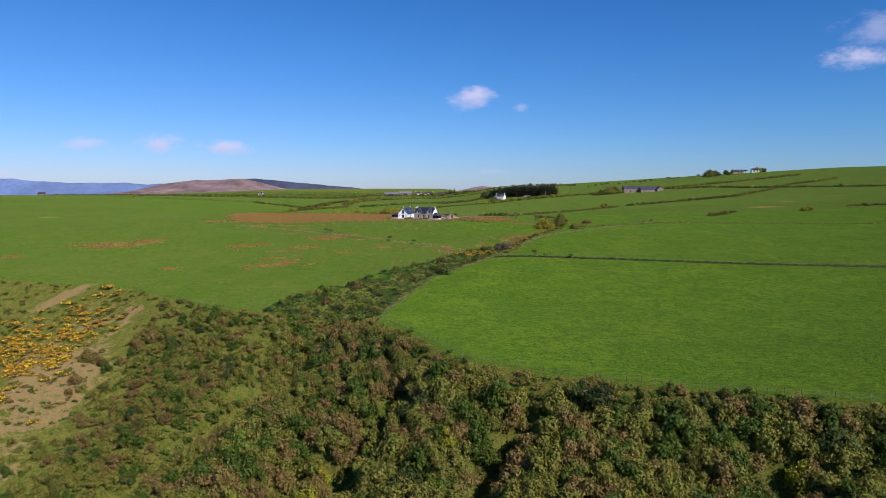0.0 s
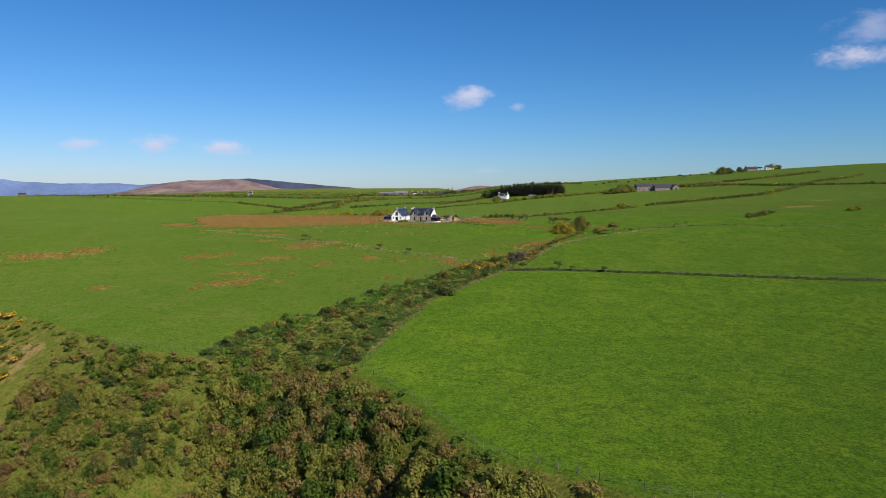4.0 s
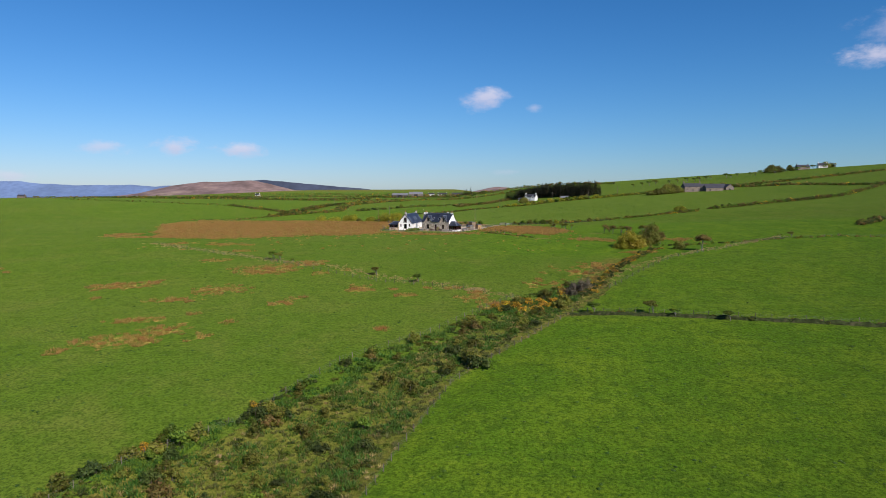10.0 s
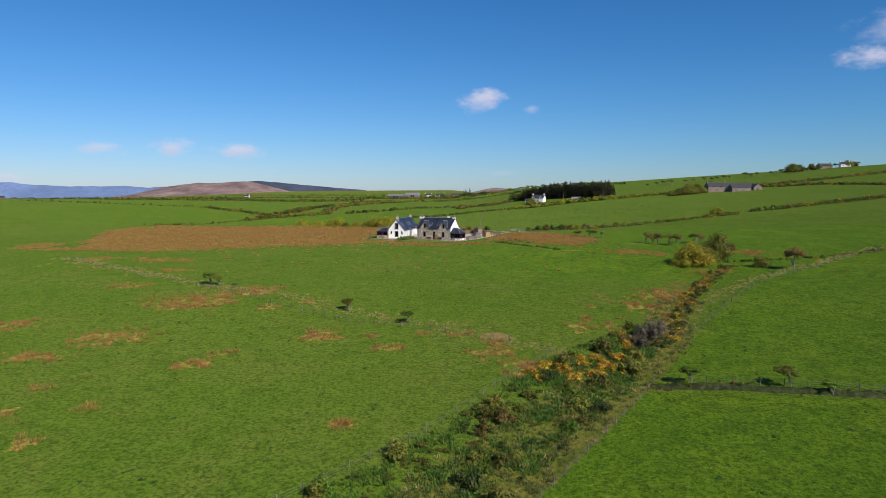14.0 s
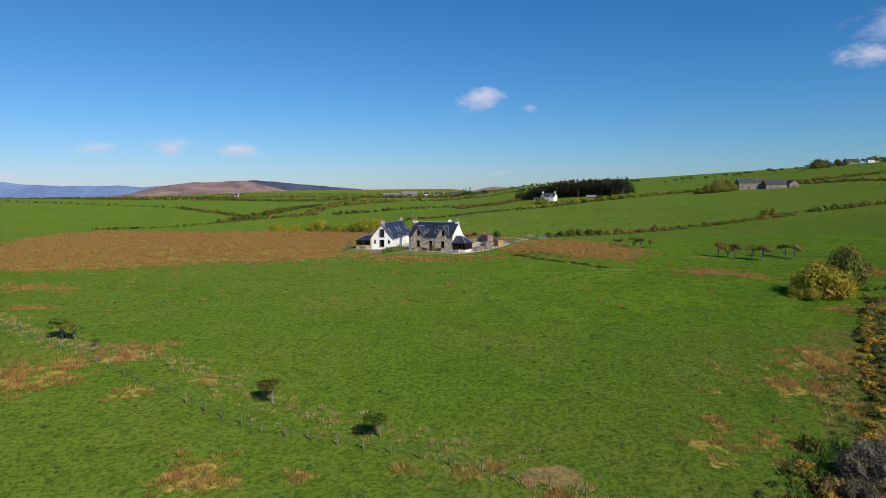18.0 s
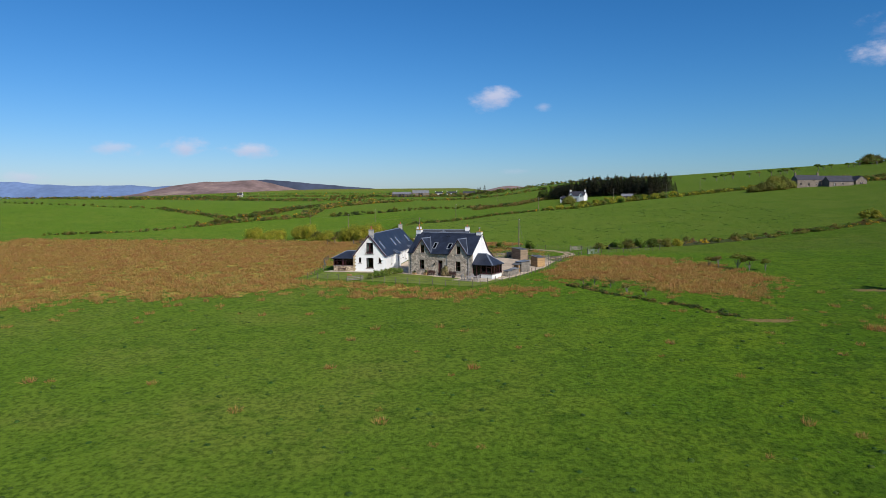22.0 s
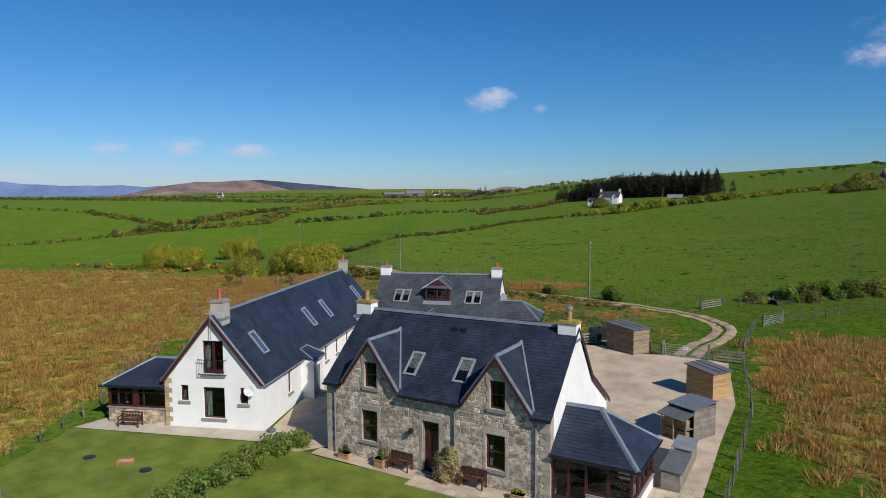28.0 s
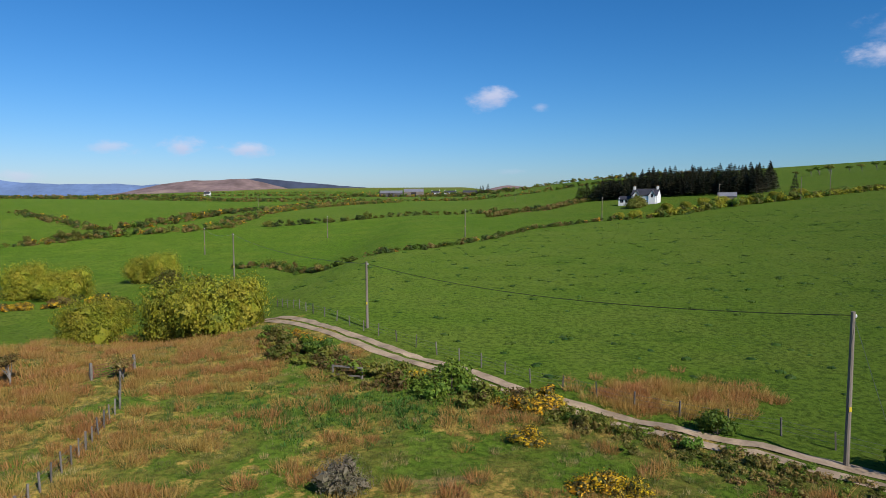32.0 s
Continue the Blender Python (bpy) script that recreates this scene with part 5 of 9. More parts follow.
    low = part("sun_room", Build().box(U0, V0, -0.5, U1, V0 + 0.3, 1.0).box(U0, V0 + 0.3, -0.5, U0 + 0.3, V1, 1.0).box(U0, V1 - 0.3, 1.0, U1, V1, zt).box(U0 + 0.3, V1 - 0.3, -0.5, U1, V1, 1.0), plain("sandstone_rubble", (0.36, 0.28, 0.19), 0.9, 0.4, 3.5, 14, 0.7, 0.03, stain=(0.22, 0.19, 0.16)), h, "sun room with low sandstone wall and maroon glazing")
    part("plinth_cope", Build().box(U0 - 0.08, V0 - 0.08, 1.0, U1, V0 + 0.32, 1.09).box(U0 - 0.08, V0 + 0.32, 1.0, U0 + 0.32, V1, 1.09), SILL, low)
    b = Build()
    for u, w in ((U0 + 0.1, 0.2), (U0 + 0.75, 0.12), (-2.3, 0.45), (-1.7, 0.12), (U1 - 0.1, 0.12)):
        b.box(u - w / 2, V0 + 0.02, 1.09, u + w / 2, V0 + 0.16, zt)
    for v in (1.2, 2.3, 3.4, V1 - 0.4):
        b.box(U0 + 0.02, v - 0.06, 1.09, U0 + 0.16, v + 0.06, zt)
    b.box(U0, V0, zt - 0.18, U1, V0 + 0.17, zt).box(U0, V0 + 0.17, zt - 0.18, U0 + 0.17, V1, zt).box(U0, V0 + 0.02, 2.05, U1, V0 + 0.15, 2.13).box(U0, V0 + 0.01, 1.09, U1, V0 + 0.16, 1.2)
    part("glazing_frame", b, MAROON, low, "maroon timber frame")
    part("pane", Build().box(U0 + 0.1, V0 + 0.07, 1.1, U1, V0 + 0.085, zt - 0.1).box(U0 + 0.07, V0 + 0.1, 1.1, U0 + 0.085, V1, zt - 0.1), GLASS, low).visible_shadow = False
    part("floor_tiles", Build().box(U0 + 0.3, V0 + 0.3, -0.2, U1, V1 - 0.3, 0.15), ROOM, low)
    table = part("table_lamp", Build().lathe(-3.5, 0.9, [(0.12, 1.1), (0.05, 1.15), (0.03, 1.4), (0.22, 1.42), (0.13, 1.72)], 10), WHITE, low, "white table lamp behind glass")
    srng = random.Random(19)
    z = -0.1
    while z < 0.9:
        hh, u = min(0.16 + 0.12 * srng.random(), 1.0 - z), U0 + 0.02
        while u < U1 - 0.06:
            w = min(0.18 + 0.4 * srng.random(), U1 - u)
            q = [(srng.random() - 0.5) * 0.03 for _ in range(8)]
            c4 = [(u + 0.008 + q[0], z + 0.008 + q[1]), (u + w - 0.008 + q[2], z + 0.008 + q[3]), (u + w - 0.008 + q[4], z + hh - 0.008 + q[5]), (u + 0.008 + q[6], z + hh - 0.008 + q[7])]
            part("stone", Build().prism(c4, 1, V0 - 0.012 - 0.014 * srng.random(), V0 + 0.01), STONE_WARM, low)
            u += w
        z += hh
    o = 0.3
    A, B, C, D = Vector((U0 - o, V0 - o, zt)), Vector((U1, V0 - o, zt)), Vector((U1, V1 + o, zt)), Vector((U0 - o, V1 + o, zt))
    R0, R1 = Vector((-2.1, 2.35, 4.05)), Vector((U1 + 0.35, 2.35, 4.05))
    b = Build().slab([A, B, R1, R0], 0.07).slab([D, A, R0], 0.07).slab([C, D, R0, R1], 0.07)
    sroof = part("sun_room_roof", b, SLATE, low, "hipped slate roof")
    b = Build()
    rise, run = 4.05 - zt, 2.35 - V0 + o
    hy = math.hypot(rise, run)
    slate_plane(b, A + Vector((0, 0, 0.004)), (1, 0, 0), (0, run, rise), (B - A).x, hy, rng, lambda s, t: s > (R0.x - A.x) * t / hy)
    tagged(part("slating", b, SLATE, sroof), kind="stuff")
    part("lead_hips", strip(strip(strip(Build(), R0, R1, 0.28), A + Vector((0.05, 0.05, 0.03)), R0, 0.28), D + Vector((0.05, -0.05, 0.03)), R0, 0.28), LEAD, sroof)
    part("eaves_gutter", Build().box(A.x - 0.1, A.y - 0.1, zt - 0.12, B.x, A.y, zt - 0.02).box(A.x - 0.1, A.y, zt - 0.12, A.x, D.y, zt - 0.02), BLACK, low)
    return h


white_house()


def cottage():
    rng = random.Random(7)
    W, RV, HE, HR = 12.65, 4.05, 2.48, 6.17
    k = (HR - HE) / RV
    h = thing("rear_cottage", -20.95, 483.65, 0.55, math.degrees(-0.2), "single-storey white rendered cottage with slate roof and timber dormer", "house")
    h.scale = (1.035, 1.035, 1.035)
    holes = [(2.8, 1.0, 4.0, 2.34), (9.0, 0.95, 10.25, 2.32), (5.55, 0.02, 7.05, 2.2)]
    part("front_wall", wall_panel(Build(), [(0, HE), (W, HE)], holes, 0.45, -0.8), HARL, h, "white rendered wall")
    gable = [(0.45, -0.8), (8.1, -0.8), (8.1, HE), (RV, HR - 0.1), (0.45, HE + 0.4)]
    part("east_gable", Build().prism(gable, 0, W - 0.45, W), HARL, h)
    part("west_gable", Build().prism(gable, 0, 0, 0.45), HARL, h)
    part("back_wall", Build().box(0.45, 7.7, -0.8, W - 0.45, 8.1, HE), HARL, h)
    part("inner_floor", Build().box(0.45, 0.45, -0.3, W - 0.45, 7.7, 0.02).box(0.45, 3.5, 0.02, W - 0.45, 3.6, HE), ROOM, h, "dim rooms behind the windows")
    ev = -0.24
    b = Build().slab([(-0.12, ev, HE + k * ev + 0.05), (W + 0.1, ev, HE + k * ev + 0.05), (W + 0.1, RV, HR + 0.05), (-0.12, RV, HR + 0.05)], 0.09)
    b.slab([(W + 0.1, 8.35, HE - 0.2), (-0.12, 8.35, HE - 0.2), (-0.12, RV, HR + 0.05), (W + 0.1, RV, HR + 0.05)], 0.09)
    roof = part("roof", b, PALE_SLATE, h, "dark slate roof")
    up = Vector((0, 1, k))
    hyp = math.hypot(1, k)
    b = slate_plane(Build(), (-0.12, ev, HE + k * ev + 0.055), (1, 0, 0), up, W + 0.22, (RV - ev) * hyp - 0.04, rng)
    tagged(part("slating", b, PALE_SLATE, roof, "lapped dark slates"), kind="stuff")
    part("lead_ridge", strip(Build(), (0.75, RV, HR + 0.1), (W - 0.95, RV, HR + 0.1), 0.32, 0.06), LEAD, roof)
    for u in (1.98, 9.35):
        skylight(roof, (u, 1.2, HE + k * 1.2 + 0.07), (1, 0, 0), up, 1.55, 1.5, double=True)
    chimney(h, 0.35, RV, 5.5, 6.85, 1.05, 0.75, [(0.0, 0.62)], SILL, HARL, CLAY)
    chimney(h, W - 0.5, RV, 5.5, 6.85, 1.0, 0.75, [(0.0, 0.62)], SILL, HARL, CLAY)
    # dormer
    d0, d1, dv, dz0, dz1, az = 5.12, 7.92, 1.35, 3.65, 5.2, 6.05
    d = part("dormer", Build().box(d0 + 0.2, dv, dz0, d1 - 0.2, dv + 0.12, dz0 + 0.28).prism([(dv, dz0), (dv, dz1), (2.95, dz1)], 0, d0 + 0.15, d0 + 0.24).prism([(dv, dz0), (dv, dz1), (2.95, dz1)], 0, d1 - 0.24, d1 - 0.15).prism([(d0 + 0.15, dz1), (d1 - 0.15, dz1), ((d0 + d1) / 2, az - 0.1)], 1, dv, dv + 0.1), MAROON, h, "maroon timber dormer with paired window")
    cu = (d0 + d1) / 2
    window(d, Matrix.Translation((0, dv, 0)), d0 + 0.25, dz0 + 0.28, d1 - 0.25, dz1, style="pair", inset=0.02, curtain=False, sill=False)
    part("dormer_backing", Build().box(d0 + 0.3, dv + 1.2, dz0 + 0.9, d1 - 0.3, dv + 1.3, dz1), ROOM, d)
    bk = (az - HE) / k
    pts_r = [(d1 + 0.1, dv - 0.25, dz1 - 0.1), (d1 + 0.1, (dz1 - 0.1 - HE) / k, dz1 - 0.1), (cu, bk, az), (cu, dv - 0.25, az)]
    pts_l = [(2 * cu - u, v, z) for u, v, z in pts_r]
    # hipped front
    tip = (cu, dv + 0.75, az)
    fr = [(d0 - 0.1, dv - 0.25, dz1 - 0.1), (d1 + 0.1, dv - 0.25, dz1 - 0.1), tip]
    pts_r[3] = pts_l[3] = tip
    part("dormer_roof", Build().slab(pts_r, 0.06).slab(pts_l[::-1], 0.06).slab(fr, 0.06), PALE_SLATE, d)
    lead = Build()
    for e in (pts_r[0], pts_l[0]):
        strip(lead, e, tip, 0.2, 0.04)
    for q in (pts_r[1], pts_l[1]):
        strip(lead, q, (cu, bk, az + 0.03), 0.22, 0.04)
    strip(lead, tip, (cu, bk, az), 0.2, 0.04)
    part("lead_hips", lead, LEAD, d)
    part("lead_apron", Build().slab([(d0 - 0.05, dv - 0.35, HE + k * (dv - 0.35) + 0.09), (d1 + 0.05, dv - 0.35, HE + k * (dv - 0.35) + 0.09), (d1 + 0.05, dv + 0.02, HE + k * (dv + 0.02) + 0.09), (d0 - 0.05, dv + 0.02, HE + k * (dv + 0.02) + 0.09)], 0.02), LEAD, d)
    window(h, FRONT, *holes[0], style="top", curtain=2)
    window(h, FRONT, *holes[1], style="top", curtain=False)
    # porch
    p = part("porch", Build().box(5.2, -1.15, -0.6, 5.5, 0.0, 2.15).box(7.1, -1.15, -0.6, 7.4, 0.0, 2.15).prism([(5.2, 2.15), (7.4, 2.15), (6.3, 2.95)], 1, -1.15, -0.9), HARL, h, "small gabled white porch")
    cu2 = 6.3
    b = Build().slab([(cu2, -1.4, 3.1), (4.9, -1.4, 2.1), (4.9, 0.4, 2.1), (cu2, 0.9, 3.1)], 0.08).slab([(7.7, -1.4, 2.1), (cu2, -1.4, 3.1), (cu2, 0.9, 3.1), (7.7, 0.4, 2.1)], 0.08)
    pr = part("porch_roof", b, PALE_SLATE, p)
    part("lead_ridge", strip(strip(strip(Build(), (cu2, -1.4, 3.13), (cu2, 0.9, 3.13), 0.22), (4.92, -1.36, 2.14), (cu2, -1.36, 3.13), 0.12), (7.68, -1.36, 2.14), (cu2, -1.36, 3.13), 0.12), LEAD, pr)
    part("bargeboard", Build().slab([(4.9, -1.42, 2.04), (cu2, -1.42, 3.04), (cu2, -1.42, 2.84), (5.15, -1.42, 2.04)], 0.03).slab([(7.7, -1.42, 2.04), (cu2, -1.42, 3.04), (cu2, -1.42, 2.84), (7.45, -1.42, 2.04)], -0.03), MAROON, pr)
    door = part("front_door", Build().box(5.55, 0.1, 0.02, 5.7, 0.2, 2.2).box(6.9, 0.1, 0.02, 7.05, 0.2, 2.2).box(5.7, 0.1, 2.05, 6.9, 0.2, 2.2).box(5.7, 0.12, 0.02, 5.95, 0.18, 2.05).box(6.35, 0.12, 0.02, 6.9, 0.18, 0.5).box(6.75, 0.12, 0.5, 6.9, 0.18, 2.05).box(5.95, 0.12, 0.02, 6.35, 0.18, 0.3), MAROON, p, "maroon half-glazed door")
    part("pane", Build().box(5.9, 0.14, 0.25, 6.8, 0.155, 2.05), GLASS, door)
    part("wall_plaque", Build().lathe(0, 0, [(0.26, 0.0), (0.26, 0.03), (0.2, 0.05), (0.05, 0.05)], 20), LARCH, h, "round wooden wall plaque").matrix_basis = pose(8.15, -0.005, 1.55, 90, 0, 0)
    part("eaves_gutter", Build().tube([(-0.1, ev - 0.06, HE + k * ev - 0.03), (W + 0.1, ev - 0.06, HE + k * ev - 0.03)], 0.06, 8), BLACK, h)
    for u in (0.55, 11.85):
        pipe_run(h, [(u - 0.15, ev - 0.05, HE + k * ev - 0.05), (u, -0.07, HE - 0.55), (u, -0.07, -0.3)])
    for u in (5.3, 7.45):
        part("wall_lamp", Build().box(u - 0.05, -1.32, 1.7, u + 0.05, -1.15, 1.95).lathe(u, -1.35, [(0.03, 1.6), (0.09, 1.64), (0.1, 1.86), (0.03, 1.93)], 8), BLACK, p, "black wall lantern")
    # sun room
    S0, S1, V0, V1, zt = W + 0.02, 16.6, 0.1, 4.4, 2.42
    sr = part("sun_room", Build().box(S0, V0, -0.8, S1, V0 + 0.25, 0.62).box(S1 - 0.25, V0 + 0.25, -0.8, S1, V1, 0.62).box(S0, V1 - 0.25, -0.8, S1 - 0.25, V1, 2.4), HARL, h, "sun room with white plinth and maroon glazing")
    b = Build()
    for u in (S0 + 0.1, 14.5, S1 - 0.35):
        b.box(u - 0.08, V0, 0.62, u + 0.08, V0 + 0.14, zt)
    b.box(S1 - 0.16, V0, 0.62, S1, V0 + 0.16, zt)
    for v in (1.3, 2.5, 3.7):
        b.box(S1 - 0.16, v - 0.06, 0.62, S1 - 0.02, v + 0.06, zt)
    b.box(S0, V0, zt - 0.14, S1, V0 + 0.15, zt).box(S0, V0, 0.62, S1, V0 + 0.15, 0.74).box(S0, V0 + 0.02, 1.9, S1 - 0.2, V0 + 0.14, 1.97).box(S1 - 0.16, V0 + 0.15, zt - 0.14, S1 - 0.01, V1, zt)
    part("glazing_frame", b, MAROON, sr, "maroon timber frame")
    part("pane", Build().box(S0 + 0.1, V0 + 0.06, 0.7, S1 - 0.1, V0 + 0.075, zt - 0.1).box(S1 - 0.1, V0 + 0.1, 0.7, S1 - 0.085, V1, zt - 0.1), GLASS, sr).visible_shadow = False
    b = Build()
    for a, c in ((S0 + 0.2, 14.35), (14.65, S1 - 0.45)):
        n = 18
        pts = [(a + (c - a) * i / n, V0 + 0.22 + 0.03 * (i % 2)) for i in range(n + 1)]
        b.prism(pts + [(q[0], q[1] + 0.02) for q in reversed(pts)], 2, 0.75, 1.88)
    part("net_curtain", b, CURTAIN, sr, "pale net curtains")
    o = 0.25
    A, B, C, D = Vector((S0, V0 - o, zt)), Vector((S1 + o, V0 - o, zt)), Vector((S1 + o, V1 + o, zt)), Vector((S0, V1 + o, zt))
    R0, R1 = Vector((S0, 2.2, 3.95)), Vector((14.9, 2.2, 3.95))
    sroof = part("sun_room_roof", Build().slab([A, B, R1, R0], 0.07).slab([B, C, R1], 0.07).slab([C, D, R0, R1], 0.07), PALE_SLATE, sr, "hipped slate roof")
    b = Build()
    rise, run = 3.95 - zt, 2.2 - V0 + o
    hy = math.hypot(rise, run)
    slate_plane(b, A + Vector((0, 0, 0.004)), (1, 0, 0), (0, run, rise), (B - A).x, hy, rng, lambda s, t: s < (B - A).x - (B.x - R1.x) * t / hy)
    tagged(part("slating", b, PALE_SLATE, sroof), kind="stuff")
    part("lead_hips", strip(strip(strip(Build(), R0, R1, 0.26), B + Vector((-0.05, 0.05, 0.03)), R1, 0.28), C + Vector((-0.05, -0.05, 0.03)), R1, 0.28), LEAD, sroof)
    part("eaves_gutter", Build().box(A.x, A.y - 0.09, zt - 0.1, B.x + 0.1, A.y, zt - 0.02).box(B.x, A.y, zt - 0.1, B.x + 0.09, C.y, zt - 0.02), BLACK, sr)
    dish = part("satellite_dish", Build().lathe(0, 0, [(0.02, 0.0), (0.25, 0.03), (0.42, 0.1), (0.41, 0.115), (0.2, 0.05), (0.02, 0.02)], 20), PIPE, h, "grey satellite dish")
    dish.matrix_basis = pose(W + 0.35, 3.0, 4.1, 60, 0, 60)
    part("dish_arm", Build().tube([(W - 0.02, 3.1, 4.0), (W + 0.3, 3.05, 4.05)], 0.03, 6), PIPE, h)
    return h


cottage()


# ---- plants ----
LEAF_OLIVE = leafy("olive_leaves", [(0.095, 0.108, 0.014), (0.18, 0.172, 0.025), (0.125, 0.16, 0.018), (0.2, 0.15, 0.038)])
LEAF_BROWN = leafy("budding_twigs", [(0.155, 0.105, 0.03), (0.24, 0.155, 0.045), (0.145, 0.135, 0.024), (0.25, 0.175, 0.06)])
LEAF_GREEN = leafy("green_leaves", [(0.062, 0.115, 0.011), (0.115, 0.185, 0.018), (0.16, 0.22, 0.024)])
LEAF_FRESH = leafy("fresh_leaves", [(0.12, 0.14, 0.012), (0.29, 0.29, 0.02), (0.38, 0.35, 0.028), (0.17, 0.185, 0.016)], apart=0.2)
LEAF_GOLD = leafy("yellow_olive_leaves", [(0.15, 0.135, 0.014), (0.3, 0.25, 0.02), (0.2, 0.175, 0.02), (0.36, 0.29, 0.025)], apart=0.2)
LEAF_DARK = leafy("dark_leaves", [(0.035, 0.055, 0.012), (0.066, 0.092, 0.018), (0.088, 0.119, 0.025)])
GORSE = leafy("gorse", [(0.05, 0.065, 0.016), (0.12, 0.105, 0.03), (0.1, 0.1, 0.025), (0.5, 0.29, 0.015), (0.74, 0.43, 0.012), (0.78, 0.5, 0.02)], apart=0.15, through=0.2)
NEEDLES = leafy("spruce_needles", [(0.018, 0.026, 0.012), (0.034, 0.042, 0.017), (0.07, 0.052, 0.03)], apart=0.3, through=0.1)
RUSH = leafy("dry_rushes", [(0.33, 0.175, 0.042), (0.52, 0.295, 0.085), (0.56, 0.35, 0.115), (0.4, 0.215, 0.053), (0.2, 0.14, 0.033)], apart=0.05, through=0.45)
BENT = leafy("pale_bents", [(0.38, 0.28, 0.1), (0.46, 0.36, 0.15), (0.28, 0.21, 0.07)], apart=0.05, through=0.3)
SEDGE = leafy("green_tussocks", [(0.07, 0.095, 0.02), (0.13, 0.145, 0.035), (0.22, 0.2, 0.07)], apart=0.05, through=0.3)
TUSSOCK = leafy("rank_grass", [(0.022, 0.06, 0.006), (0.045, 0.095, 0.009), (0.075, 0.13, 0.014)], apart=0.05, through=0.3)
NETTLE = leafy("nettles", [(0.04, 0.1, 0.014), (0.065, 0.145, 0.02), (0.11, 0.19, 0.03)], apart=0.05, through=0.3)


def leaves_on(rs, centres, radii, count, leaf):
    """Small leaf faces spread over the skins of overlapping clumps."""
    k = rs.integers(0, len(centres), count)
    d = rs.normal(size=(count, 3))
    d /= np.linalg.norm(d, axis=1)[:, None]
    d[:, 2] = np.where(d[:, 2] < -0.35, -d[:, 2], d[:, 2])
    p = centres[k] + d * radii[k] * (0.66 + 0.42 * rs.random((count, 1)))
    n = d + rs.normal(size=(count, 3)) * 0.4
    n /= np.linalg.norm(n, axis=1)[:, None]
    a = np.cross(n, rs.normal(size=(count, 3)))
    a /= np.linalg.norm(a, axis=1)[:, None] + 1e-9
    b = np.cross(n, a)
    s = leaf * (0.55 + 0.9 * rs.random((count, 1)))
    v = np.stack([p - a * s - b * s * 0.4, p + a * s - b * s * 0.4, p + b * s * 0.8], 1).reshape(-1, 3)
    core = CORE[CORE_FACES.ravel()][None] * (radii * 0.5 * np.ones((len(centres), 3)))[:, None]
    core = (core * np.repeat(0.7 + 0.5 * rs.random((len(centres), 20, 1)), 3, axis=1) + rs.normal(size=core.shape) * radii.mean() * 0.09) + centres[:, None]
    faces = np.arange(60 * len(centres)).reshape(-1, 3) + 3 * count
    return np.concatenate([v, core.reshape(-1, 3)]), np.concatenate([np.arange(count * 3).reshape(-1, 3), faces.reshape(-1, 3)])


# the twenty loose facets that fill each clump of leaves
GOLD = (1 + 5 ** 0.5) / 2
CORE = np.array([(-1, GOLD, 0), (1, GOLD, 0), (-1, -GOLD, 0), (1, -GOLD, 0), (0, -1, GOLD), (0, 1, GOLD), (0, -1, -GOLD), (0, 1, -GOLD), (GOLD, 0, -1), (GOLD, 0, 1), (-GOLD, 0, -1), (-GOLD, 0, 1)]) / math.hypot(1, GOLD)
CORE_FACES = np.array([t for t in itertools.combinations(range(12), 3) if all(np.linalg.norm(CORE[a] - CORE[b]) < 1.2 for a, b in itertools.combinations(t, 2))])
CORE_FACES = np.array([t if np.dot(np.cross(CORE[t[1]] - CORE[t[0]], CORE[t[2]] - CORE[t[0]]), CORE[t[0]]) > 0 else t[::-1] for t in CORE_FACES])


def crown_arrays(rs, rx, ry, z0, z1, clumps, count, leaf, lean=0.0, flat=None):
    """A crown between two heights: a dome that reaches down to its foot, or with flat a raised canopy."""
    d = rs.normal(size=(clumps, 3))
    d /= np.linalg.norm(d, axis=1)[:, None]
    q = 0.4 + 0.35 * rs.random((clumps, 1))
    if flat is None:
        d[:, 2] = np.abs(d[:, 2])
        rz = z1 - z0
        c = d * q * np.array([rx, ry, rz * 0.9]) + np.array([0, 0, z0])
        r = np.array([rx, ry, rz * 0.62]) * (0.32 + 0.2 * rs.random((clumps, 1)))
    else:
        zc, rz = (z0 + z1) / 2, (z1 - z0) / 2
        d[:, 2] = np.abs(d[:, 2]) - flat
        c = d * q * np.array([rx, ry, rz]) + np.array([0, 0, zc])
        r = np.array([rx, ry, rz]) * (0.32 + 0.2 * rs.random((clumps, 1)))
    c[:, 0] += lean * (c[:, 2] - z0)
    v, f = leaves_on(rs, c, r, count, leaf)
    v[:, 2] = np.maximum(v[:, 2], z0 * 0.5 + 0.02)
    return v, f, c


def tree_kind(seed, rx, z0, z1, clumps, count, leaf, mat, bark=BARK, lean=0.0, trunk=0.14, flat=None):
    """A trunk mesh and a crown mesh."""
    rs = np.random.default_rng(seed)
    v, f, c = crown_arrays(rs, rx, rx * 0.92, z0, z1, clumps, count, leaf, lean, flat)
    crown = sheet_mesh("crown", v, f, mat)
    b = Build()
    top = Vector((lean * (z1 - z0) * 0.4, 0, z0 + (z1 - z0) * 0.45))
    b.tube([(0, 0, -0.4), (0.05, 0.03, z0 * 0.6), tuple(top * 0.6), tuple(top)], trunk, 6, trunk * 0.35)
    for q in c[: min(7, len(c))]:
        m = Vector((q[0] * 0.4, q[1] * 0.4, z0 + (q[2] - z0) * 0.35))
        b.tube([(0.03, 0.02, z0 * 0.55), tuple(m), tuple(q)], trunk * 0.5, 5, trunk * 0.12, caps=False)
    return b.mesh("trunk", bark), crown


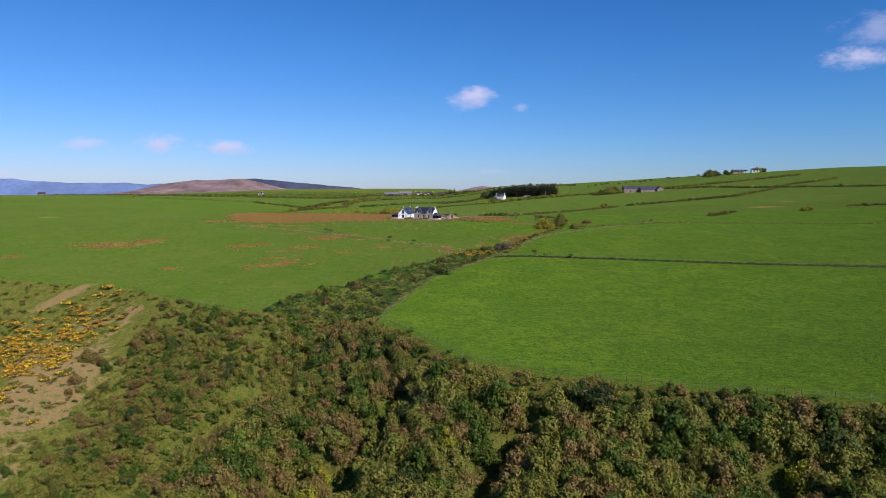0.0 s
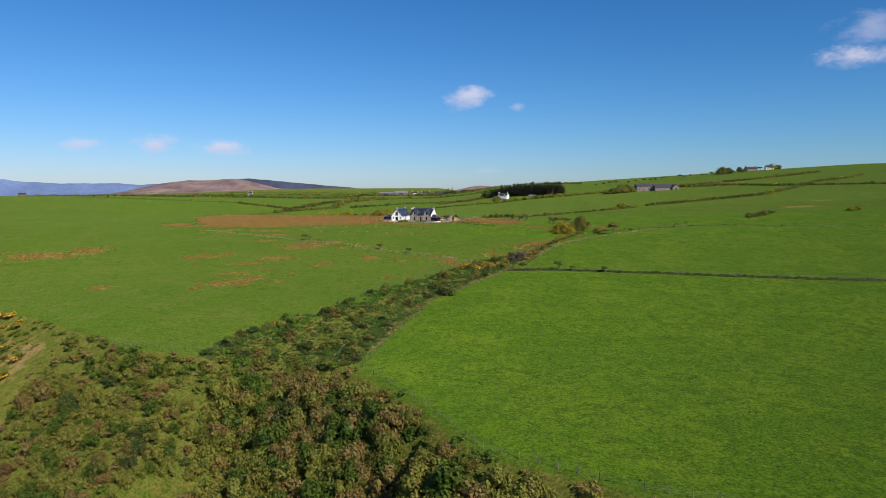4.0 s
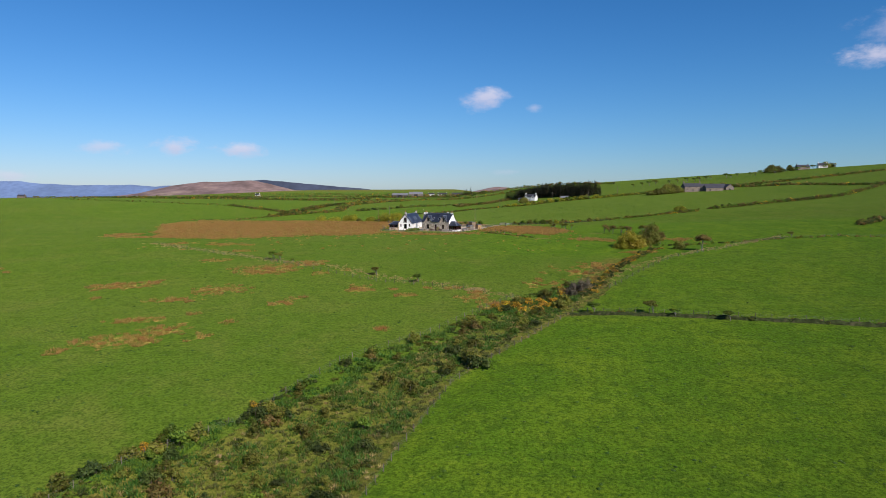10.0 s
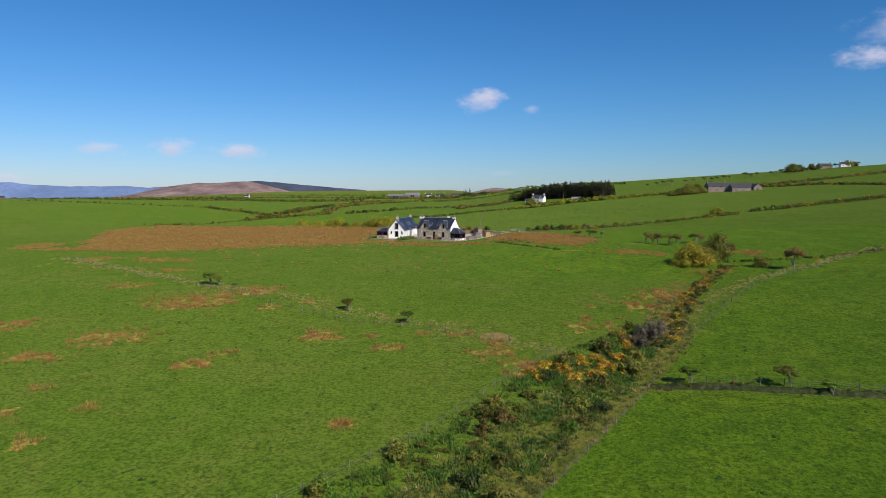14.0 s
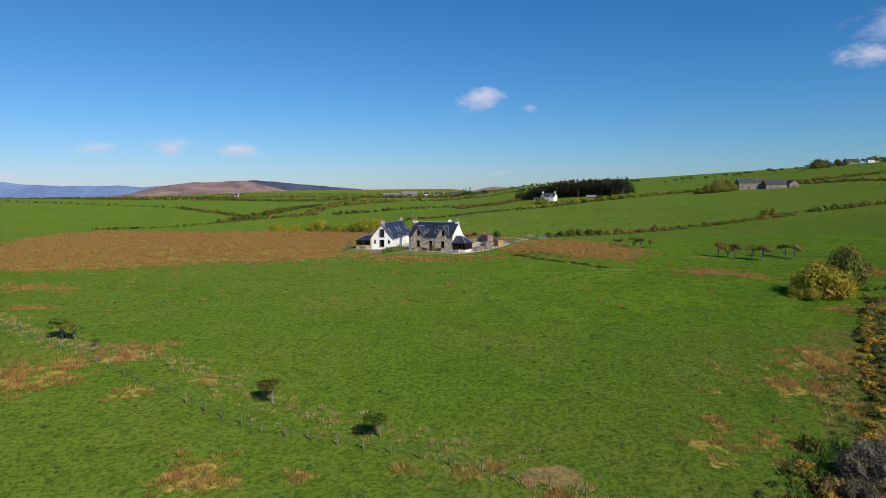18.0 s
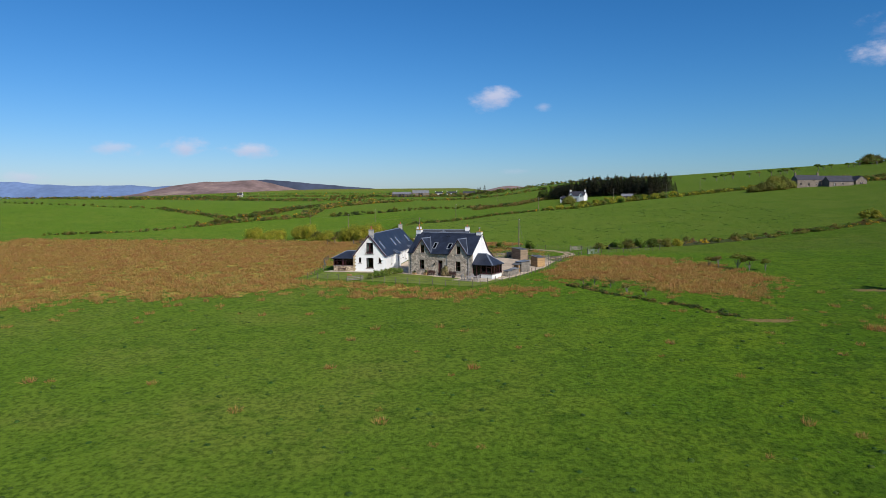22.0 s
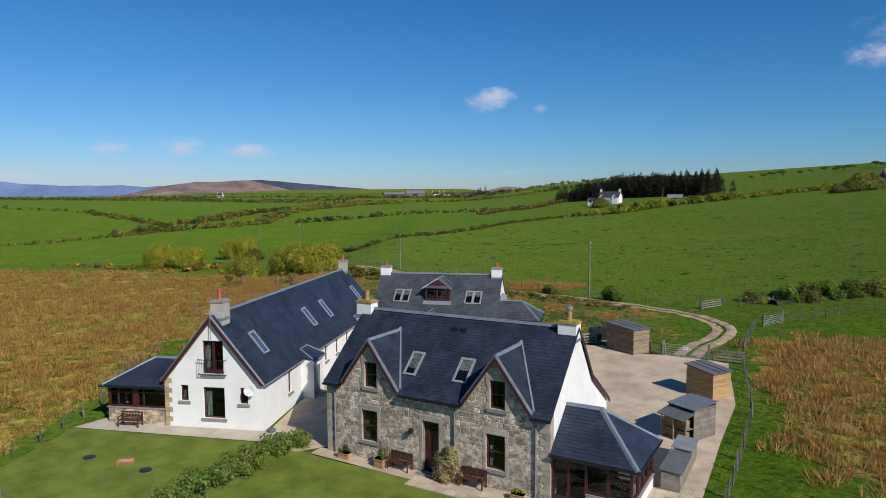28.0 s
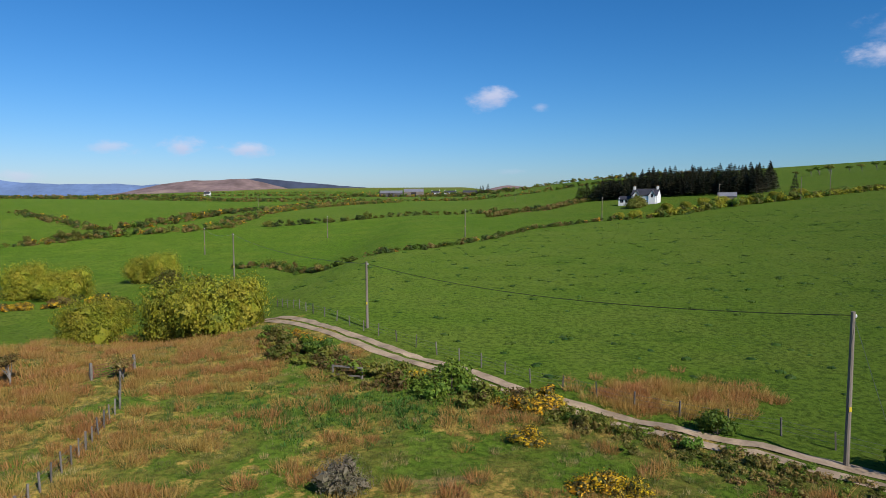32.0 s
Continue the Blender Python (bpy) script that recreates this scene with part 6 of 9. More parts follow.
def plant(name, kind, x, y, size=1.0, tall=1.0, turn=0.0, label="", category="tree", group="", sink=0.05):
    t = thing(name, x, y, float(lie(x, y)) - sink, turn, label, category, group)
    t.scale = (size, size, size * tall)
    part("trunk" if category == "tree" else "stem", kind[0], None, t)
    part("crown", kind[1], None, t)
    return t


def gathered(kinds, places):
    """Arrays of many crowns in one mesh; places: (x, y, z, size, tall, turn, kind)."""
    vs, fs, n = [], [], 0
    for x, y, z, s, tall, turn, k in places:
        v, f = kinds[k]
        c, q = math.cos(turn), math.sin(turn)
        w = np.stack([x + s * (v[:, 0] * c - v[:, 1] * q), y + s * (v[:, 0] * q + v[:, 1] * c), z + s * tall * v[:, 2]], 1)
        vs.append(w)
        fs.append(f + n)
        n += len(v)
    return np.concatenate(vs), np.concatenate(fs)


def stuff_of(name, kinds, places, mat, label, category):
    if not places:
        return None
    v, f = gathered(kinds, places)
    return tagged(new(name, sheet_mesh(name, v, f, mat)), label, category, kind="stuff")


def along(pts, step, rng, wide=0.0):
    """Places along a line, with jitter."""
    out = []
    for (ax, ay), (bx, by) in zip(pts, pts[1:]):
        n = max(1, int(math.hypot(bx - ax, by - ay) / step))
        for i in range(n):
            t = (i + rng.random()) / n
            out.append((ax + (bx - ax) * t + rng.uniform(-wide, wide), ay + (by - ay) * t + rng.uniform(-wide, wide)))
    return out


R = random.Random(21)
WOOD = {
    "olive": [tree_kind(100 + i, 2.8, 0.0, 4.4, 15, 1000, 0.15, LEAF_OLIVE) for i in range(3)],
    "brown": [tree_kind(110 + i, 2.8, 0.0, 4.2, 15, 1000, 0.14, LEAF_BROWN, PALEBARK) for i in range(3)],
    "green": [tree_kind(120 + i, 2.7, 0.0, 4.6, 15, 1000, 0.15, LEAF_GREEN) for i in range(2)],
    "fresh": [tree_kind(130, 2.7, 0.0, 4.6, 20, 1500, 0.15, LEAF_FRESH)],
    "dark": [tree_kind(140, 2.7, 0.0, 4.2, 15, 1000, 0.15, LEAF_DARK)],
}
LOOSE = [crown_arrays(np.random.default_rng(200 + i), 2.8, 2.6, 0.0, 4.2, 10, 640, 0.2)[:2] for i in range(4)]
LOW = [crown_arrays(np.random.default_rng(210 + i), 1.5, 1.4, 0.0, 1.7, 5, 130, 0.16)[:2] for i in range(4)]
FAR = [crown_arrays(np.random.default_rng(220 + i), 1.5, 1.4, 0.0, 1.7, 3, 62, 0.22)[:2] for i in range(4)]
LABEL = {"olive": "low wind-clipped scrub tree with olive spring leaves", "brown": "low scrub tree with brown budding twigs", "green": "low scrub tree in fresh green leaf", "fresh": "low scrub tree with bright yellow-green leaves", "dark": "dense dark green scrub tree"}

# the wooded bluff
spots = []
y = 74.0
while y < 216:
    x = -112.0
    while x < 135:
        px, py = x + R.uniform(-1.4, 1.4), y + R.uniform(-1.4, 1.4)
        x += 3.3
        d, side = line_distance(np.array(px), np.array(py), BRINK)
        d = float(-d * side)
        if d < 1.5 or py < 66 or abs(px) > 0.74 * py + 14:
            continue
        if px < -94 + R.uniform(-12, 12) and R.random() < 0.9:
            continue
        spots.append((px, py, d))
    y += 3.2
R.shuffle(spots)
loose = {"olive": [], "brown": [], "green": []}
for i, (px, py, d) in enumerate(spots):
    swell = float(blobs(np.array(px), np.array(py), 31, 6.0))
    kind = R.choices(["olive", "brown", "green", "fresh", "dark"], [4 + 3 * swell, 2.4 - 2.0 * swell, 2.8, 0.2, 2.2])[0]
    dip = min(float(line_distance(np.array(px), np.array(py), r)[0]) for r in RAVINES)
    if dip < 2.4 and d > 8:
        continue
    size = R.uniform(0.75, 1.35) * (0.5 if d < 5 else 1.0) * (0.62 if px < -50 else 1.0) * (0.7 if dip < 3 else 1.1)
    if i < 280:
        plant("scrub_tree", R.choice(WOOD[kind]), px, py, size, R.uniform(0.9, 1.4), R.uniform(0, 360), LABEL[kind], "tree", "scrub on the bluff")
    else:
        kind = kind if kind in loose else "olive"
        loose[kind].append((px, py, float(land(px, py)) - 0.1, size * 1.02, R.uniform(0.9, 1.4), R.uniform(0, 6.3), R.randrange(4)))
for kind, mat in (("olive", LEAF_OLIVE), ("brown", LEAF_BROWN), ("green", LEAF_GREEN)):
    stuff_of("scrub_woodland", LOOSE, loose[kind], mat, f"dense low scrub woodland covering the bluff, {kind} foliage", "woodland")
# undergrowth on the bluff and its western slope
under = {"olive": [], "brown": [], "green": [], "gorse": []}
rs = np.random.default_rng(77)
ux, uy = rs.uniform(-200, 130, 12000), rs.uniform(70, 275, 12000)
ud, uside = line_distance(ux, uy, BRINK)
ud = -ud * uside
ugorse = 1.6 * np.exp(-(((ux + 143) / 19) ** 2 + ((uy - 226) / 11) ** 2)) + 1.5 * np.exp(-(((ux + 126) / 9) ** 2 + ((uy - 203) / 16) ** 2)) + 1.3 * np.exp(-(((ux + 124) / 5) ** 2 + ((uy - 243) / 6) ** 2)) + 0.8 * np.exp(-(((ux + 112) / 3) ** 2 + ((uy - 172) / 4) ** 2))
upatch = blobs(ux, uy, 9, 3.3)
ugorse = ugorse * smooth(-0.4, 0.15, upatch) * 0.9
bare = np.exp(-(((ux + 145) / 14) ** 2 + ((uy - 247) / 4.5) ** 2)) + 0.75 * smooth(-92, -112, ux) * smooth(205, 150, uy) + 0.8 * np.exp(-(((ux + 106) / 7) ** 2 + ((uy - 212) / 16) ** 2))
udraw = rs.random(12000)
uz = lie(ux, uy) - 0.1
for i in np.nonzero((ud > 0.3) & (ud < 110) & (np.abs(ux) < 0.74 * uy + 14))[0]:
    px, py = float(ux[i]), float(uy[i])
    row = (px, py, float(uz[i]), R.uniform(0.4, 1.1) * (1.4 if px > -96 else 1.0), R.uniform(0.6, 1.0), R.uniform(0, 6.3), R.randrange(4))
    if px < -96 and udraw[i] < ugorse[i]:
        under["gorse"].append((px, py, float(uz[i]), R.uniform(1.1, 2.2), R.uniform(0.5, 0.8), row[5], row[6]))
    elif px < -96 and udraw[i] < bare[i] + 0.2:
        continue
    elif px > -60 and ud[i] > 7 and udraw[i] < 0.72:
        continue
    else:
        under[R.choice(["olive", "brown", "green"])].append(row)
for kind, mat in (("olive", LEAF_OLIVE), ("brown", LEAF_BROWN), ("green", LEAF_GREEN)):
    stuff_of("undergrowth", LOW, under[kind], mat, f"low bramble and bracken undergrowth, {kind} tones", "undergrowth")

# shrubs in the gully
SHRUB = {
    "olive": [tree_kind(300 + i, 1.65, 0.0, 2.3, 9, 420, 0.14, LEAF_OLIVE, trunk=0.06) for i in range(3)],
    "brown": [tree_kind(310 + i, 1.65, 0.0, 2.1, 9, 420, 0.13, LEAF_BROWN, PALEBARK, trunk=0.06) for i in range(2)],
    "green": [tree_kind(320 + i, 1.65, 0.0, 2.2, 9, 420, 0.14, LEAF_GREEN, trunk=0.06) for i in range(2)],
    "dark": [tree_kind(330, 1.65, 0.0, 2.2, 9, 420, 0.14, LEAF_DARK, trunk=0.06)],
    "gorse": [tree_kind(340 + i, 1.43, 0.0, 1.6, 12, 1500, 0.055, GORSE, trunk=0.05) for i in range(2)],
    "fresh": [tree_kind(350, 1.65, 0.0, 2.3, 9, 420, 0.14, LEAF_FRESH, trunk=0.06)],
}
SHRUB_LABEL = {"olive": "rounded olive-green shrub on rough grass", "brown": "twiggy brown shrub just coming into bud", "green": "leafy green bush on rough grass", "dark": "dense dark green thorn bush", "gorse": "gorse bush with yellow flowers", "fresh": "bush with fresh yellow-green leaves"}


def shrub(kind, x, y, size=1.0, tall=1.0, group=""):
    return plant("gorse_bush" if kind == "gorse" else "shrub", R.choice(SHRUB[kind]), x, y, size, tall, R.uniform(0, 360), SHRUB_LABEL[kind], "bush", group, 0.08)


BAND = [(-62, 207), (-51, 226), (-37, 242), (-25, 263), (-9, 281), (2, 298), (9, 308), (30, 330), (36, 326), (23, 301), (20, 296), (10, 282), (0, 268), (-6, 258), (-13, 233), (-18, 213), (-20, 198)]
small = {"olive": [], "dark": [], "green": []}
bx, by = rs.uniform(-56, 36, 4200), rs.uniform(196, 332, 4200)
bdepth, bz = inside(bx, by, BAND), lie(bx, by)
for placed in range(4200):
    qx, qy, depth = float(bx[placed]), float(by[placed]), float(bdepth[placed])
    if depth < 0.9:
        continue
    open_ground = blobs(np.array(qx), np.array(qy), 11, 2.7) > 0.12 and depth > 2.6 and qy > 222
    if open_ground and R.random() < 0.85:
        continue
    if placed < 900:
        k = R.choices(["olive", "brown", "green", "dark", "gorse"], [6, 1.2, 2.0, 2.5, 0.25 if qy < 288 else 3])[0]
        shrub(k, qx, qy, R.uniform(0.7, 1.45) * min(1, 0.6 + depth / 6), R.uniform(0.8, 1.15), "shrubs in the gully")
    else:
        small[R.choice(list(small))].append((qx, qy, float(bz[placed]) - 0.1, R.uniform(0.3, 0.75), R.uniform(0.6, 1.0), R.uniform(0, 6.3), R.randrange(4)))
for kind, mat in (("olive", LEAF_OLIVE), ("dark", LEAF_DARK), ("green", LEAF_GREEN)):
    stuff_of("brambles", LOW, small[kind], mat, f"low brambles and rank growth, {kind} tones", "undergrowth")
for gx, gy, s in ((11, 303, 1.3), (14, 306, 1.5), (18, 305, 1.4), (7, 299, 1.0), (21, 309, 1.2), (30, 321, 0.9), (34, 327, 1.0), (44, 345, 0.8), (48, 350, 0.9), (52, 357, 0.8), (24, 313, 1.0), (12, 300, 1.2), (16, 302, 1.4), (20, 304, 1.3), (9, 305, 1.0), (13, 309, 0.9), (17, 309, 1.0), (38, 332, 0.9), (41, 338, 1.0), (46, 347, 0.9), (50, 353, 0.9), (55, 361, 0.8), (58, 366, 0.8), (36, 329.5, 0.8), (43.5, 342, 0.9), (53, 358.5, 0.8)):
    shrub("gorse", gx, gy, s, 0.9, "gorse in the gully")
shrub("dark", 0.5, 264, 1.7, 1.15, "shrubs in the gully")
shrub("olive", -1.5, 266, 1.5, 1.1, "shrubs in the gully")

# larger trees
BIG_FRESH = [tree_kind(400 + i, 5.2, 0.0, 6.4, 40, 15000, 0.11, LEAF_FRESH, trunk=0.2) for i in range(2)]
BIG_OLIVE = [tree_kind(410 + i, 4.4, 0.1, 6.0, 28, 3800, 0.18, LEAF_OLIVE, trunk=0.2) for i in range(2)]
BIG_GOLD = tree_kind(405, 4.8, 0.0, 6.2, 30, 4800, 0.16, LEAF_GOLD, trunk=0.2)
BIG_BARE = [tree_kind(420 + i, 3.6, 1.6, 7.0, 22, 2600, 0.1, LEAF_BROWN, PALEBARK, trunk=0.2, flat=0.4) for i in range(2)]
THORN = [tree_kind(430 + i, 1.7, 1.0, 2.9, 9, 900, 0.12, LEAF_GREEN if i else LEAF_OLIVE, PALEBARK, lean=0.35, trunk=0.1, flat=0.2) for i in range(3)]
TWIGGY = [tree_kind(440 + i, 1.6, 0.7, 2.8, 9, 520, 0.08, LEAF_OLIVE if i else LEAF_BROWN, PALEBARK, lean=0.15, trunk=0.09, flat=0.4) for i in range(2)]
GREY_BUSH = tree_kind(460, 2.2, 0.0, 3.2, 16, 2600, 0.07, leafy("grey_twigs", [(0.12, 0.095, 0.06), (0.2, 0.165, 0.11), (0.09, 0.085, 0.04)]), PALEBARK, trunk=0.1)
for x, y, s in ((28.8, 319.6, 1.3), (31.5, 322.5, 1.1), (26.5, 316, 0.9)):
    plant("willow_bush", GREY_BUSH, x, y, s, 1.0, 90 * s, "dense grey leafless bush beside the ditch", "bush", "bushes beside the ditch", 0.1)
plant("willow_bush", GREY_BUSH, -19.8, 508, 0.75, 1.0, 30, "twiggy brown bush in the rough grass", "bush", "", 0.1)
ROUND = [tree_kind(450 + i, 2.6, 0.1, 4.2, 16, 1200, 0.17, (LEAF_FRESH, LEAF_GREEN, LEAF_OLIVE)[i], trunk=0.13) for i in range(3)]
for x, y, s, tall, k in ((-41.5, 551, 1.2, 1.3, 0), (-48, 555, 1.22, 1.38, 1), (-56, 549, 0.9, 1.2, 1), (-96.5, 598, 1.15, 1.2, 1), (-87.5, 595, 1.1, 1.25, 0), (-81.5, 614, 0.9, 1.5, 0), (-76.5, 612, 0.85, 1.55, 1), (-64, 566, 0.85, 1.15, 0)):
    plant("hawthorn_tree", BIG_FRESH[k], x, y, s, tall, 40 * s, "broad hawthorn with yellow-green spring leaves beside the rushes", "tree")
for x, y, s in ((-72, 604, 0.8), (-62, 596, 0.7), (-68, 578, 0.6)):
    plant("thorn_tree", BIG_OLIVE[0], x, y, s, 0.95, 70 * s, "olive-leaved thorn tree in the hollow", "tree")
plant("thorn_tree", BIG_GOLD, 59.5, 381, 1.25, 1.15, 20, "large tree in yellow-olive spring leaf by the stream", "tree")
plant("thorn_tree", BIG_OLIVE[0], 69, 392, 1.2, 1.25, 120, "olive-leaved tree by the stream", "tree")
plant("thorn_tree", BIG_FRESH[0], 55, 379, 0.6, 0.9, 120, "low yellow-green tree by the stream", "tree")
plant("bare_tree", BIG_BARE[0], 81, 371.5, 0.95, 1.0, 10, "leafless grey tree by the field corner", "tree")
plant("bare_tree", BIG_BARE[1], 73, 392, 0.8, 0.9, 90, "leafless grey tree by the stream", "tree")
for i, (x, y) in enumerate(((-26.6, 333.4), (-14, 326), (-62.3, 354.8), (-60.2, 354.2), (-55.2, 350.7), (29, 298), (41.8, 295), (57, 289), (46, 292), (130, 408), (124, 405))):
    plant("thorn_bush", THORN[i % 3], x, y, (1.0, 0.95, 1.15, 1.0, 0.5, 1.0, 1.15, 0.9, 0.8, 1.0, 0.9)[i], 0.95, 180 + R.uniform(-30, 30), "small wind-bent thorn bush on the field edge", "bush", "thorns on the field edges", 0.08)
for x, y, s in ((46.8, 458.8, 1.35), (48.3, 456.6, 1.2), (43.9, 461, 1.0), (42.4, 462.5, 0.9), (51, 455.7, 1.0), (17.5, 429.3, 0.7), (12.2, 438.5, 0.55), (16.1, 435, 0.6), (20, 427.5, 0.5), (60.8, 431.5, 1.6), (62.6, 430, 1.3), (64, 428.7, 1.5), (66.6, 425.3, 1.5), (68.4, 423.3, 1.6), (76.6, 428.8, 1.5), (76.4, 424.3, 1.6), (72, 431, 1.2), (14, 438, 0.7), (-48.3, 524.6, 1.0), (-50.4, 523, 0.8), (-40.3, 526, 0.8)):
    plant("hawthorn_bush", R.choice(TWIGGY), x, y, s, 1.0, R.uniform(0, 360), "sparse twiggy hawthorn bush on the boggy ground", "bush", "hawthorns on boggy ground", 0.05)
for x, y, s, k in ((-14.5, 523.4, 0.75, 1), (1.9, 516.0, 0.5, 1), (10.0, 509.6, 0.72, 1), (75, 376.6, 0.9, 2), (34, 508, 0.75, 1), (37, 509, 0.8, 2), (41, 510.5, 0.85, 1), (45, 512, 0.8, 1), (49, 514, 0.8, 2), (53, 516, 0.7, 0)):
    plant("hawthorn_bush", ROUND[k], x, y, s, 1.0, R.uniform(0, 360), "rounded hawthorn bush on the field boundary", "bush", "hawthorns on the field boundary", 0.05)


# ---- hedgerows ----
def hedgerow(pts, step, size, kinds, label, wide=0.8, singles=0):
    """A boundary hedge: some single bushes and the joined rest."""
    mats = {"olive": LEAF_OLIVE, "brown": LEAF_BROWN, "green": LEAF_GREEN, "gorse": GORSE, "dark": LEAF_DARK, "fresh": LEAF_FRESH}
    rest = {}
    for x, y in along(pts, step, R, wide):
        k = R.choices([q[0] for q in kinds], [q[1] for q in kinds])[0]
        s = size * R.uniform(0.55, 1.2)
        if singles > 0 and R.random() < 0.5:
            singles -= 1
            shrub(k, x, y, s, R.uniform(0.8, 1.1), "bushes of the hedgerows")
        else:
            rest.setdefault(k, []).append((x, y, float(lie(x, y)) - 0.1, s, R.uniform(0.8, 1.15), R.uniform(0, 6.3), R.randrange(4)))
    for k, places in rest.items():
        stuff_of("hedgerow", FAR if min(p[1] for p in pts) > 560 else LOW, places, mats[k], label, "hedge")


def field_dyke(pts, label):
    """A low tumbled bank of earth and stone along a boundary."""
    t = thing("field_dyke", 0, 0, 0, 0, label, "field bank", kind="structure")
    t.matrix_basis = Matrix.Identity(4)
    b, prev = Build(), None
    for (ax, ay), (bx_, by_) in zip(pts, pts[1:]):
        n = int(math.hypot(bx_ - ax, by_ - ay) / 1.1)
        nx, ny = -(by_ - ay), bx_ - ax
        ln = math.hypot(nx, ny)
        for i in range(n):
            f = i / n
            x, y = ax + (bx_ - ax) * f, ay + (by_ - ay) * f
            z, hgt = float(lie(x, y)), R.uniform(0.3, 0.85)
            row = []
            for o, q in ((-1.1, -0.15), (-0.5, hgt * 0.75), (0.0, hgt), (0.45, hgt * 0.8), (1.0, -0.15)):
                o += R.uniform(-0.15, 0.15)
                row.append(len(b.v))
                b.v.append((x + nx / ln * o, y + ny / ln * o, z + q))
            if prev:
                b.f += [(prev[k], row[k], row[k + 1], prev[k + 1]) for k in range(4)]
            prev = row
    part("bank", b, plain("earth_bank", (0.035, 0.045, 0.015), 0.95, 0.5, 1.2, 7, 0.7, 0.06, stain=(0.075, 0.07, 0.035), spec=0.05), t)


field_dyke([(23, 297.6), (38, 294.4), (60, 290.4), (125, 277.4), (220, 266)], "low tumbled earth and stone bank with scrub")
field_dyke([(31, 506.6), (64, 521.5), (88, 531)], "low grassy bank under the field hedge")
MIXED = [("olive", 3), ("brown", 3), ("green", 3), ("dark", 2), ("gorse", 0.7)]
YELLOW = [("olive", 3), ("brown", 3), ("green", 1.5), ("dark", 2.5), ("gorse", 0.9)]
hedgerow([(-70, 632), (-60, 632), (-52, 622), (-42, 610), (-31, 612), (-19, 624), (-8, 642), (7, 676), (30, 696), (51, 699)], 0.9, 1.0, MIXED, "straggling field hedge of thorn and gorse", 1.0, 26)
hedgerow([(51, 699), (86, 720), (107, 726), (169, 767), (240, 812)], 1.1, 1.9, [("fresh", 3.5), ("green", 2.5), ("olive", 2)], "leafy hedge of young trees", 2.2, 26)
hedgerow([(-215, 640), (-190, 652), (-176, 660), (-171, 667), (-166, 677), (-158, 686), (-150, 699)], 1.1, 1.0, YELLOW, "gappy line of gorse and thorn between fields", 1.6, 12)
hedgerow([(-158, 690), (-150, 702), (-139, 715), (-118, 728), (-110, 738), (-112, 780), (-108, 850), (-94, 934), (-67, 1000)], 0.55, 1.6, YELLOW, "broad bank of gorse and thorn between fields", 4.5, 24)
hedgerow([(-150, 728), (-140, 750), (-134, 790), (-122, 820), (-114, 880), (-97, 934)], 0.6, 1.7, YELLOW, "broad bank of gorse and thorn between fields", 6.0)
hedgerow([(-190, 606), (-150, 596), (-126, 591), (-110, 594), (-100, 592)], 0.5, 1.15, [("gorse", 5), ("brown", 2), ("olive", 1)], "low gorse hedge at the edge of the rushes", 1.4, 10)
hedgerow([(30, 315), (40, 334), (50, 352), (60, 368), (68, 380)], 0.45, 0.72, [("gorse", 1.6), ("brown", 2), ("dark", 3), ("olive", 2)], "gorse and scrub along the ditch fence", 1.5, 14)
hedgerow([(-223, 783), (-199, 762), (-169, 738), (-156, 727)], 0.9, 1.5, YELLOW, "gorse bank between fields", 3.0)
hedgerow([(-94, 739), (-82, 745), (-67, 756), (-47, 776), (-29, 781), (0, 790), (40, 812)], 2.0, 1.6, [("dark", 3), ("olive", 3)], "gappy line of dark thorn trees", 0.8, 14)
hedgerow([(30, 508), (64, 523), (88, 532), (113, 545), (135, 557), (150, 566)], 1.0, 1.15, YELLOW, "field hedge of thorn and flowering gorse", 1.3, 30)
hedgerow([(62, 384), (80, 388), (96, 392), (111, 399), (127, 406), (150, 412), (180, 406), (212, 402), (267, 401)], 1.5, 0.65, YELLOW, "low gappy hedge beside the ditch", 1.5, 16)
hedgerow([(24, 298), (59, 290.5), (125, 277.5), (300, 262)], 0.9, 0.55, [("dark", 4), ("olive", 2), ("brown", 2)], "low scrubby growth along the field dyke", 0.8, 10)
hedgerow([(9.5, 439), (15, 429), (19, 424), (23, 419.6), (28, 412)], 0.35, 0.42, [("dark", 4), ("brown", 3), ("olive", 2)], "low dark brambles along the ditch", 0.7, 10)
hedgerow([(-33, 540), (-29, 534), (-24, 529), (-19, 525.5), (-13, 522.5), (-8.5, 521.5)], 0.32, 0.85, [("brown", 4), ("olive", 4), ("green", 2), ("gorse", 0.4)], "tangled thicket beside the farm track", 1.7, 20)
hedgerow([(-7, 518.5), (-1, 513), (5, 508), (10.5, 503)], 0.22, 0.5, [("brown", 5), ("olive", 4), ("green", 2)], "low bramble tangle beside the farm track", 1.7, 12)
hedgerow([(-92, 586), (-84, 586), (-76, 590)], 0.7, 1.1, [("gorse", 5), ("brown", 2), ("olive", 1)], "gorse beneath the hawthorns", 1.5, 10)
hedgerow([(160, 575), (186, 588), (213, 604), (249, 623), (286, 646), (342, 704), (385, 753), (417, 791), (508, 852)], 0.8, 1.7, MIXED, "long field hedge climbing the hill", 1.0)
hedgerow([(250, 838), (284, 800), (327, 802), (357, 763), (403, 740), (472, 711), (560, 690)], 1.0, 1.9, MIXED, "field hedge along the hill", 1.2)
hedgerow([(184, 454), (196, 464), (206, 476), (214, 484)], 0.9, 1.5, [("dark", 3), ("olive", 3), ("brown", 1)], "short dark thorn hedge in the upper field", 1.6, 8)
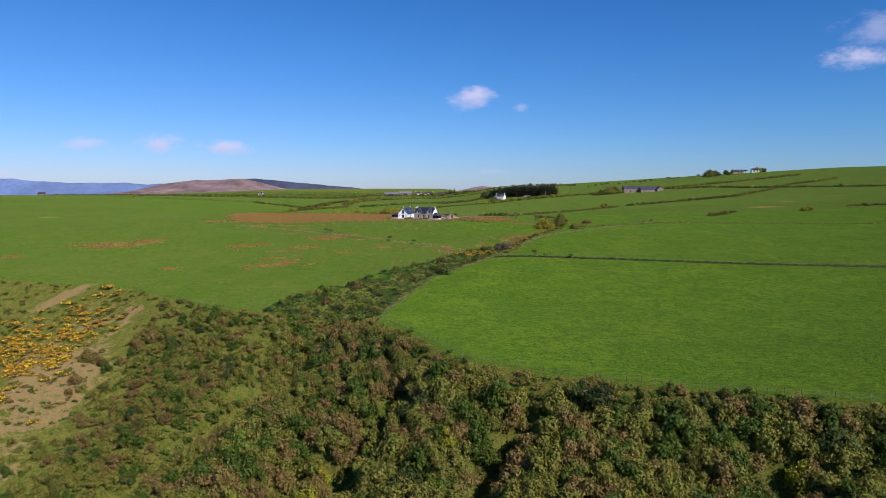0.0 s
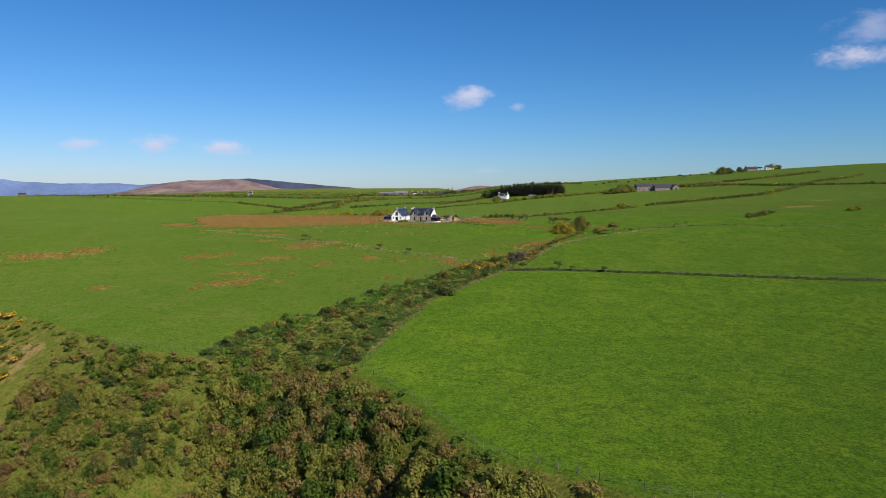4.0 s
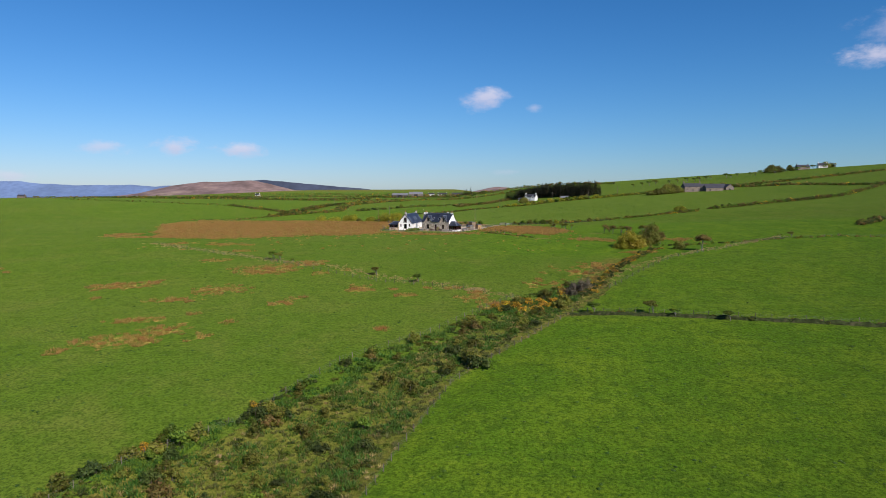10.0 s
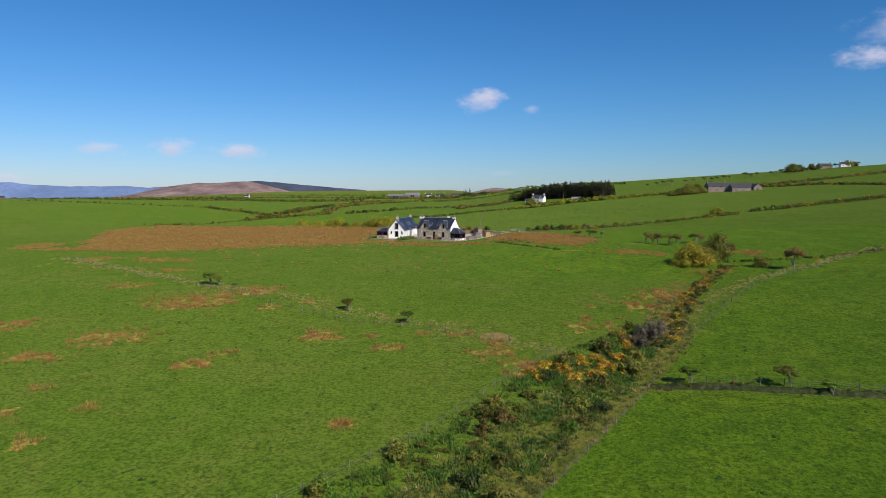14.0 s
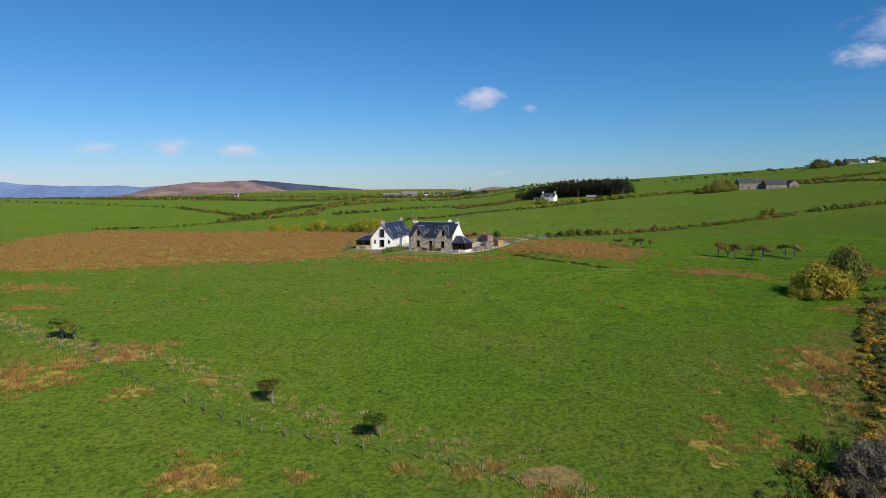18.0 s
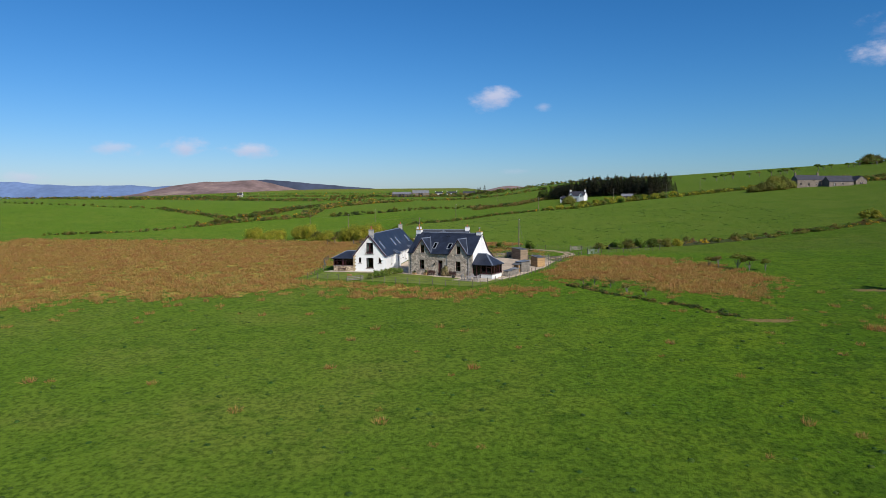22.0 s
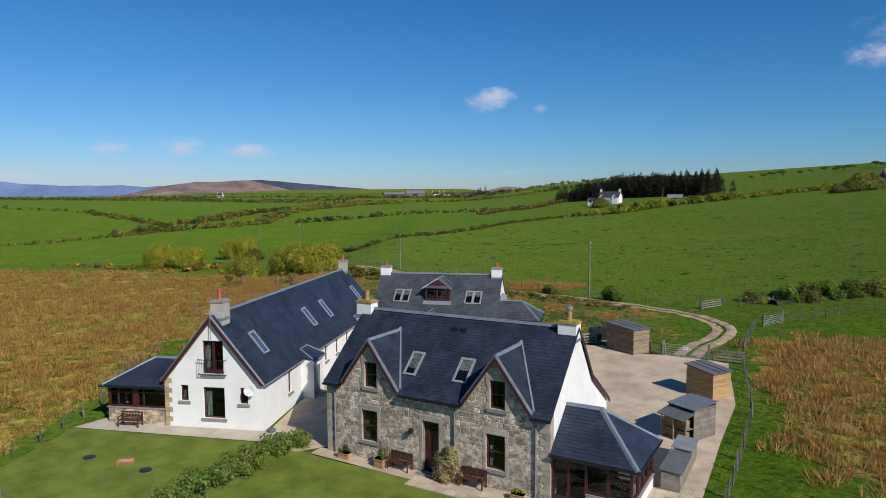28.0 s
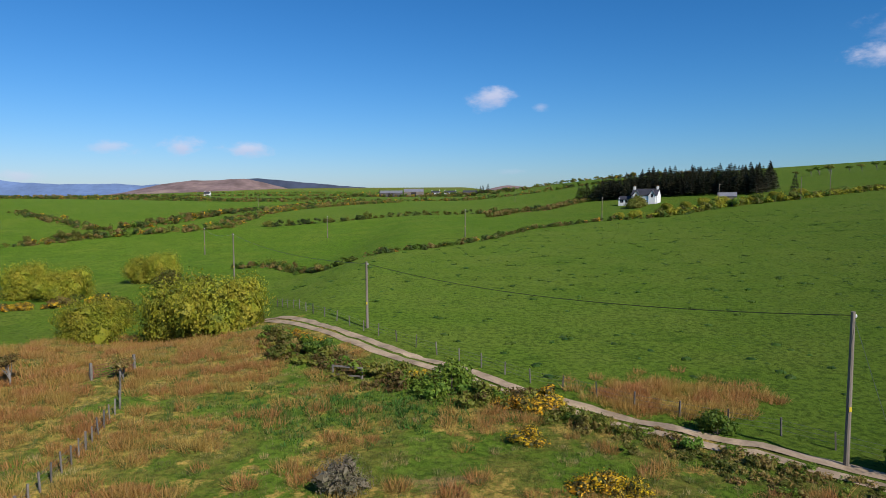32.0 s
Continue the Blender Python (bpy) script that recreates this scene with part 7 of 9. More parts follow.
hedgerow([(318, 520), (349, 524), (400, 540)], 1.5, 1.6, MIXED, "field hedge at the far end of the upper field", 1.2)
hedgerow([(264, 484), (274, 489)], 1.2, 1.9, [("fresh", 3), ("gorse", 2)], "yellow-green bushes in the upper field", 1.6, 6)
hedgerow([(139, 570), (145, 572)], 1.3, 1.7, [("fresh", 1)], "bright yellow-green bushes of the hedge", 1.0, 4)
hedgerow([(-3, 750), (9, 776), (26, 786), (47, 825), (62, 823)], 0.9, 1.7, [("olive", 3), ("brown", 3), ("dark", 1)], "dense brown hedge below the plantation", 2.2)
hedgerow([(240, 812), (330, 850), (520, 960)], 1.5, 2.0, MIXED, "hedge along the hill crest", 1.2)
hedgerow([(-611, 1299), (-496, 1256), (-411, 1270), (-225, 1049), (-158, 1113), (-138, 1201)], 2.0, 2.0, YELLOW, "distant gorse hedge", 1.5)
hedgerow([(-700, 1150), (-420, 1060), (-200, 1010), (0, 1050), (120, 980)], 2.2, 2.2, MIXED, "distant field hedge", 1.5)
hedgerow([(-900, 1500), (-400, 1380), (-100, 1300), (100, 1180), (200, 1000)], 2.8, 2.6, MIXED, "distant field hedge", 2.0)
hedgerow([(-420, 820), (-300, 800), (-223, 783)], 4, 1.3, MIXED, "thin field hedge", 1.0)
hedgerow([(-150, 1262), (-60, 1252), (0, 1240)], 2.0, 2.6, MIXED, "trees and bushes round the distant farm", 4.0)
hedgerow([(-90, 1560), (20, 1570), (60, 1480)], 2.0, 3.2, MIXED, "trees and bushes round the distant farm", 6.0)
hedgerow([(-600, 1900), (-300, 1800), (0, 1700), (200, 1500)], 5, 3.0, MIXED, "distant field hedge", 3.0)
for gx, gy, s in ((-7.9, 520.6, 1.25), (-9.4, 520.3, 1.3), (-10.8, 520.6, 0.9), (-10, 514.4, 1.05), (-7.0, 508.6, 1.3), (-5.6, 507.9, 1.0), (-28.5, 538, 1.0), (-27, 537, 0.9), (-30, 539.5, 0.9), (-6.5, 504, 0.6), (-4.5, 499.5, 0.9)):
    shrub("gorse", gx, gy, s, 0.85, "gorse beside the track")


# ---- rushes and tussocks ----
def tufts(places, seed, blades=34, high=0.6, spread=0.4, thin=0.035, low=0.3, body=0.0):
    """Blade faces of many rounded tufts; places: rows of x, y, z, size; low: the least rise of a blade in radians; body: how much of a tuft a matted hummock fills."""
    rs = np.random.default_rng(seed)
    places = np.asarray(places, float)
    p = np.repeat(places, blades, axis=0)
    n = len(p)
    a = rs.random(n) * 2 * math.pi
    r = np.sqrt(rs.random(n)) * spread * p[:, 3]
    up = low + (1.5 - low) * rs.random(n) ** 0.8
    h = high * p[:, 3] * (0.65 + 0.45 * rs.random(n))
    base = np.stack([p[:, 0] + r * np.cos(a), p[:, 1] + r * np.sin(a), p[:, 2] - 0.05], 1)
    b = a + rs.normal(size=n) * 0.7
    tip = base + np.stack([np.cos(b) * np.cos(up), np.sin(b) * np.cos(up), np.sin(up)], 1) * h[:, None]
    c = rs.random(n) * math.pi
    w = np.stack([np.cos(c), np.sin(c), np.zeros(n)], 1) * (thin * (0.6 + 0.8 * rs.random((n, 1))) * p[:, 3:4])
    v = np.stack([base - w, base + w, tip], 1).reshape(-1, 3)
    f = np.arange(n * 3).reshape(-1, 3)
    if body:
        k, m = 7, len(places)
        turn = 2 * math.pi * np.arange(k) / k + rs.random((m, 1)) * 6.3
        rings = []
        for reach, rise in ((1.25, -0.12), (0.95, 0.5), (0.45, 0.85)):
            rr = spread * body * reach * places[:, 3:4] * (0.75 + 0.5 * rs.random((m, k)))
            zz = places[:, 2:3] + high * body * rise * places[:, 3:4] * (0.75 + 0.5 * rs.random((m, k)))
            rings.append(np.stack([places[:, :1] + rr * np.cos(turn), places[:, 1:2] + rr * np.sin(turn), zz], -1))
        lump = np.concatenate(rings, 1).reshape(-1, 3)
        i = np.arange(k)
        j = (i + 1) % k
        tri = np.concatenate([np.stack(q, 1) for q in ((i, j, k + j), (i, k + j, k + i), (k + i, k + j, 2 * k + j), (k + i, 2 * k + j, 2 * k + i))] + [np.array([(2 * k, 2 * k + q, 2 * k + q + 1) for q in range(1, k - 1)])])
        f = np.concatenate([f, (tri[None] + 3 * k * np.arange(m)[:, None, None]).reshape(-1, 3) + len(v)])
        v = np.concatenate([v, lump])
    return v, f


def tuft_field(name, want, bounds, step, seed, mat, label, category, sizes=(0.7, 1.5), **shape):
    """Tufts wherever want(x, y) is above a random draw."""
    rs = np.random.default_rng(seed)
    x0, y0, x1, y1 = bounds
    n = int((x1 - x0) * (y1 - y0) / step ** 2)
    x, y = x0 + (x1 - x0) * rs.random(n), y0 + (y1 - y0) * rs.random(n)
    keep = want(x, y) * smooth(-0.3, -1.6, inside(x, y, GARDEN)) * smooth(1.2, 2.0, line_distance(x, y, TRACK_LINE)[0]) > rs.random(n)
    x, y = x[keep], y[keep]
    s = sizes[0] + (sizes[1] - sizes[0]) * rs.random(len(x)) ** 1.5
    z = lie(x, y)
    v, f = tufts(np.stack([x, y, z, s], 1), seed + 1, **shape)
    return tagged(new(name, sheet_mesh(name, v, f, mat)), label, category, kind="stuff")


def west_cover(x, y):
    return np.clip(smooth(-2.5, 1.5, ragged(x, y, RUSH_WEST)) * (0.85 + 0.5 * blobs(x, y, 23, 1.0)), 0, 1)


def east_cover(x, y):
    return np.clip(smooth(-2.5, 1.5, ragged(x, y, RUSH_EAST)) * (0.85 + 0.5 * blobs(x, y, 23, 1.0)), 0, 1)


def fringe(x, y):
    """Clumps scattered over the house field, thicker towards the rushes."""
    d = np.maximum(inside(x, y, RUSH_WEST), inside(x, y, RUSH_EAST))
    return np.where(d > 0.5, 0, 0.9 * np.exp(d / 3.8) * smooth(-0.2, 0.4, blobs(x, y, 5, 0.4)) + 0.007) * smooth(458, 440, y) * (1 - smooth(-2, 0, inside(x, y, FIELD_UPPER)))


TUFT = {"blades": 36, "high": 0.6, "spread": 0.55, "thin": 0.036, "low": 0.12}
FINE = {"blades": 120, "high": 0.6, "spread": 0.5, "thin": 0.014, "low": 0.2}
tuft_field("rushes", west_cover, (-175, 408, -12, 550), 0.95, 31, RUSH, "broad bed of dry tawny rushes", "rushes", **TUFT)
tuft_field("rushes", east_cover, (2, 416, 56, 490), 0.8, 33, RUSH, "bed of dry tawny rushes on boggy ground", "rushes", **TUFT)
tuft_field("rushes", fringe, (-120, 370, 50, 458), 1.0, 37, RUSH, "single dry rush clumps scattered on pasture", "rushes", (0.7, 1.5), blades=64, high=0.5, spread=0.4, thin=0.02, low=0.25)
tuft_field("rushes", rush_patches, (-260, 240, 100, 440), 0.95, 39, RUSH, "broken patches of dry rushes on pasture", "rushes", (0.8, 1.6), blades=56, high=0.55, spread=0.5, thin=0.022, low=0.25)
dry_edge = lambda x, y: np.exp(-(line_distance(x, y, [(-120, 395), (-61.5, 353.3), (-43, 345.4), (-33.7, 339.2), (-26.6, 332.7), (-18.7, 329.4), (-7.5, 323.2), (4, 316), (12, 311)])[0] / 2.0) ** 2) * (0.7 + 0.5 * blobs(x, y, 7, 2.2)) + np.exp(-(line_distance(x, y, [(30, 316), (48, 343), (66, 360), (92, 381), (130, 416)])[0] / 1.6) ** 2) * 0.7
tuft_field("bents", dry_edge, (-125, 305, 132, 420), 0.7, 41, BENT, "dry tan grass along the pasture fences", "dry grass", (0.5, 1.0), blades=22, thin=0.04)
band_in = lambda x, y: smooth(0.0, 2.0, inside(x, y, BAND))
tuft_field("nettles", lambda x, y: band_in(x, y) * smooth(-0.35, 0.2, blobs(x, y, 12, 6.1)), (-56, 196, 36, 332), 0.62, 57, NETTLE, "bright green nettles and docks in the gully", "nettles", (0.6, 1.3), blades=16, thin=0.1, spread=0.7, high=0.6)
def grazed(x, y):
    """Rank tufts left by the grazing stock: clumped, and none where other growth stands."""
    c = covers(x, y)
    return np.clip(smooth(0.05, 0.6, blobs(x, y, 7, 3.7)) * 0.5 + 0.06, 0, 1) * (c[:, 1] < 0.1) * (c[:, 2] < 0.15)


tuft_field("grass_tufts", grazed, (-95, 135, 95, 450), 1.7, 61, TUSSOCK, "dark rank grass tufts in the grazed pasture", "grass", (0.35, 0.8), blades=12, high=0.4, spread=0.6, thin=0.05, body=0.5)
tuft_field("grass_tufts", lambda x, y: smooth(0, 3, inside(x, y, NORTH_FIELD)) * smooth(0.1, 0.7, blobs(x, y, 8, 1.1)), (-48, 512, 130, 700), 1.9, 63, TUSSOCK, "dark rank grass tufts in the north field", "grass", (0.45, 1.1), blades=12, high=0.36, spread=0.7, thin=0.06, body=0.5)
BACK = [(-60, 560), (-34, 548), (-20, 531), (4, 511), (12, 500), (11, 484), (0, 490), (-24, 496), (-38, 494), (-46, 505), (-56, 530)]
back_in = lambda x, y: smooth(-2, 2, inside(x, y, BACK))
tuft_field("bents", lambda x, y: back_in(x, y) * (0.1 + 0.6 * blobs(x, y, 8, 3.1)), (-62, 482, 16, 562), 0.7, 43, BENT, "pale rank grass behind the cottage", "dry grass", (0.4, 0.8), thin=0.02, high=0.5)
tuft_field("rushes", lambda x, y: back_in(x, y) * (0.1 + 0.75 * blobs(x, y, 13, 5.2) + 0.5 * smooth(-24, -34, x)), (-62, 482, 16, 562), 0.85, 45, RUSH, "tawny rushes behind the cottage", "rushes", **FINE)
tuft_field("tussocks", lambda x, y: back_in(x, y) * 0.8, (-62, 482, 16, 562), 0.62, 47, SEDGE, "olive grass tussocks behind the cottage", "grass", (0.4, 0.9), blades=22, thin=0.022, high=0.42)
tuft_field("nettles", lambda x, y: np.exp(-(((x + 22) / 6.5) ** 2 + ((y - 519.5) / 3.6) ** 2)) * 1.6 + np.exp(-(((x - 0.5) / 6) ** 2 + ((y - 494.5) / 4) ** 2)), (-34, 488, 8, 530), 0.42, 49, NETTLE, "patch of dark green nettles", "nettles", (0.4, 0.8), blades=10, thin=0.09, spread=0.5, high=0.6)
tuft_field("rushes", lambda x, y: np.exp(-(((x - 0.7) / 4.4) ** 2 + ((y - 522.3) / 3.2) ** 2)) * 1.8, (-14, 518, 16, 532), 0.6, 51, RUSH, "mound of dry bracken on the field edge", "bracken", (0.9, 1.5), **FINE)
tuft_field("tussocks", lambda x, y: covers(x, y)[:, 1] * (1 - smooth(-1, 0, inside(x, y, FIELD_SOWN))), (-60, 200, 60, 345), 1.1, 53, SEDGE, "rank grass along the gully", "grass", (0.5, 1.1), thin=0.06)
tuft_field("bents", lambda x, y: covers(x, y)[:, 1] * (0.25 + 0.5 * blobs(x, y, 9, 8.0)), (-60, 200, 60, 345), 1.4, 55, BENT, "pale dead grass along the gully", "dry grass", (0.5, 1.1), thin=0.06)
stuff_of("gorse_bank", LOW, under["gorse"], GORSE, "bank of gorse in yellow flower on the bluff", "gorse")


# ---- garden, yard and track ----
def draped(name, poly, lift, mat, label, category, kind="structure", fine=1.2):
    """A thin surface that follows the ground inside an outline."""
    pts = []
    for (ax, ay), (bx, by) in zip(poly, list(poly[1:]) + [poly[0]]):
        n = max(1, int(math.hypot(bx - ax, by - ay) / fine))
        pts += [(ax + (bx - ax) * i / n, ay + (by - ay) * i / n) for i in range(n)]
    xs, ys = [p[0] for p in pts], [p[1] for p in pts]
    g = np.stack(np.meshgrid(np.arange(min(xs), max(xs), fine), np.arange(min(ys), max(ys), fine)), -1).reshape(-1, 2)
    g = g[inside(g[:, 0], g[:, 1], poly) > fine * 0.4]
    from mathutils.geometry import delaunay_2d_cdt
    verts = [Vector(p) for p in pts] + [Vector(p) for p in g]
    n = len(pts)
    vs, _, fs, *_ = delaunay_2d_cdt(verts, [(i, (i + 1) % n) for i in range(n)], [list(range(n))], 1, 1e-4)
    z = lie(np.array([v.x for v in vs]), np.array([v.y for v in vs])) + lift
    me = bpy.data.meshes.new(name)
    me.from_pydata([(v.x, v.y, float(q)) for v, q in zip(vs, z)], [], [tuple(f) for f in fs])
    me.materials.append(mat)
    me.update()
    if me.polygons and me.polygons[0].normal.z < 0:
        me.flip_normals()
    return tagged(new(name, me), label, category, kind=kind)


def s_at(u, v):
    """A place in the farmhouse's own frame."""
    c, s = math.cos(-0.49), math.sin(-0.49)
    return -19.65 + c * u - s * v, 455.17 + s * u + c * v


def w_at(u, v):
    c, s = math.cos(-0.13), math.sin(-0.13)
    return -31.43 + c * u - s * v, 458.95 + s * u + c * v


def c_at(u, v):
    c, s = math.cos(-0.2), math.sin(-0.2)
    return -20.95 + 1.035 * (c * u - s * v), 483.65 + 1.035 * (s * u + c * v)


S_TURN, W_TURN, C_TURN = math.degrees(-0.49), math.degrees(-0.13), math.degrees(-0.2)
lawn = draped("lawn", [(-38.3, 449.2), (-37.6, 459), (-30, 458.6), (-23.6, 457), (-20, 454), (-7.2, 447.6), (-1.5, 446.4), (0.8, 447.6), (-7.0, 436.2)], 0.04, LAWN, "mown garden lawn, slightly patchy", "lawn")
yard = draped("gravel_yard", [(-24.4, 456.6), (-23.6, 464), (-20.6, 484), (-4.6, 480.6), (2.4, 481), (4.6, 477.6), (7.4, 477.4), (11.0, 475.6), (12.2, 474.4), (8.4, 463.5), (4.6, 456.5), (0.6, 448.6), (-1.2, 447.2), (-2.6, 450), (-6, 454), (-19.9, 455.6), (-21.6, 454.8)], 0.055, GRAVEL, "pale pinkish gravel farmyard between the houses", "yard")
draped("gravel_strip", [s_at(-0.6, -0.1), s_at(-0.6, -1.0), s_at(6.6, -1.2), s_at(14.2, -1.2), s_at(14.2, 0.2), s_at(0, 0.2)], 0.07, GRAVEL, "gravel strip along the farmhouse front", "path")
draped("concrete_path", [w_at(-6.1, -1.2), w_at(-4.9, 0.9), w_at(-4.3, 0.25), w_at(0, 0.2), w_at(7.0, 0.2), w_at(8.0, 0.6), w_at(10.6, 7.4), w_at(9.9, 7.6), w_at(8.2, 1.6), w_at(8.2, -1.75)], 0.085, plain("pale_concrete", (0.5, 0.43, 0.33), 0.9, 0.15, 0.8, 20, 0.2, 0.006), "pale concrete path round the white house", "path")


def flagged(name, cells, label):
    """A paved area of single flags; cells: (u, v) corners of squares in the farmhouse frame, side 0.6."""
    base = thing(name, *s_at(0, 0), -0.1, S_TURN, label, "paving", kind="structure")
    me = Build().box(0.008, 0.008, -0.06, 0.592, 0.592, 0.0)
    me.box(0.02, 0.02, 0.0, 0.58, 0.58, 0.004)
    data = me.mesh("flagstone", FLAG)
    r = random.Random(9)
    for u, v in cells:
        x, y = s_at(u + 0.3, v + 0.3)
        o = part("flagstone", data, None, base)
        o.matrix_basis = pose(u, v, float(lie(x, y)) + 0.19 + r.uniform(-0.004, 0.004), r.uniform(-0.3, 0.3), r.uniform(-0.3, 0.3), 0)
    return base


flagged("patio", [(12.8 + 0.6 * i, -4.9 + 0.6 * j) for i in range(11) for j in range(8) if not (i > 8 and j < 1) and (12.8 + 0.6 * i) + 0.35 * (-4.9 + 0.6 * j) < 18.6 + 0.5], "square buff paving slabs of the patio")
flagged("garden_path", [(6.7 + 0.6 * i, -1.85 + 0.6 * j) for i in range(10) for j in range(2)], "buff slab path before the farmhouse door")
flagged("side_path", [(18.7 + 0.6 * i, -0.1 + 0.6 * j) for i in range(3) for j in range(9)], "buff slab path beside the sun room")

# low border kerb of the white house's lawn


def spline(pts, per=8):
    p = [Vector((*q, 0)) for q in pts]
    out = []
    for i in range(len(p) - 1):
        a, b, c, d = p[max(i - 1, 0)], p[i], p[i + 1], p[min(i + 2, len(p) - 1)]
        for k in range(per):
            t = k / per
            out.append(0.5 * (2 * b + (c - a) * t + (2 * a - 5 * b + 4 * c - d) * t * t + (3 * b - 3 * c + d - a) * t ** 3))
    return out + [p[-1]]


def make_track():
    base = thing("farm_track", 9.2, 476.6, 0.0, 0, "stony farm track with two wheel ruts and grassy middle", "track", kind="structure")
    base.matrix_basis = Matrix.Identity(4)
    line = spline(TRACK_LINE)
    r = random.Random(4)
    for c in (-0.72, 0.72):
        b = Build()
        for i, p in enumerate(line):
            way = (line[min(i + 1, len(line) - 1)] - line[max(i - 1, 0)]).normalized()
            side = Vector((way.y, -way.x, 0))
            w = 0.52 + r.uniform(-0.03, 0.03)
            for k in (-1, -0.4, 0.4, 1):
                q = p + side * (c + k * w)
                b.v.append((q.x, q.y, float(lie(q.x, q.y)) + (0.09 if abs(k) < 0.5 else 0.05)))
        for i in range(len(line) - 1):
            for k in range(3):
                n = i * 4 + k
                b.f.append((n, n + 1, n + 5, n + 4))
        part("wheel_rut", b, TRACK, base)
    return base


make_track()


# ---- fences, gates, poles ----
POST_MESH = Build().prism([(-0.045, -0.04), (0.04, -0.045), (0.045, 0.04), (-0.04, 0.045)], 2, -0.4, 1.15).mesh("post", plain("fence_post", (0.15, 0.13, 0.105), 0.9, 0.3, 2, 25, 0.4, 0.008, apart=0.3))
WIRE = plain("fence_wire", (0.2, 0.2, 0.2), 0.5, 0.1, 3, 20, 0, metal=0.7)


def fence(pts, step, label, wires=(0.35, 0.65, 0.95), high=1.0, name="wire_fence"):
    f = thing(name, pts[0][0], pts[0][1], 0, 0, label, "fence")
    f.matrix_basis = Matrix.Identity(4)
    r = random.Random(int(pts[0][0] * 7))
    places = []
    for (ax, ay), (bx, by) in zip(pts, pts[1:]):
        n = max(1, round(math.hypot(bx - ax, by - ay) / step))
        places += [(ax + (bx - ax) * i / n, ay + (by - ay) * i / n) for i in range(n)]
    places.append(pts[-1])
    tops = []
    for x, y in places:
        z = float(lie(x, y))
        o = part("post", POST_MESH, None, f)
        o.matrix_basis = pose(x, y, z, r.uniform(-4, 4), r.uniform(-4, 4), r.uniform(0, 90)) @ Matrix.Diagonal((1, 1, high * r.uniform(0.92, 1.06), 1))
        tops.append(Vector((x, y, z)))
    for h in wires:
        part("wire", Build().tube([t + Vector((0, 0, h * high)) for t in tops], 0.008, 4, caps=False), WIRE, f)
    return f


def rail_fence(pts, rails, label, step=1.8, high=1.1, mat=GREYWOOD, name="rail_fence"):
    """Posts with horizontal boards."""
    f = thing(name, pts[0][0], pts[0][1], 0, 0, label, "fence")
    f.matrix_basis = Matrix.Identity(4)
    post = Build().box(-0.07, -0.07, -0.3, 0.07, 0.07, high).mesh("post", mat)
    for (ax, ay), (bx, by) in zip(pts, pts[1:]):
        d = math.hypot(bx - ax, by - ay)
        n = max(1, round(d / step))
        a = math.degrees(math.atan2(by - ay, bx - ax))
        for i in range(n + 1):
            x, y = ax + (bx - ax) * i / n, ay + (by - ay) * i / n
            part("post", post, None, f).matrix_basis = pose(x, y, float(lie(x, y)), 0, 0, a)
        za, zb = float(lie(ax, ay)), float(lie(bx, by))
        tilt = math.degrees(math.atan2(zb - za, d))
        for k in range(rails):
            z = high * (0.2 + 0.75 * k / max(1, rails - 1))
            part("rail", Build().box(0, -0.11, -0.07, math.hypot(d, zb - za), -0.07, 0.07), mat, f).matrix_basis = pose(ax, ay, za + z, 0, -tilt, a)
    return f


def field_gate(x, y, turn, length, mat, label, bars=6, high=1.15, sign=False, name="field_gate"):
    g = thing(name, x, y, float(lie(x, y)), turn, label, "gate")
    for k in range(bars):
        z = 0.15 + (high - 0.15) * (k / (bars - 1)) ** 1.15
        part("bar", Build().tube([(0.04, 0, z), (length - 0.04, 0, z)], 0.022, 6), mat, g)
    for u in (0.03, length / 2, length - 0.03):
        part("stile", Build().tube([(u, 0, 0.12), (u, 0, high + 0.02)], 0.028, 6), mat, g)
    part("brace", Build().tube([(0.05, 0.02, 0.15), (length / 2, 0.02, high)], 0.018, 5), mat, g)
    for u in (-0.14, length + 0.14):
        part("gate_post", Build().box(u - 0.09, -0.09, -0.4, u + 0.09, 0.09, high + 0.3), GREYWOOD, g, "grey timber gate post")
    if sign:
        s = part("sign", Build().box(length / 2 - 0.2, -0.04, 0.75, length / 2 + 0.2, -0.028, 1.05), WHITE, g, "small white sign")
        part("writing", Build().box(length / 2 - 0.14, -0.046, 0.93, length / 2 + 0.14, -0.041, 0.96).box(length / 2 - 0.14, -0.046, 0.86, length / 2 + 0.1, -0.041, 0.885), BLACK, s)
    return g


fence([(-38.6, 448.8), (-30, 445.2), (-23, 442.2), (-16.4, 439.2), (-7.05, 435.6)], 2.4, "garden post and wire fence")
fence([(-7.05, 435.6), (-3, 441.5), (1.2, 447.3), (4.8, 454), (8.6, 461.2), (13.4, 474.2)], 2.1, "post and wire fence beside the yard")
fence([(-38.6, 448.8), (-38.2, 456), (-38.0, 462.8), (-40, 470), (-41, 480)], 2.2, "garden post and wire fence by the rushes")
fence([(-18.5, 196), (-5, 173.4), (4.6, 153), (24.6, 140), (49.6, 131), (120, 113)], 3.0, "field fence along the top of the bluff")
fence([(-18.5, 196), (-16.5, 212), (-11.5, 232), (-4.5, 256.5), (1.6, 266.5), (11.5, 280.5), (22, 296)], 3.0, "field fence along the gully")
fence([(-92, 222), (-75, 213), (-55, 209), (-49, 224), (-35, 240), (-25, 263), (-9, 281), (2, 298), (11, 311)], 3.2, "old pasture fence along the gully")
fence([(-120, 395), (-90, 371), (-57.6, 348.7), (-46.7, 341), (-33.4, 331.5), (-26, 327), (-10, 322), (4, 316)], 3.0, "leaning pasture fence among dry grass")
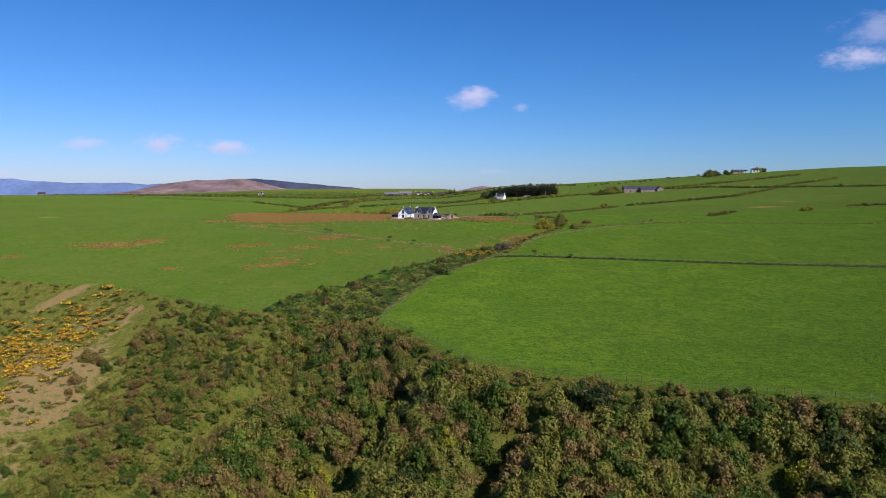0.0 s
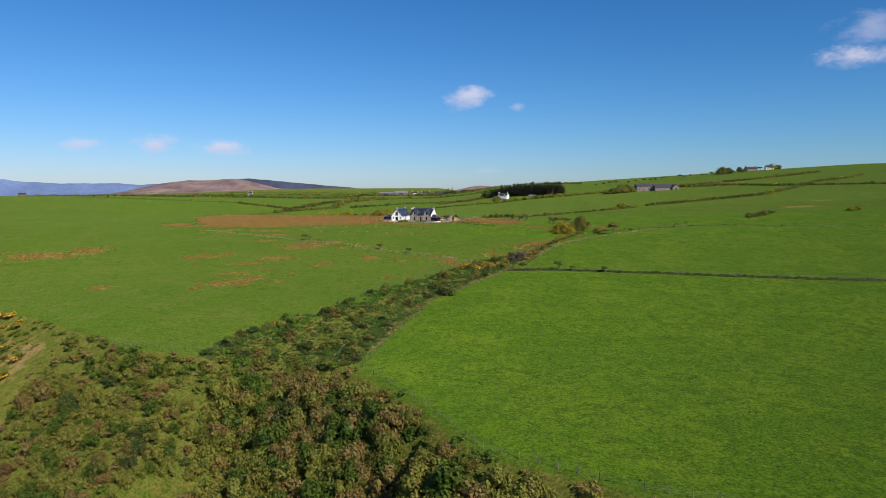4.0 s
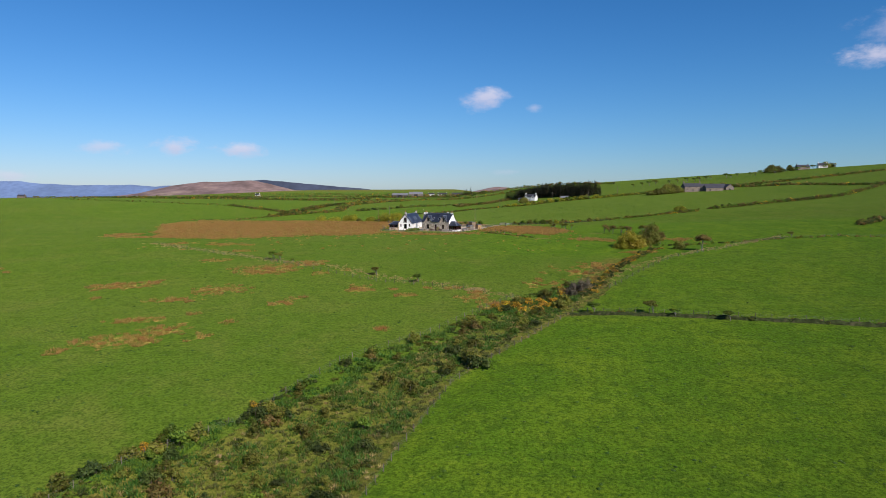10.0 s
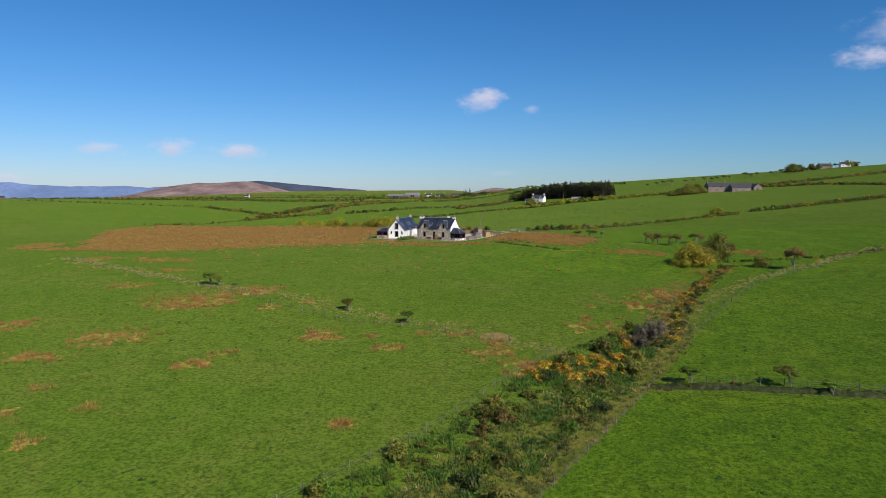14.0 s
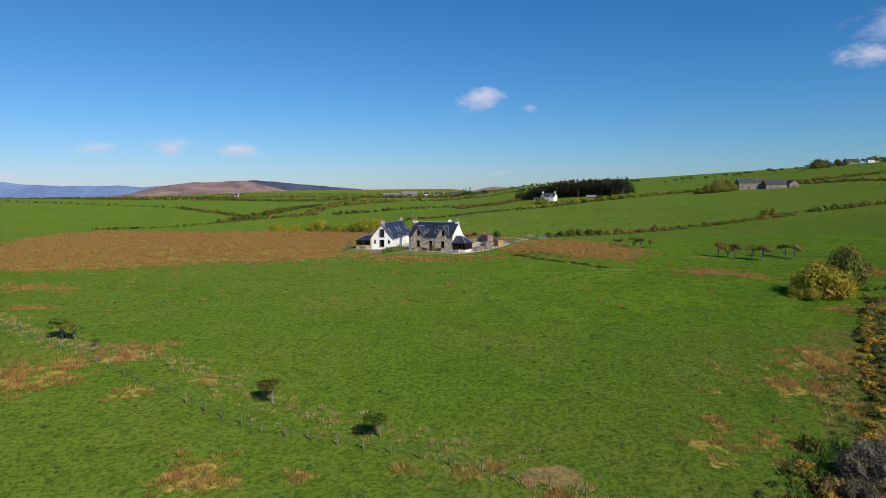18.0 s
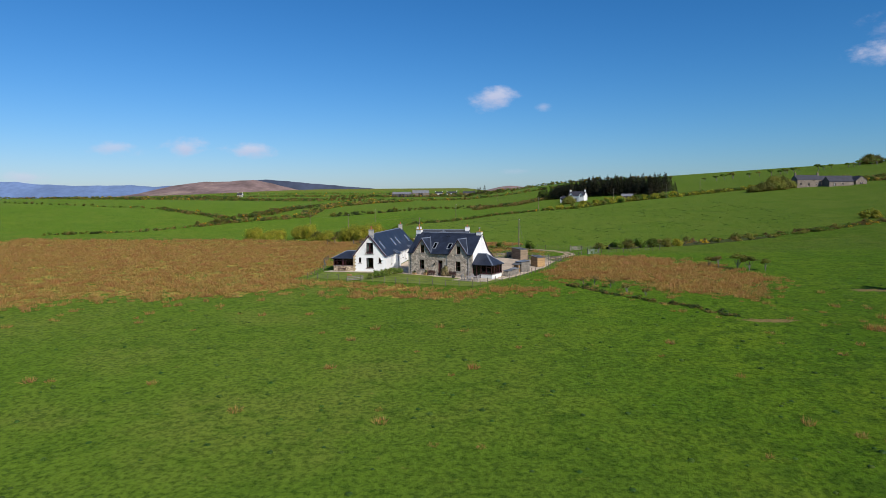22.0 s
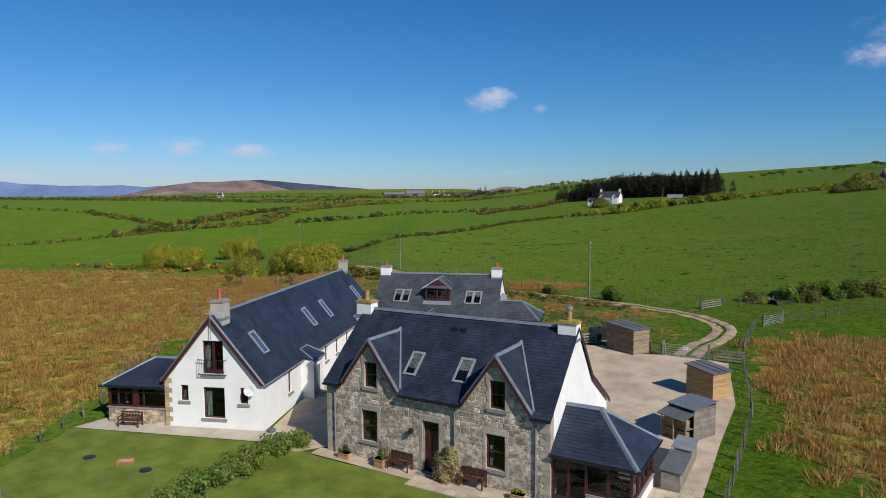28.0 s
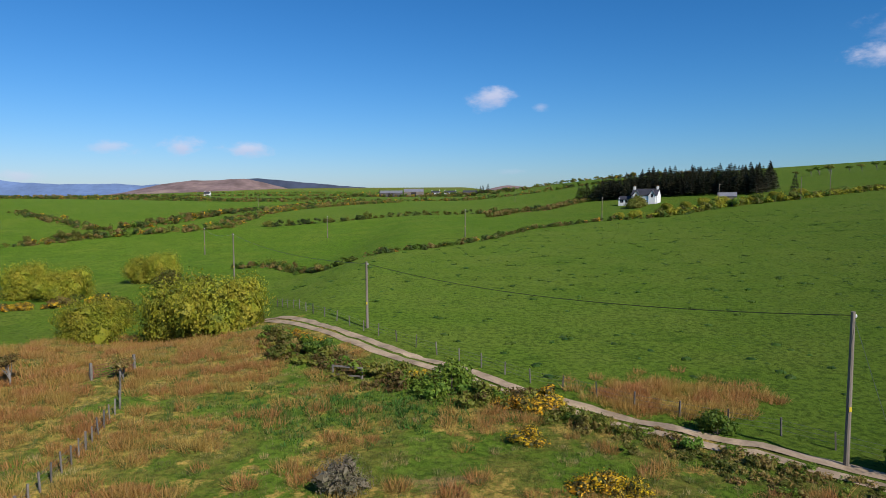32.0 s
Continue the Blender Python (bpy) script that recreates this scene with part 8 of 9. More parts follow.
fence([(24, 299.5), (38, 296), (60, 292), (125, 279), (220, 270)], 3.4, "wire fence along the field dyke")
fence([(38, 322), (66, 357), (92, 378), (111, 397.5), (127, 405), (150, 411), (180, 405), (212, 401)], 3.6, "wire fence by the ditch")
fence([(24, 505.5), (14, 507.5), (5.5, 515.5), (-2, 520.5), (-8.5, 526), (-14, 531.5), (-22, 540), (-31, 551), (-40, 568)], 3.0, "roadside post and wire fence")
fence([(23.5, 504.6), (34, 508), (64, 521.6)], 3.0, "field fence by the track")
fence([(13.6, 474.6), (16, 480), (19.6, 487), (21.6, 490.4)], 2.0, "fence beside the track")
fence([(26.4, 492.6), (33, 497), (44, 503)], 2.6, "field fence above the rushes")
fence([(-34.4, 505), (-35.2, 510.7), (-37.3, 519.8), (-41.3, 527.6)], 1.1, "leaning old paling fence", high=0.95)
rail_fence([(-4.1, 481.2), (-0.6, 481.0), (2.0, 482.0)], 4, "grey timber slat fence beside the cottage", 1.7)
rail_fence([(11.3, 475.3), (13.4, 474.3)], 4, "grey timber rail fence by the yard gate", 1.2)
rail_fence([(6.4, 478.2), (7.2, 477.4)], 3, "short timber rail fence by the shed", 1.0)
rail_fence([(-30.2, 444.6), (-27.6, 446.6)], 3, "weathered timber rail panel in the garden", 1.5, 0.8)
field_gate(7.45, 477.2, math.degrees(math.atan2(-1.75, 3.6)), 3.7, STEEL, "galvanised steel field gate, closed, with small sign", sign=True)
field_gate(22.7, 490.8, 35, 3.6, STEEL, "galvanised steel field gate standing open")
rail_fence([(20.1, 503.0), (23.4, 504.8)], 4, "weathered timber field gate", 3.6, 1.15, name="timber_gate")
field_gate(-42.8, 526.2, 55, 3.2, plain("rusty_steel", (0.22, 0.08, 0.05), 0.8, 0.3, 5, 30, 0.2), "rusty red field gate in the rushes", 5, 1.05)
rail_fence([(-24, 527.2), (-21.6, 526.6)], 2, "broken timber rails by the thicket", 2.4, 0.9)

POLEWOOD = plain("tarred_pole", (0.2, 0.165, 0.125), 0.9, 0.3, 2, 25, 0.4, 0.01, stretch=(1, 1, 0.15))
YELLOWPAINT = plain("yellow_plate", (0.6, 0.45, 0.03), 0.6, 0.1)


def pole(x, y, high, turn=0.0, fat=1.0):
    p = thing("utility_pole", x, y, float(lie(x, y)), turn, "weathered wooden utility pole beside the fields", "utility pole", "utility poles")
    part("shaft", Build().tube([(0, 0, -0.5), (0, 0, high * 0.5), (0, 0, high)], 0.15 * fat, 10, 0.11 * fat), POLEWOOD, p)
    part("insulator", Build().lathe(0.16, 0, [(0.03, high - 0.35), (0.05, high - 0.3), (0.05, high - 0.2), (0.02, high - 0.15)], 8), WHITE, p)
    part("bracket", Build().tube([(0, 0, high - 0.4), (0.16, 0, high - 0.35)], 0.02, 5), BLACK, p)
    part("warning_plate", Build().box(-0.07, -0.16 * fat - 0.01, high * 0.36, 0.07, -0.15 * fat, high * 0.36 + 0.26), YELLOWPAINT, p)
    return Vector((x, y, float(lie(x, y)) + high - 0.2))


tops = [pole(6.9, 511.2, 8.4), pole(-23.6, 543.4, 6.9), pole(-57.9, 601.4, 10.4), pole(-90, 668, 8.0)]


def cable(a, b, sag, name="overhead_cable"):
    pts = [a.lerp(b, i / 24) - Vector((0, 0, sag * 4 * (i / 24) * (1 - i / 24))) for i in range(25)]
    return tagged(new(name, Build().tube(pts, 0.022, 4, caps=False).mesh(name, BLACK)), "sagging black overhead cable between wooden poles", "cable", "overhead cables")


for a, b in zip(tops, tops[1:]):
    cable(a, b, 1.1)
stay = Build().tube([tops[0], (8.2, 508.2, float(lie(8.2, 508.2)))], 0.012, 4)
tagged(new("stay_wire", stay.mesh("stay_wire", WIRE)), "thin steel stay wire of the pole", "cable")
for x, y, h in ((-13, 652, 7.5), (33, 698, 8.0), (80, 720, 8.5), (113, 727, 8.5), (-60, 700, 7.5), (150, 775, 8.5), (-140, 880, 8), (20, 900, 8.5), (-210, 960, 8)):
    pole(x, y, h)


# ---- sheds and yard things ----
def shed(x, y, turn, wide, deep, high, high_back, wood, label, door=True, boards=14, roof_mat=FELT, name="garden_shed"):
    """A boarded shed; the front runs along u, the roof falls across u."""
    s = thing(name, x, y, float(lie(x, y)), turn, label, "shed")
    part("frame", Build().prism([(0.03, 0.0), (wide - 0.03, 0.0), (wide - 0.03, high - 0.03), (0.03, high_back - 0.03)], 1, 0.03, deep - 0.03), wood, s)
    for k in range(boards):
        z0, z1 = min(high, high_back) * k / boards, min(high, high_back) * (k + 1) / boards - 0.012
        for q in ([(-0.014, z0), (0.03, z0), (0.03, z1), (0.006, z1)], [(deep + 0.014, z0), (deep - 0.03, z0), (deep - 0.03, z1), (deep - 0.006, z1)]):
            part("board", Build().prism(q, 0, 0, wide), wood, s)
        for q in ([(wide - 0.03, z0), (wide + 0.014, z0), (wide - 0.006, z1), (wide - 0.03, z1)], [(0.03, z0), (-0.014, z0), (0.006, z1), (0.03, z1)]):
            part("board", Build().prism(q, 1, 0, deep), wood, s)
    o = 0.14
    r = part("roof", Build().slab([(-o, -o, high_back + 0.05), (wide + o, -o, high + 0.05), (wide + o, deep + o, high + 0.05), (-o, deep + o, high_back + 0.05)], 0.07), roof_mat, s, "grey felted roof")
    for k in range(1, 3):
        v = deep * k / 3
        part("batten", Build().slab([(-o, v - 0.03, high_back + 0.075), (wide + o, v - 0.03, high + 0.075), (wide + o, v + 0.03, high + 0.075), (-o, v + 0.03, high_back + 0.075)], 0.03), BLACK, r)
    if door:
        d = part("door", Build().box(wide * 0.2, -0.04, 0.06, wide * 0.2 + 0.85, -0.02, 1.85), wood, s)
        part("hinge", Build().box(wide * 0.2, -0.055, 0.4, wide * 0.2 + 0.4, -0.042, 0.46).box(wide * 0.2, -0.055, 1.45, wide * 0.2 + 0.4, -0.042, 1.51), BLACK, d)
    return s


a = math.degrees(math.atan2(477.1 - 480.1, 4.53 - 2.66))
shed(2.66, 480.1, a, 3.5, 2.1, 2.35, 2.6, TIMBER, "large weathered brown boarded shed in the yard", True, 16)
a = math.degrees(math.atan2(464.3 - 466.4, 7.1 - 5.8))
shed(5.8, 466.4, a, 2.4, 2.0, 2.0, 2.3, LARCH, "tall golden larch-boarded shed in the yard", False, 13)


def wood_store():
    s = thing("log_store", 1.3, 457.9, float(lie(1.3, 457.9)), math.degrees(math.atan2(-2.2, 1.4)), "open-fronted log store with ribbed clear roof", "shed")
    for u in (0.05, 1.25, 2.45):
        part("post", Build().box(u - 0.05, 0, 0, u + 0.05, 0.1, 1.75), GREYWOOD, s)
    part("lean_to_roof", Build().slab([(-0.1, -0.35, 1.62), (2.6, -0.35, 1.62), (2.6, 0.9, 1.95), (-0.1, 0.9, 1.95)], 0.05), FELT, s, "grey felt lean-to roof")
    part("back_wall", Build().box(0, 3.3, 0, 2.5, 3.36, 2.3), GREYWOOD, s)
    for u in (0.0, 2.45):
        for k in range(12):
            part("board", Build().box(u, 0.9, 0.18 * k, u + 0.05, 3.3, 0.18 * k + 0.165), GREYWOOD, s)
    part("shelf", Build().box(0.05, 0.15, 0.85, 2.45, 1.2, 0.9).box(0.05, 0.15, 0.05, 2.45, 1.2, 0.1), GREYWOOD, s)
    roof = part("ribbed_roof", Build().slab([(-0.12, 0.8, 2.15), (2.62, 0.8, 2.15), (2.62, 3.5, 2.4), (-0.12, 3.5, 2.4)], 0.04), plain("ribbed_plastic", (0.15, 0.17, 0.19), 0.35, 0.15, 2, 20, 0.1, spec=0.6), s, "grey translucent ribbed roof")
    for k in range(6):
        u = -0.05 + 2.6 * k / 5
        part("rib", Build().slab([(u - 0.02, 0.8, 2.165), (u + 0.02, 0.8, 2.165), (u + 0.02, 3.5, 2.415), (u - 0.02, 3.5, 2.415)], 0.02), FELT, roof)
    r = random.Random(2)
    logs = Build()
    for z0 in (0.12, 0.92):
        for j in range(4):
            for i in range(15):
                u, z = 0.15 + i * 0.155 + r.uniform(-0.02, 0.02), z0 + 0.07 + j * 0.14
                logs.tube([(u, 0.22, z), (u, 0.6, z)], 0.065 * r.uniform(0.8, 1.1), 6)
    s.scale = (0.78, 0.85, 0.95)
    tagged(part("stacked_logs", logs, LARCH, s, "stacked split logs"), kind="stuff")
    return s


wood_store()
b = thing("bin_store", -0.2, 449.5, float(lie(-0.2, 449.5)), math.degrees(math.atan2(5.6, 3.0)), "low weathered timber bin store with felt lids", "bin store")
part("box", Build().box(0, 0, 0, 5.2, 0.95, 1.05), GREYWOOD, b)
for k in range(6):
    part("board", Build().box(-0.02, -0.02, 0.02 + 0.175 * k, 5.22, 0.0, 0.18 + 0.175 * k), GREYWOOD, b)
    part("board", Build().box(-0.025, 0, 0.02 + 0.175 * k, 0, 0.95, 0.18 + 0.175 * k), GREYWOOD, b)
part("lid", Build().slab([(-0.1, -0.12, 1.12), (3.1, -0.12, 1.12), (3.1, 1.05, 1.22), (-0.1, 1.05, 1.22)], 0.05), FELT, b, "dark felted lid")
part("lid", Build().slab([(3.15, -0.12, 1.22), (5.3, -0.12, 1.22), (5.3, 1.05, 1.32), (3.15, 1.05, 1.32)], 0.05), plain("pale_felt", (0.2, 0.21, 0.22), 0.8, 0.2), b, "paler felted lid")
t = thing("oil_tank", 1.9, 483.2, float(lie(1.9, 483.2)), 10, "black plastic oil tank behind the shed", "tank")
part("body", Build().prism([(0, 0), (1.9, 0), (2.0, 0.2), (2.0, 1.0), (1.85, 1.25), (0.15, 1.25), (0, 1.0)], 1, 0, 1.1), BLACK, t)
part("cap", Build().lathe(1.0, 0.55, [(0.18, 1.24), (0.18, 1.34), (0.1, 1.36)], 12), BLACK, t)
part("plinth", Build().box(-0.1, -0.1, -0.2, 2.1, 1.2, 0.0), SILL, t)


def bench(x, y, turn, wide, wood, label, rise=0.0):
    b = thing("garden_bench", x, y, float(lie(x, y)) + rise, turn, label, "bench", "garden benches")
    for k in range(4):
        part("seat_slat", Build().box(0, -0.5 + k * 0.12, 0.42, wide, -0.4 + k * 0.12, 0.45), wood, b)
    part("top_rail", Build().box(0, 0.0, 0.84, wide, 0.05, 0.92), wood, b)
    part("lower_rail", Build().box(0, -0.02, 0.5, wide, 0.02, 0.56), wood, b)
    n = int(wide / 0.11)
    for k in range(n):
        u = 0.08 + (wide - 0.16) * k / (n - 1)
        part("back_slat", Build().box(u - 0.02, 0.0, 0.56, u + 0.02, 0.025, 0.84), wood, b)
    for u in (0.0, wide - 0.06):
        part("back_leg", Build().box(u, 0.0, 0, u + 0.06, 0.06, 0.92), wood, b)
        part("front_leg", Build().box(u, -0.52, 0, u + 0.06, -0.46, 0.64), wood, b)
        part("armrest", Build().box(u - 0.01, -0.55, 0.64, u + 0.07, 0.03, 0.68), wood, b)
    return b


bench(*s_at(4.75, -0.12), S_TURN, 1.4, BENCH, "dark reddish slatted bench against the stone wall", 0.08)
bench(*s_at(9.35, -0.12), S_TURN, 1.45, BENCH, "dark reddish slatted bench beside the climber", 0.08)
bench(*w_at(-3.1, -0.25), W_TURN, 1.5, BENCH, "dark slatted bench with pale metal legs on the path", 0.1)


def planter(x, y, turn, w, d, h, mat, plant_mat, label, seed, high=0.5, rise=0.08):
    p = thing("planter", x, y, float(lie(x, y)) + rise, turn, label, "planter", "planters")
    part("box", Build().box(0, 0, 0, w, d, h).box(-0.03, -0.03, h - 0.05, w + 0.03, d + 0.03, h + 0.0), mat, p)
    v, f, _ = crown_arrays(np.random.default_rng(seed), w * 0.6, d * 0.7, h - 0.02, h + high, 6, 260, 0.05)
    part("foliage", sheet_mesh("foliage", v + np.array([w / 2, d / 2, 0]), f, plant_mat), None, p)
    return p


PLANTLEAF = leafy("planter_leaves", [(0.06, 0.12, 0.02), (0.12, 0.2, 0.04), (0.09, 0.15, 0.03)])
planter(*s_at(1.3, -0.75), S_TURN, 0.75, 0.45, 0.32, LARCH, PLANTLEAF, "wooden trough with leafy green plant", 601, 0.55)
planter(*s_at(4.0, -0.85), S_TURN, 0.6, 0.5, 0.5, LARCH, PLANTLEAF, "square wooden planter with trellis and shrub", 602, 0.7)
planter(*s_at(12.5, -0.85), S_TURN, 0.7, 0.42, 0.35, LARCH, leafy("yellow_flowers", [(0.1, 0.16, 0.02), (0.5, 0.45, 0.03), (0.12, 0.18, 0.03)]), "wooden trough with yellow-flowering plants", 603, 0.35)
tr = thing("trellis", *s_at(4.05, -0.12), float(lie(*s_at(4.05, -0.12))) + 0.08, S_TURN, "wooden diamond trellis against the stone wall", "trellis")
for k in range(6):
    part("lath", Build().tube([(0.12 * k, 0, 0.2), (0.12 * k, 0, 1.45)], 0.012, 4), LARCH, tr)
    part("lath", Build().tube([(0, -0.012, 0.3 + 0.22 * k), (0.6, -0.012, 0.3 + 0.22 * k)], 0.012, 4), LARCH, tr)


def pot(x, y, mat, label, seed, r=0.2, rise=0.06, leaf=None):
    p = thing("flower_pot", x, y, float(lie(x, y)) + rise, 0, label, "flower pot", "flower pots")
    part("pot", Build().lathe(0, 0, [(r * 0.7, 0), (r * 0.95, 0.32), (r * 1.08, 0.33), (r * 1.08, 0.42), (r * 0.9, 0.42)], 14), mat, p)
    v, f, _ = crown_arrays(np.random.default_rng(seed), r * 1.2, r * 1.2, 0.38, 0.68, 5, 140, 0.04)
    part("foliage", sheet_mesh("foliage", v, f, leaf or PLANTLEAF), None, p)


REDGLAZE = plain("red_glaze", (0.2, 0.02, 0.02), 0.3, 0.15, spec=0.6)
WHITEFLOWER = leafy("pale_flowers", [(0.1, 0.16, 0.03), (0.5, 0.5, 0.35), (0.12, 0.2, 0.04)])
pot(*c_at(4.85, -0.75), BLACK, "dark pot of pale flowers by the porch", 611, 0.2, leaf=WHITEFLOWER)
pot(*c_at(7.75, -0.75), BLACK, "dark pot of pale flowers by the porch", 612, 0.2, leaf=WHITEFLOWER)
pot(-20.5, 480.4, REDGLAZE, "tall red glazed pot on gravel", 613)
pot(-20.7, 478.4, REDGLAZE, "tall red glazed pot on gravel", 614)


def garden_table():
    """Oval table and chairs on the patio."""
    GREY = plain("silvered_teak", (0.33, 0.31, 0.29), 0.8, 0.2, 3, 40, 0.2, 0.004)
    x, y = s_at(16.0, -4.15)
    x, y = -7.3, 444.1
    z = float(lie(x, y)) + 0.1
    t = thing("garden_table", x, y, z, S_TURN + 20, "oval silvered timber table on the patio", "table")
    ring = [(1.05 * math.cos(k * math.pi / 12), 0.72 * math.sin(k * math.pi / 12)) for k in range(24)]
    part("tabletop", Build().prism(ring, 2, 0.7, 0.75), GREY, t)
    for u, v in ((-0.6, -0.35), (0.6, -0.35), (-0.6, 0.35), (0.6, 0.35)):
        part("leg", Build().box(u - 0.04, v - 0.04, 0, u + 0.04, v + 0.04, 0.7), GREY, t)
    first = None
    for ang in (20, 80, 140, 200, 260, 320):
        q = radians(ang)
        cx, cy = x + 1.5 * math.cos(q), y + 1.2 * math.sin(q)
        m = pose(cx, cy, z, 0, 0, ang - 90)
        if first is None:
            c = thing("garden_chair", cx, cy, z, ang - 90, "silvered timber folding chair at the table", "chair", "chairs round the garden table")
            for k in range(5):
                part("seat_slat", Build().box(-0.25, -0.22 + 0.09 * k, 0.42, 0.25, -0.15 + 0.09 * k, 0.445), GREY, c)
                part("back_slat", Build().box(-0.2 + 0.09 * k, 0.24, 0.5, -0.15 + 0.09 * k, 0.265, 0.98), GREY, c)
            part("top_rail", Build().box(-0.26, 0.23, 0.98, 0.26, 0.28, 1.05), GREY, c)
            for u in (-0.25, 0.22):
                part("leg", Build().box(u, -0.24, 0, u + 0.04, -0.2, 0.65), GREY, c)
                part("back_leg", Build().box(u, 0.24, 0, u + 0.04, 0.28, 1.0), GREY, c)
                part("armrest", Build().box(u - 0.01, -0.26, 0.65, u + 0.05, 0.26, 0.68), GREY, c)
            first = c
        else:
            copy_thing(first, m)


garden_table()
g = thing("kettle_barbecue", -10.5, 443.4, float(lie(-10.5, 443.4)) + 0.08, 0, "black kettle barbecue at the patio edge", "barbecue")
part("bowl", Build().lathe(0, 0, [(0.05, 0.55), (0.22, 0.62), (0.3, 0.78), (0.3, 0.82), (0.24, 0.98), (0.06, 1.06)], 14), BLACK, g, smooth_shade=True)
for k in range(3):
    q = 2.1 * k
    part("leg", Build().tube([(0.15 * math.cos(q), 0.15 * math.sin(q), 0.62), (0.3 * math.cos(q), 0.3 * math.sin(q), 0)], 0.015, 5), STEEL, g)
part("handle", Build().tube([(-0.06, 0, 1.06), (-0.05, 0, 1.12), (0.05, 0, 1.12), (0.06, 0, 1.06)], 0.012, 5), BLACK, g)
g = thing("picnic_bench", *c_at(15.2, -0.75), float(lie(*c_at(15.2, -0.75))) + 0.06, C_TURN, "small rustic timber table on gravel", "table")
part("top", Build().box(-0.65, -0.3, 0.62, 0.65, 0.25, 0.68), TIMBER, g)
for u in (-0.5, 0.42):
    part("leg", Build().box(u, -0.25, 0, u + 0.09, -0.16, 0.62), TIMBER, g)
    part("leg", Build().box(u, 0.12, 0, u + 0.09, 0.21, 0.62), TIMBER, g)
part("seat", Build().box(-0.45, -0.75, 0.36, 0.4, -0.45, 0.42).box(-0.35, -0.7, 0, -0.28, -0.5, 0.36).box(0.22, -0.7, 0, 0.29, -0.5, 0.36), TIMBER, g)
for x, y in ((-33.8, 453.8), (-29.5, 452.0), (-13.6, 478.9)):
    g = thing("manhole_cover", x, y, float(lie(x, y)) + 0.05, 0, "round dark inspection cover set in the ground", "manhole cover", "inspection covers")
    part("ring", Build().lathe(0, 0, [(0.34, -0.02), (0.34, 0.03), (0.28, 0.035)], 18), BLACK, g)
    part("lid", Build().lathe(0, 0, [(0.27, 0.0), (0.27, 0.045), (0.02, 0.05)], 18), plain("cast_iron", (0.04, 0.04, 0.045), 0.6, 0.2), g)
g = thing("brick_planter", -31.6, 452.6, float(lie(-31.6, 452.6)) + 0.03, 12, "low red brick planter on the lawn", "planter")
for k in range(2):
    for i in range(4):
        part("brick", Build().box(0.23 * i, 0, 0.08 * k, 0.23 * i + 0.215, 0.1, 0.08 * k + 0.07).box(0.23 * i, 0.6, 0.08 * k, 0.23 * i + 0.215, 0.7, 0.08 * k + 0.07), CLAY, g)
part("soil", Build().box(0.02, 0.1, 0, 0.9, 0.6, 0.13), TRACK, g)
g = thing("rain_cover", *w_at(7.5, -0.05), float(lie(*w_at(7.5, -0.05))) + 0.08, 0, "dark rounded boulder on the path corner", "boulder")
part("stone", Build().lathe(0, 0, [(0.22, 0), (0.3, 0.08), (0.26, 0.2), (0.1, 0.27)], 9), FELT, g, smooth_shade=True)


# ---- garden hedge and climber ----
def garden_hedge():
    rs = np.random.default_rng(71)
    h = thing("garden_hedge", -25.6, 447.2, 0, 0, "thick rounded green garden hedge with paler tips", "hedge")
    h.matrix_basis = Matrix.Identity(4)
    n = 60
    t = rs.random(n)
    cx = np.interp(t, [0, 0.75, 1], [-26.6, -22.6, -21.4]) + rs.normal(size=n) * 0.35
    cy = np.interp(t, [0, 0.75, 1], [446.6, 453.8, 456.2]) + rs.normal(size=n) * 0.35
    cz = lie(cx, cy) + 0.25 + 0.85 * rs.random(n) * np.where(t > 0.8, 0.7, 1)
    r = (0.4 + 0.25 * rs.random((n, 1))) * np.ones(3)
    v, f = leaves_on(rs, np.stack([cx, cy, cz], 1), r, 9000, 0.065)
    v[:, 2] = np.maximum(v[:, 2], lie(v[:, 0], v[:, 1]) + 0.03)
    part("foliage", sheet_mesh("foliage", v, f, leafy("hedge_leaves", [(0.05, 0.09, 0.012), (0.09, 0.14, 0.02), (0.22, 0.25, 0.05), (0.06, 0.1, 0.015)])), None, h)
    st = Build()
    for k in range(0, n, 2):
        st.tube([(cx[k], cy[k], float(lie(cx[k], cy[k])) - 0.1), (cx[k], cy[k], cz[k])], 0.03, 5)
    part("stems", st, BARK, h)


garden_hedge()


def climber():
    rs = np.random.default_rng(72)
    x, y = s_at(8.65, -0.5)
    h = thing("climbing_shrub", x, y, float(lie(x, y)) + 0.05, S_TURN, "straw-coloured twiggy climber beside the front door", "shrub")
    v, f, _ = crown_arrays(rs, 0.95, 0.5, 0.0, 2.9, 26, 6500, 0.055)
    part("twigs", sheet_mesh("twigs", v, f, leafy("straw_twigs", [(0.32, 0.24, 0.12), (0.45, 0.36, 0.2), (0.22, 0.19, 0.08), (0.16, 0.18, 0.05)])), None, h)
    part("stem", Build().tube([(0, 0, -0.1), (0.1, 0.05, 0.9), (-0.1, 0.1, 1.9)], 0.06, 6, 0.03), BARK, h)


climber()


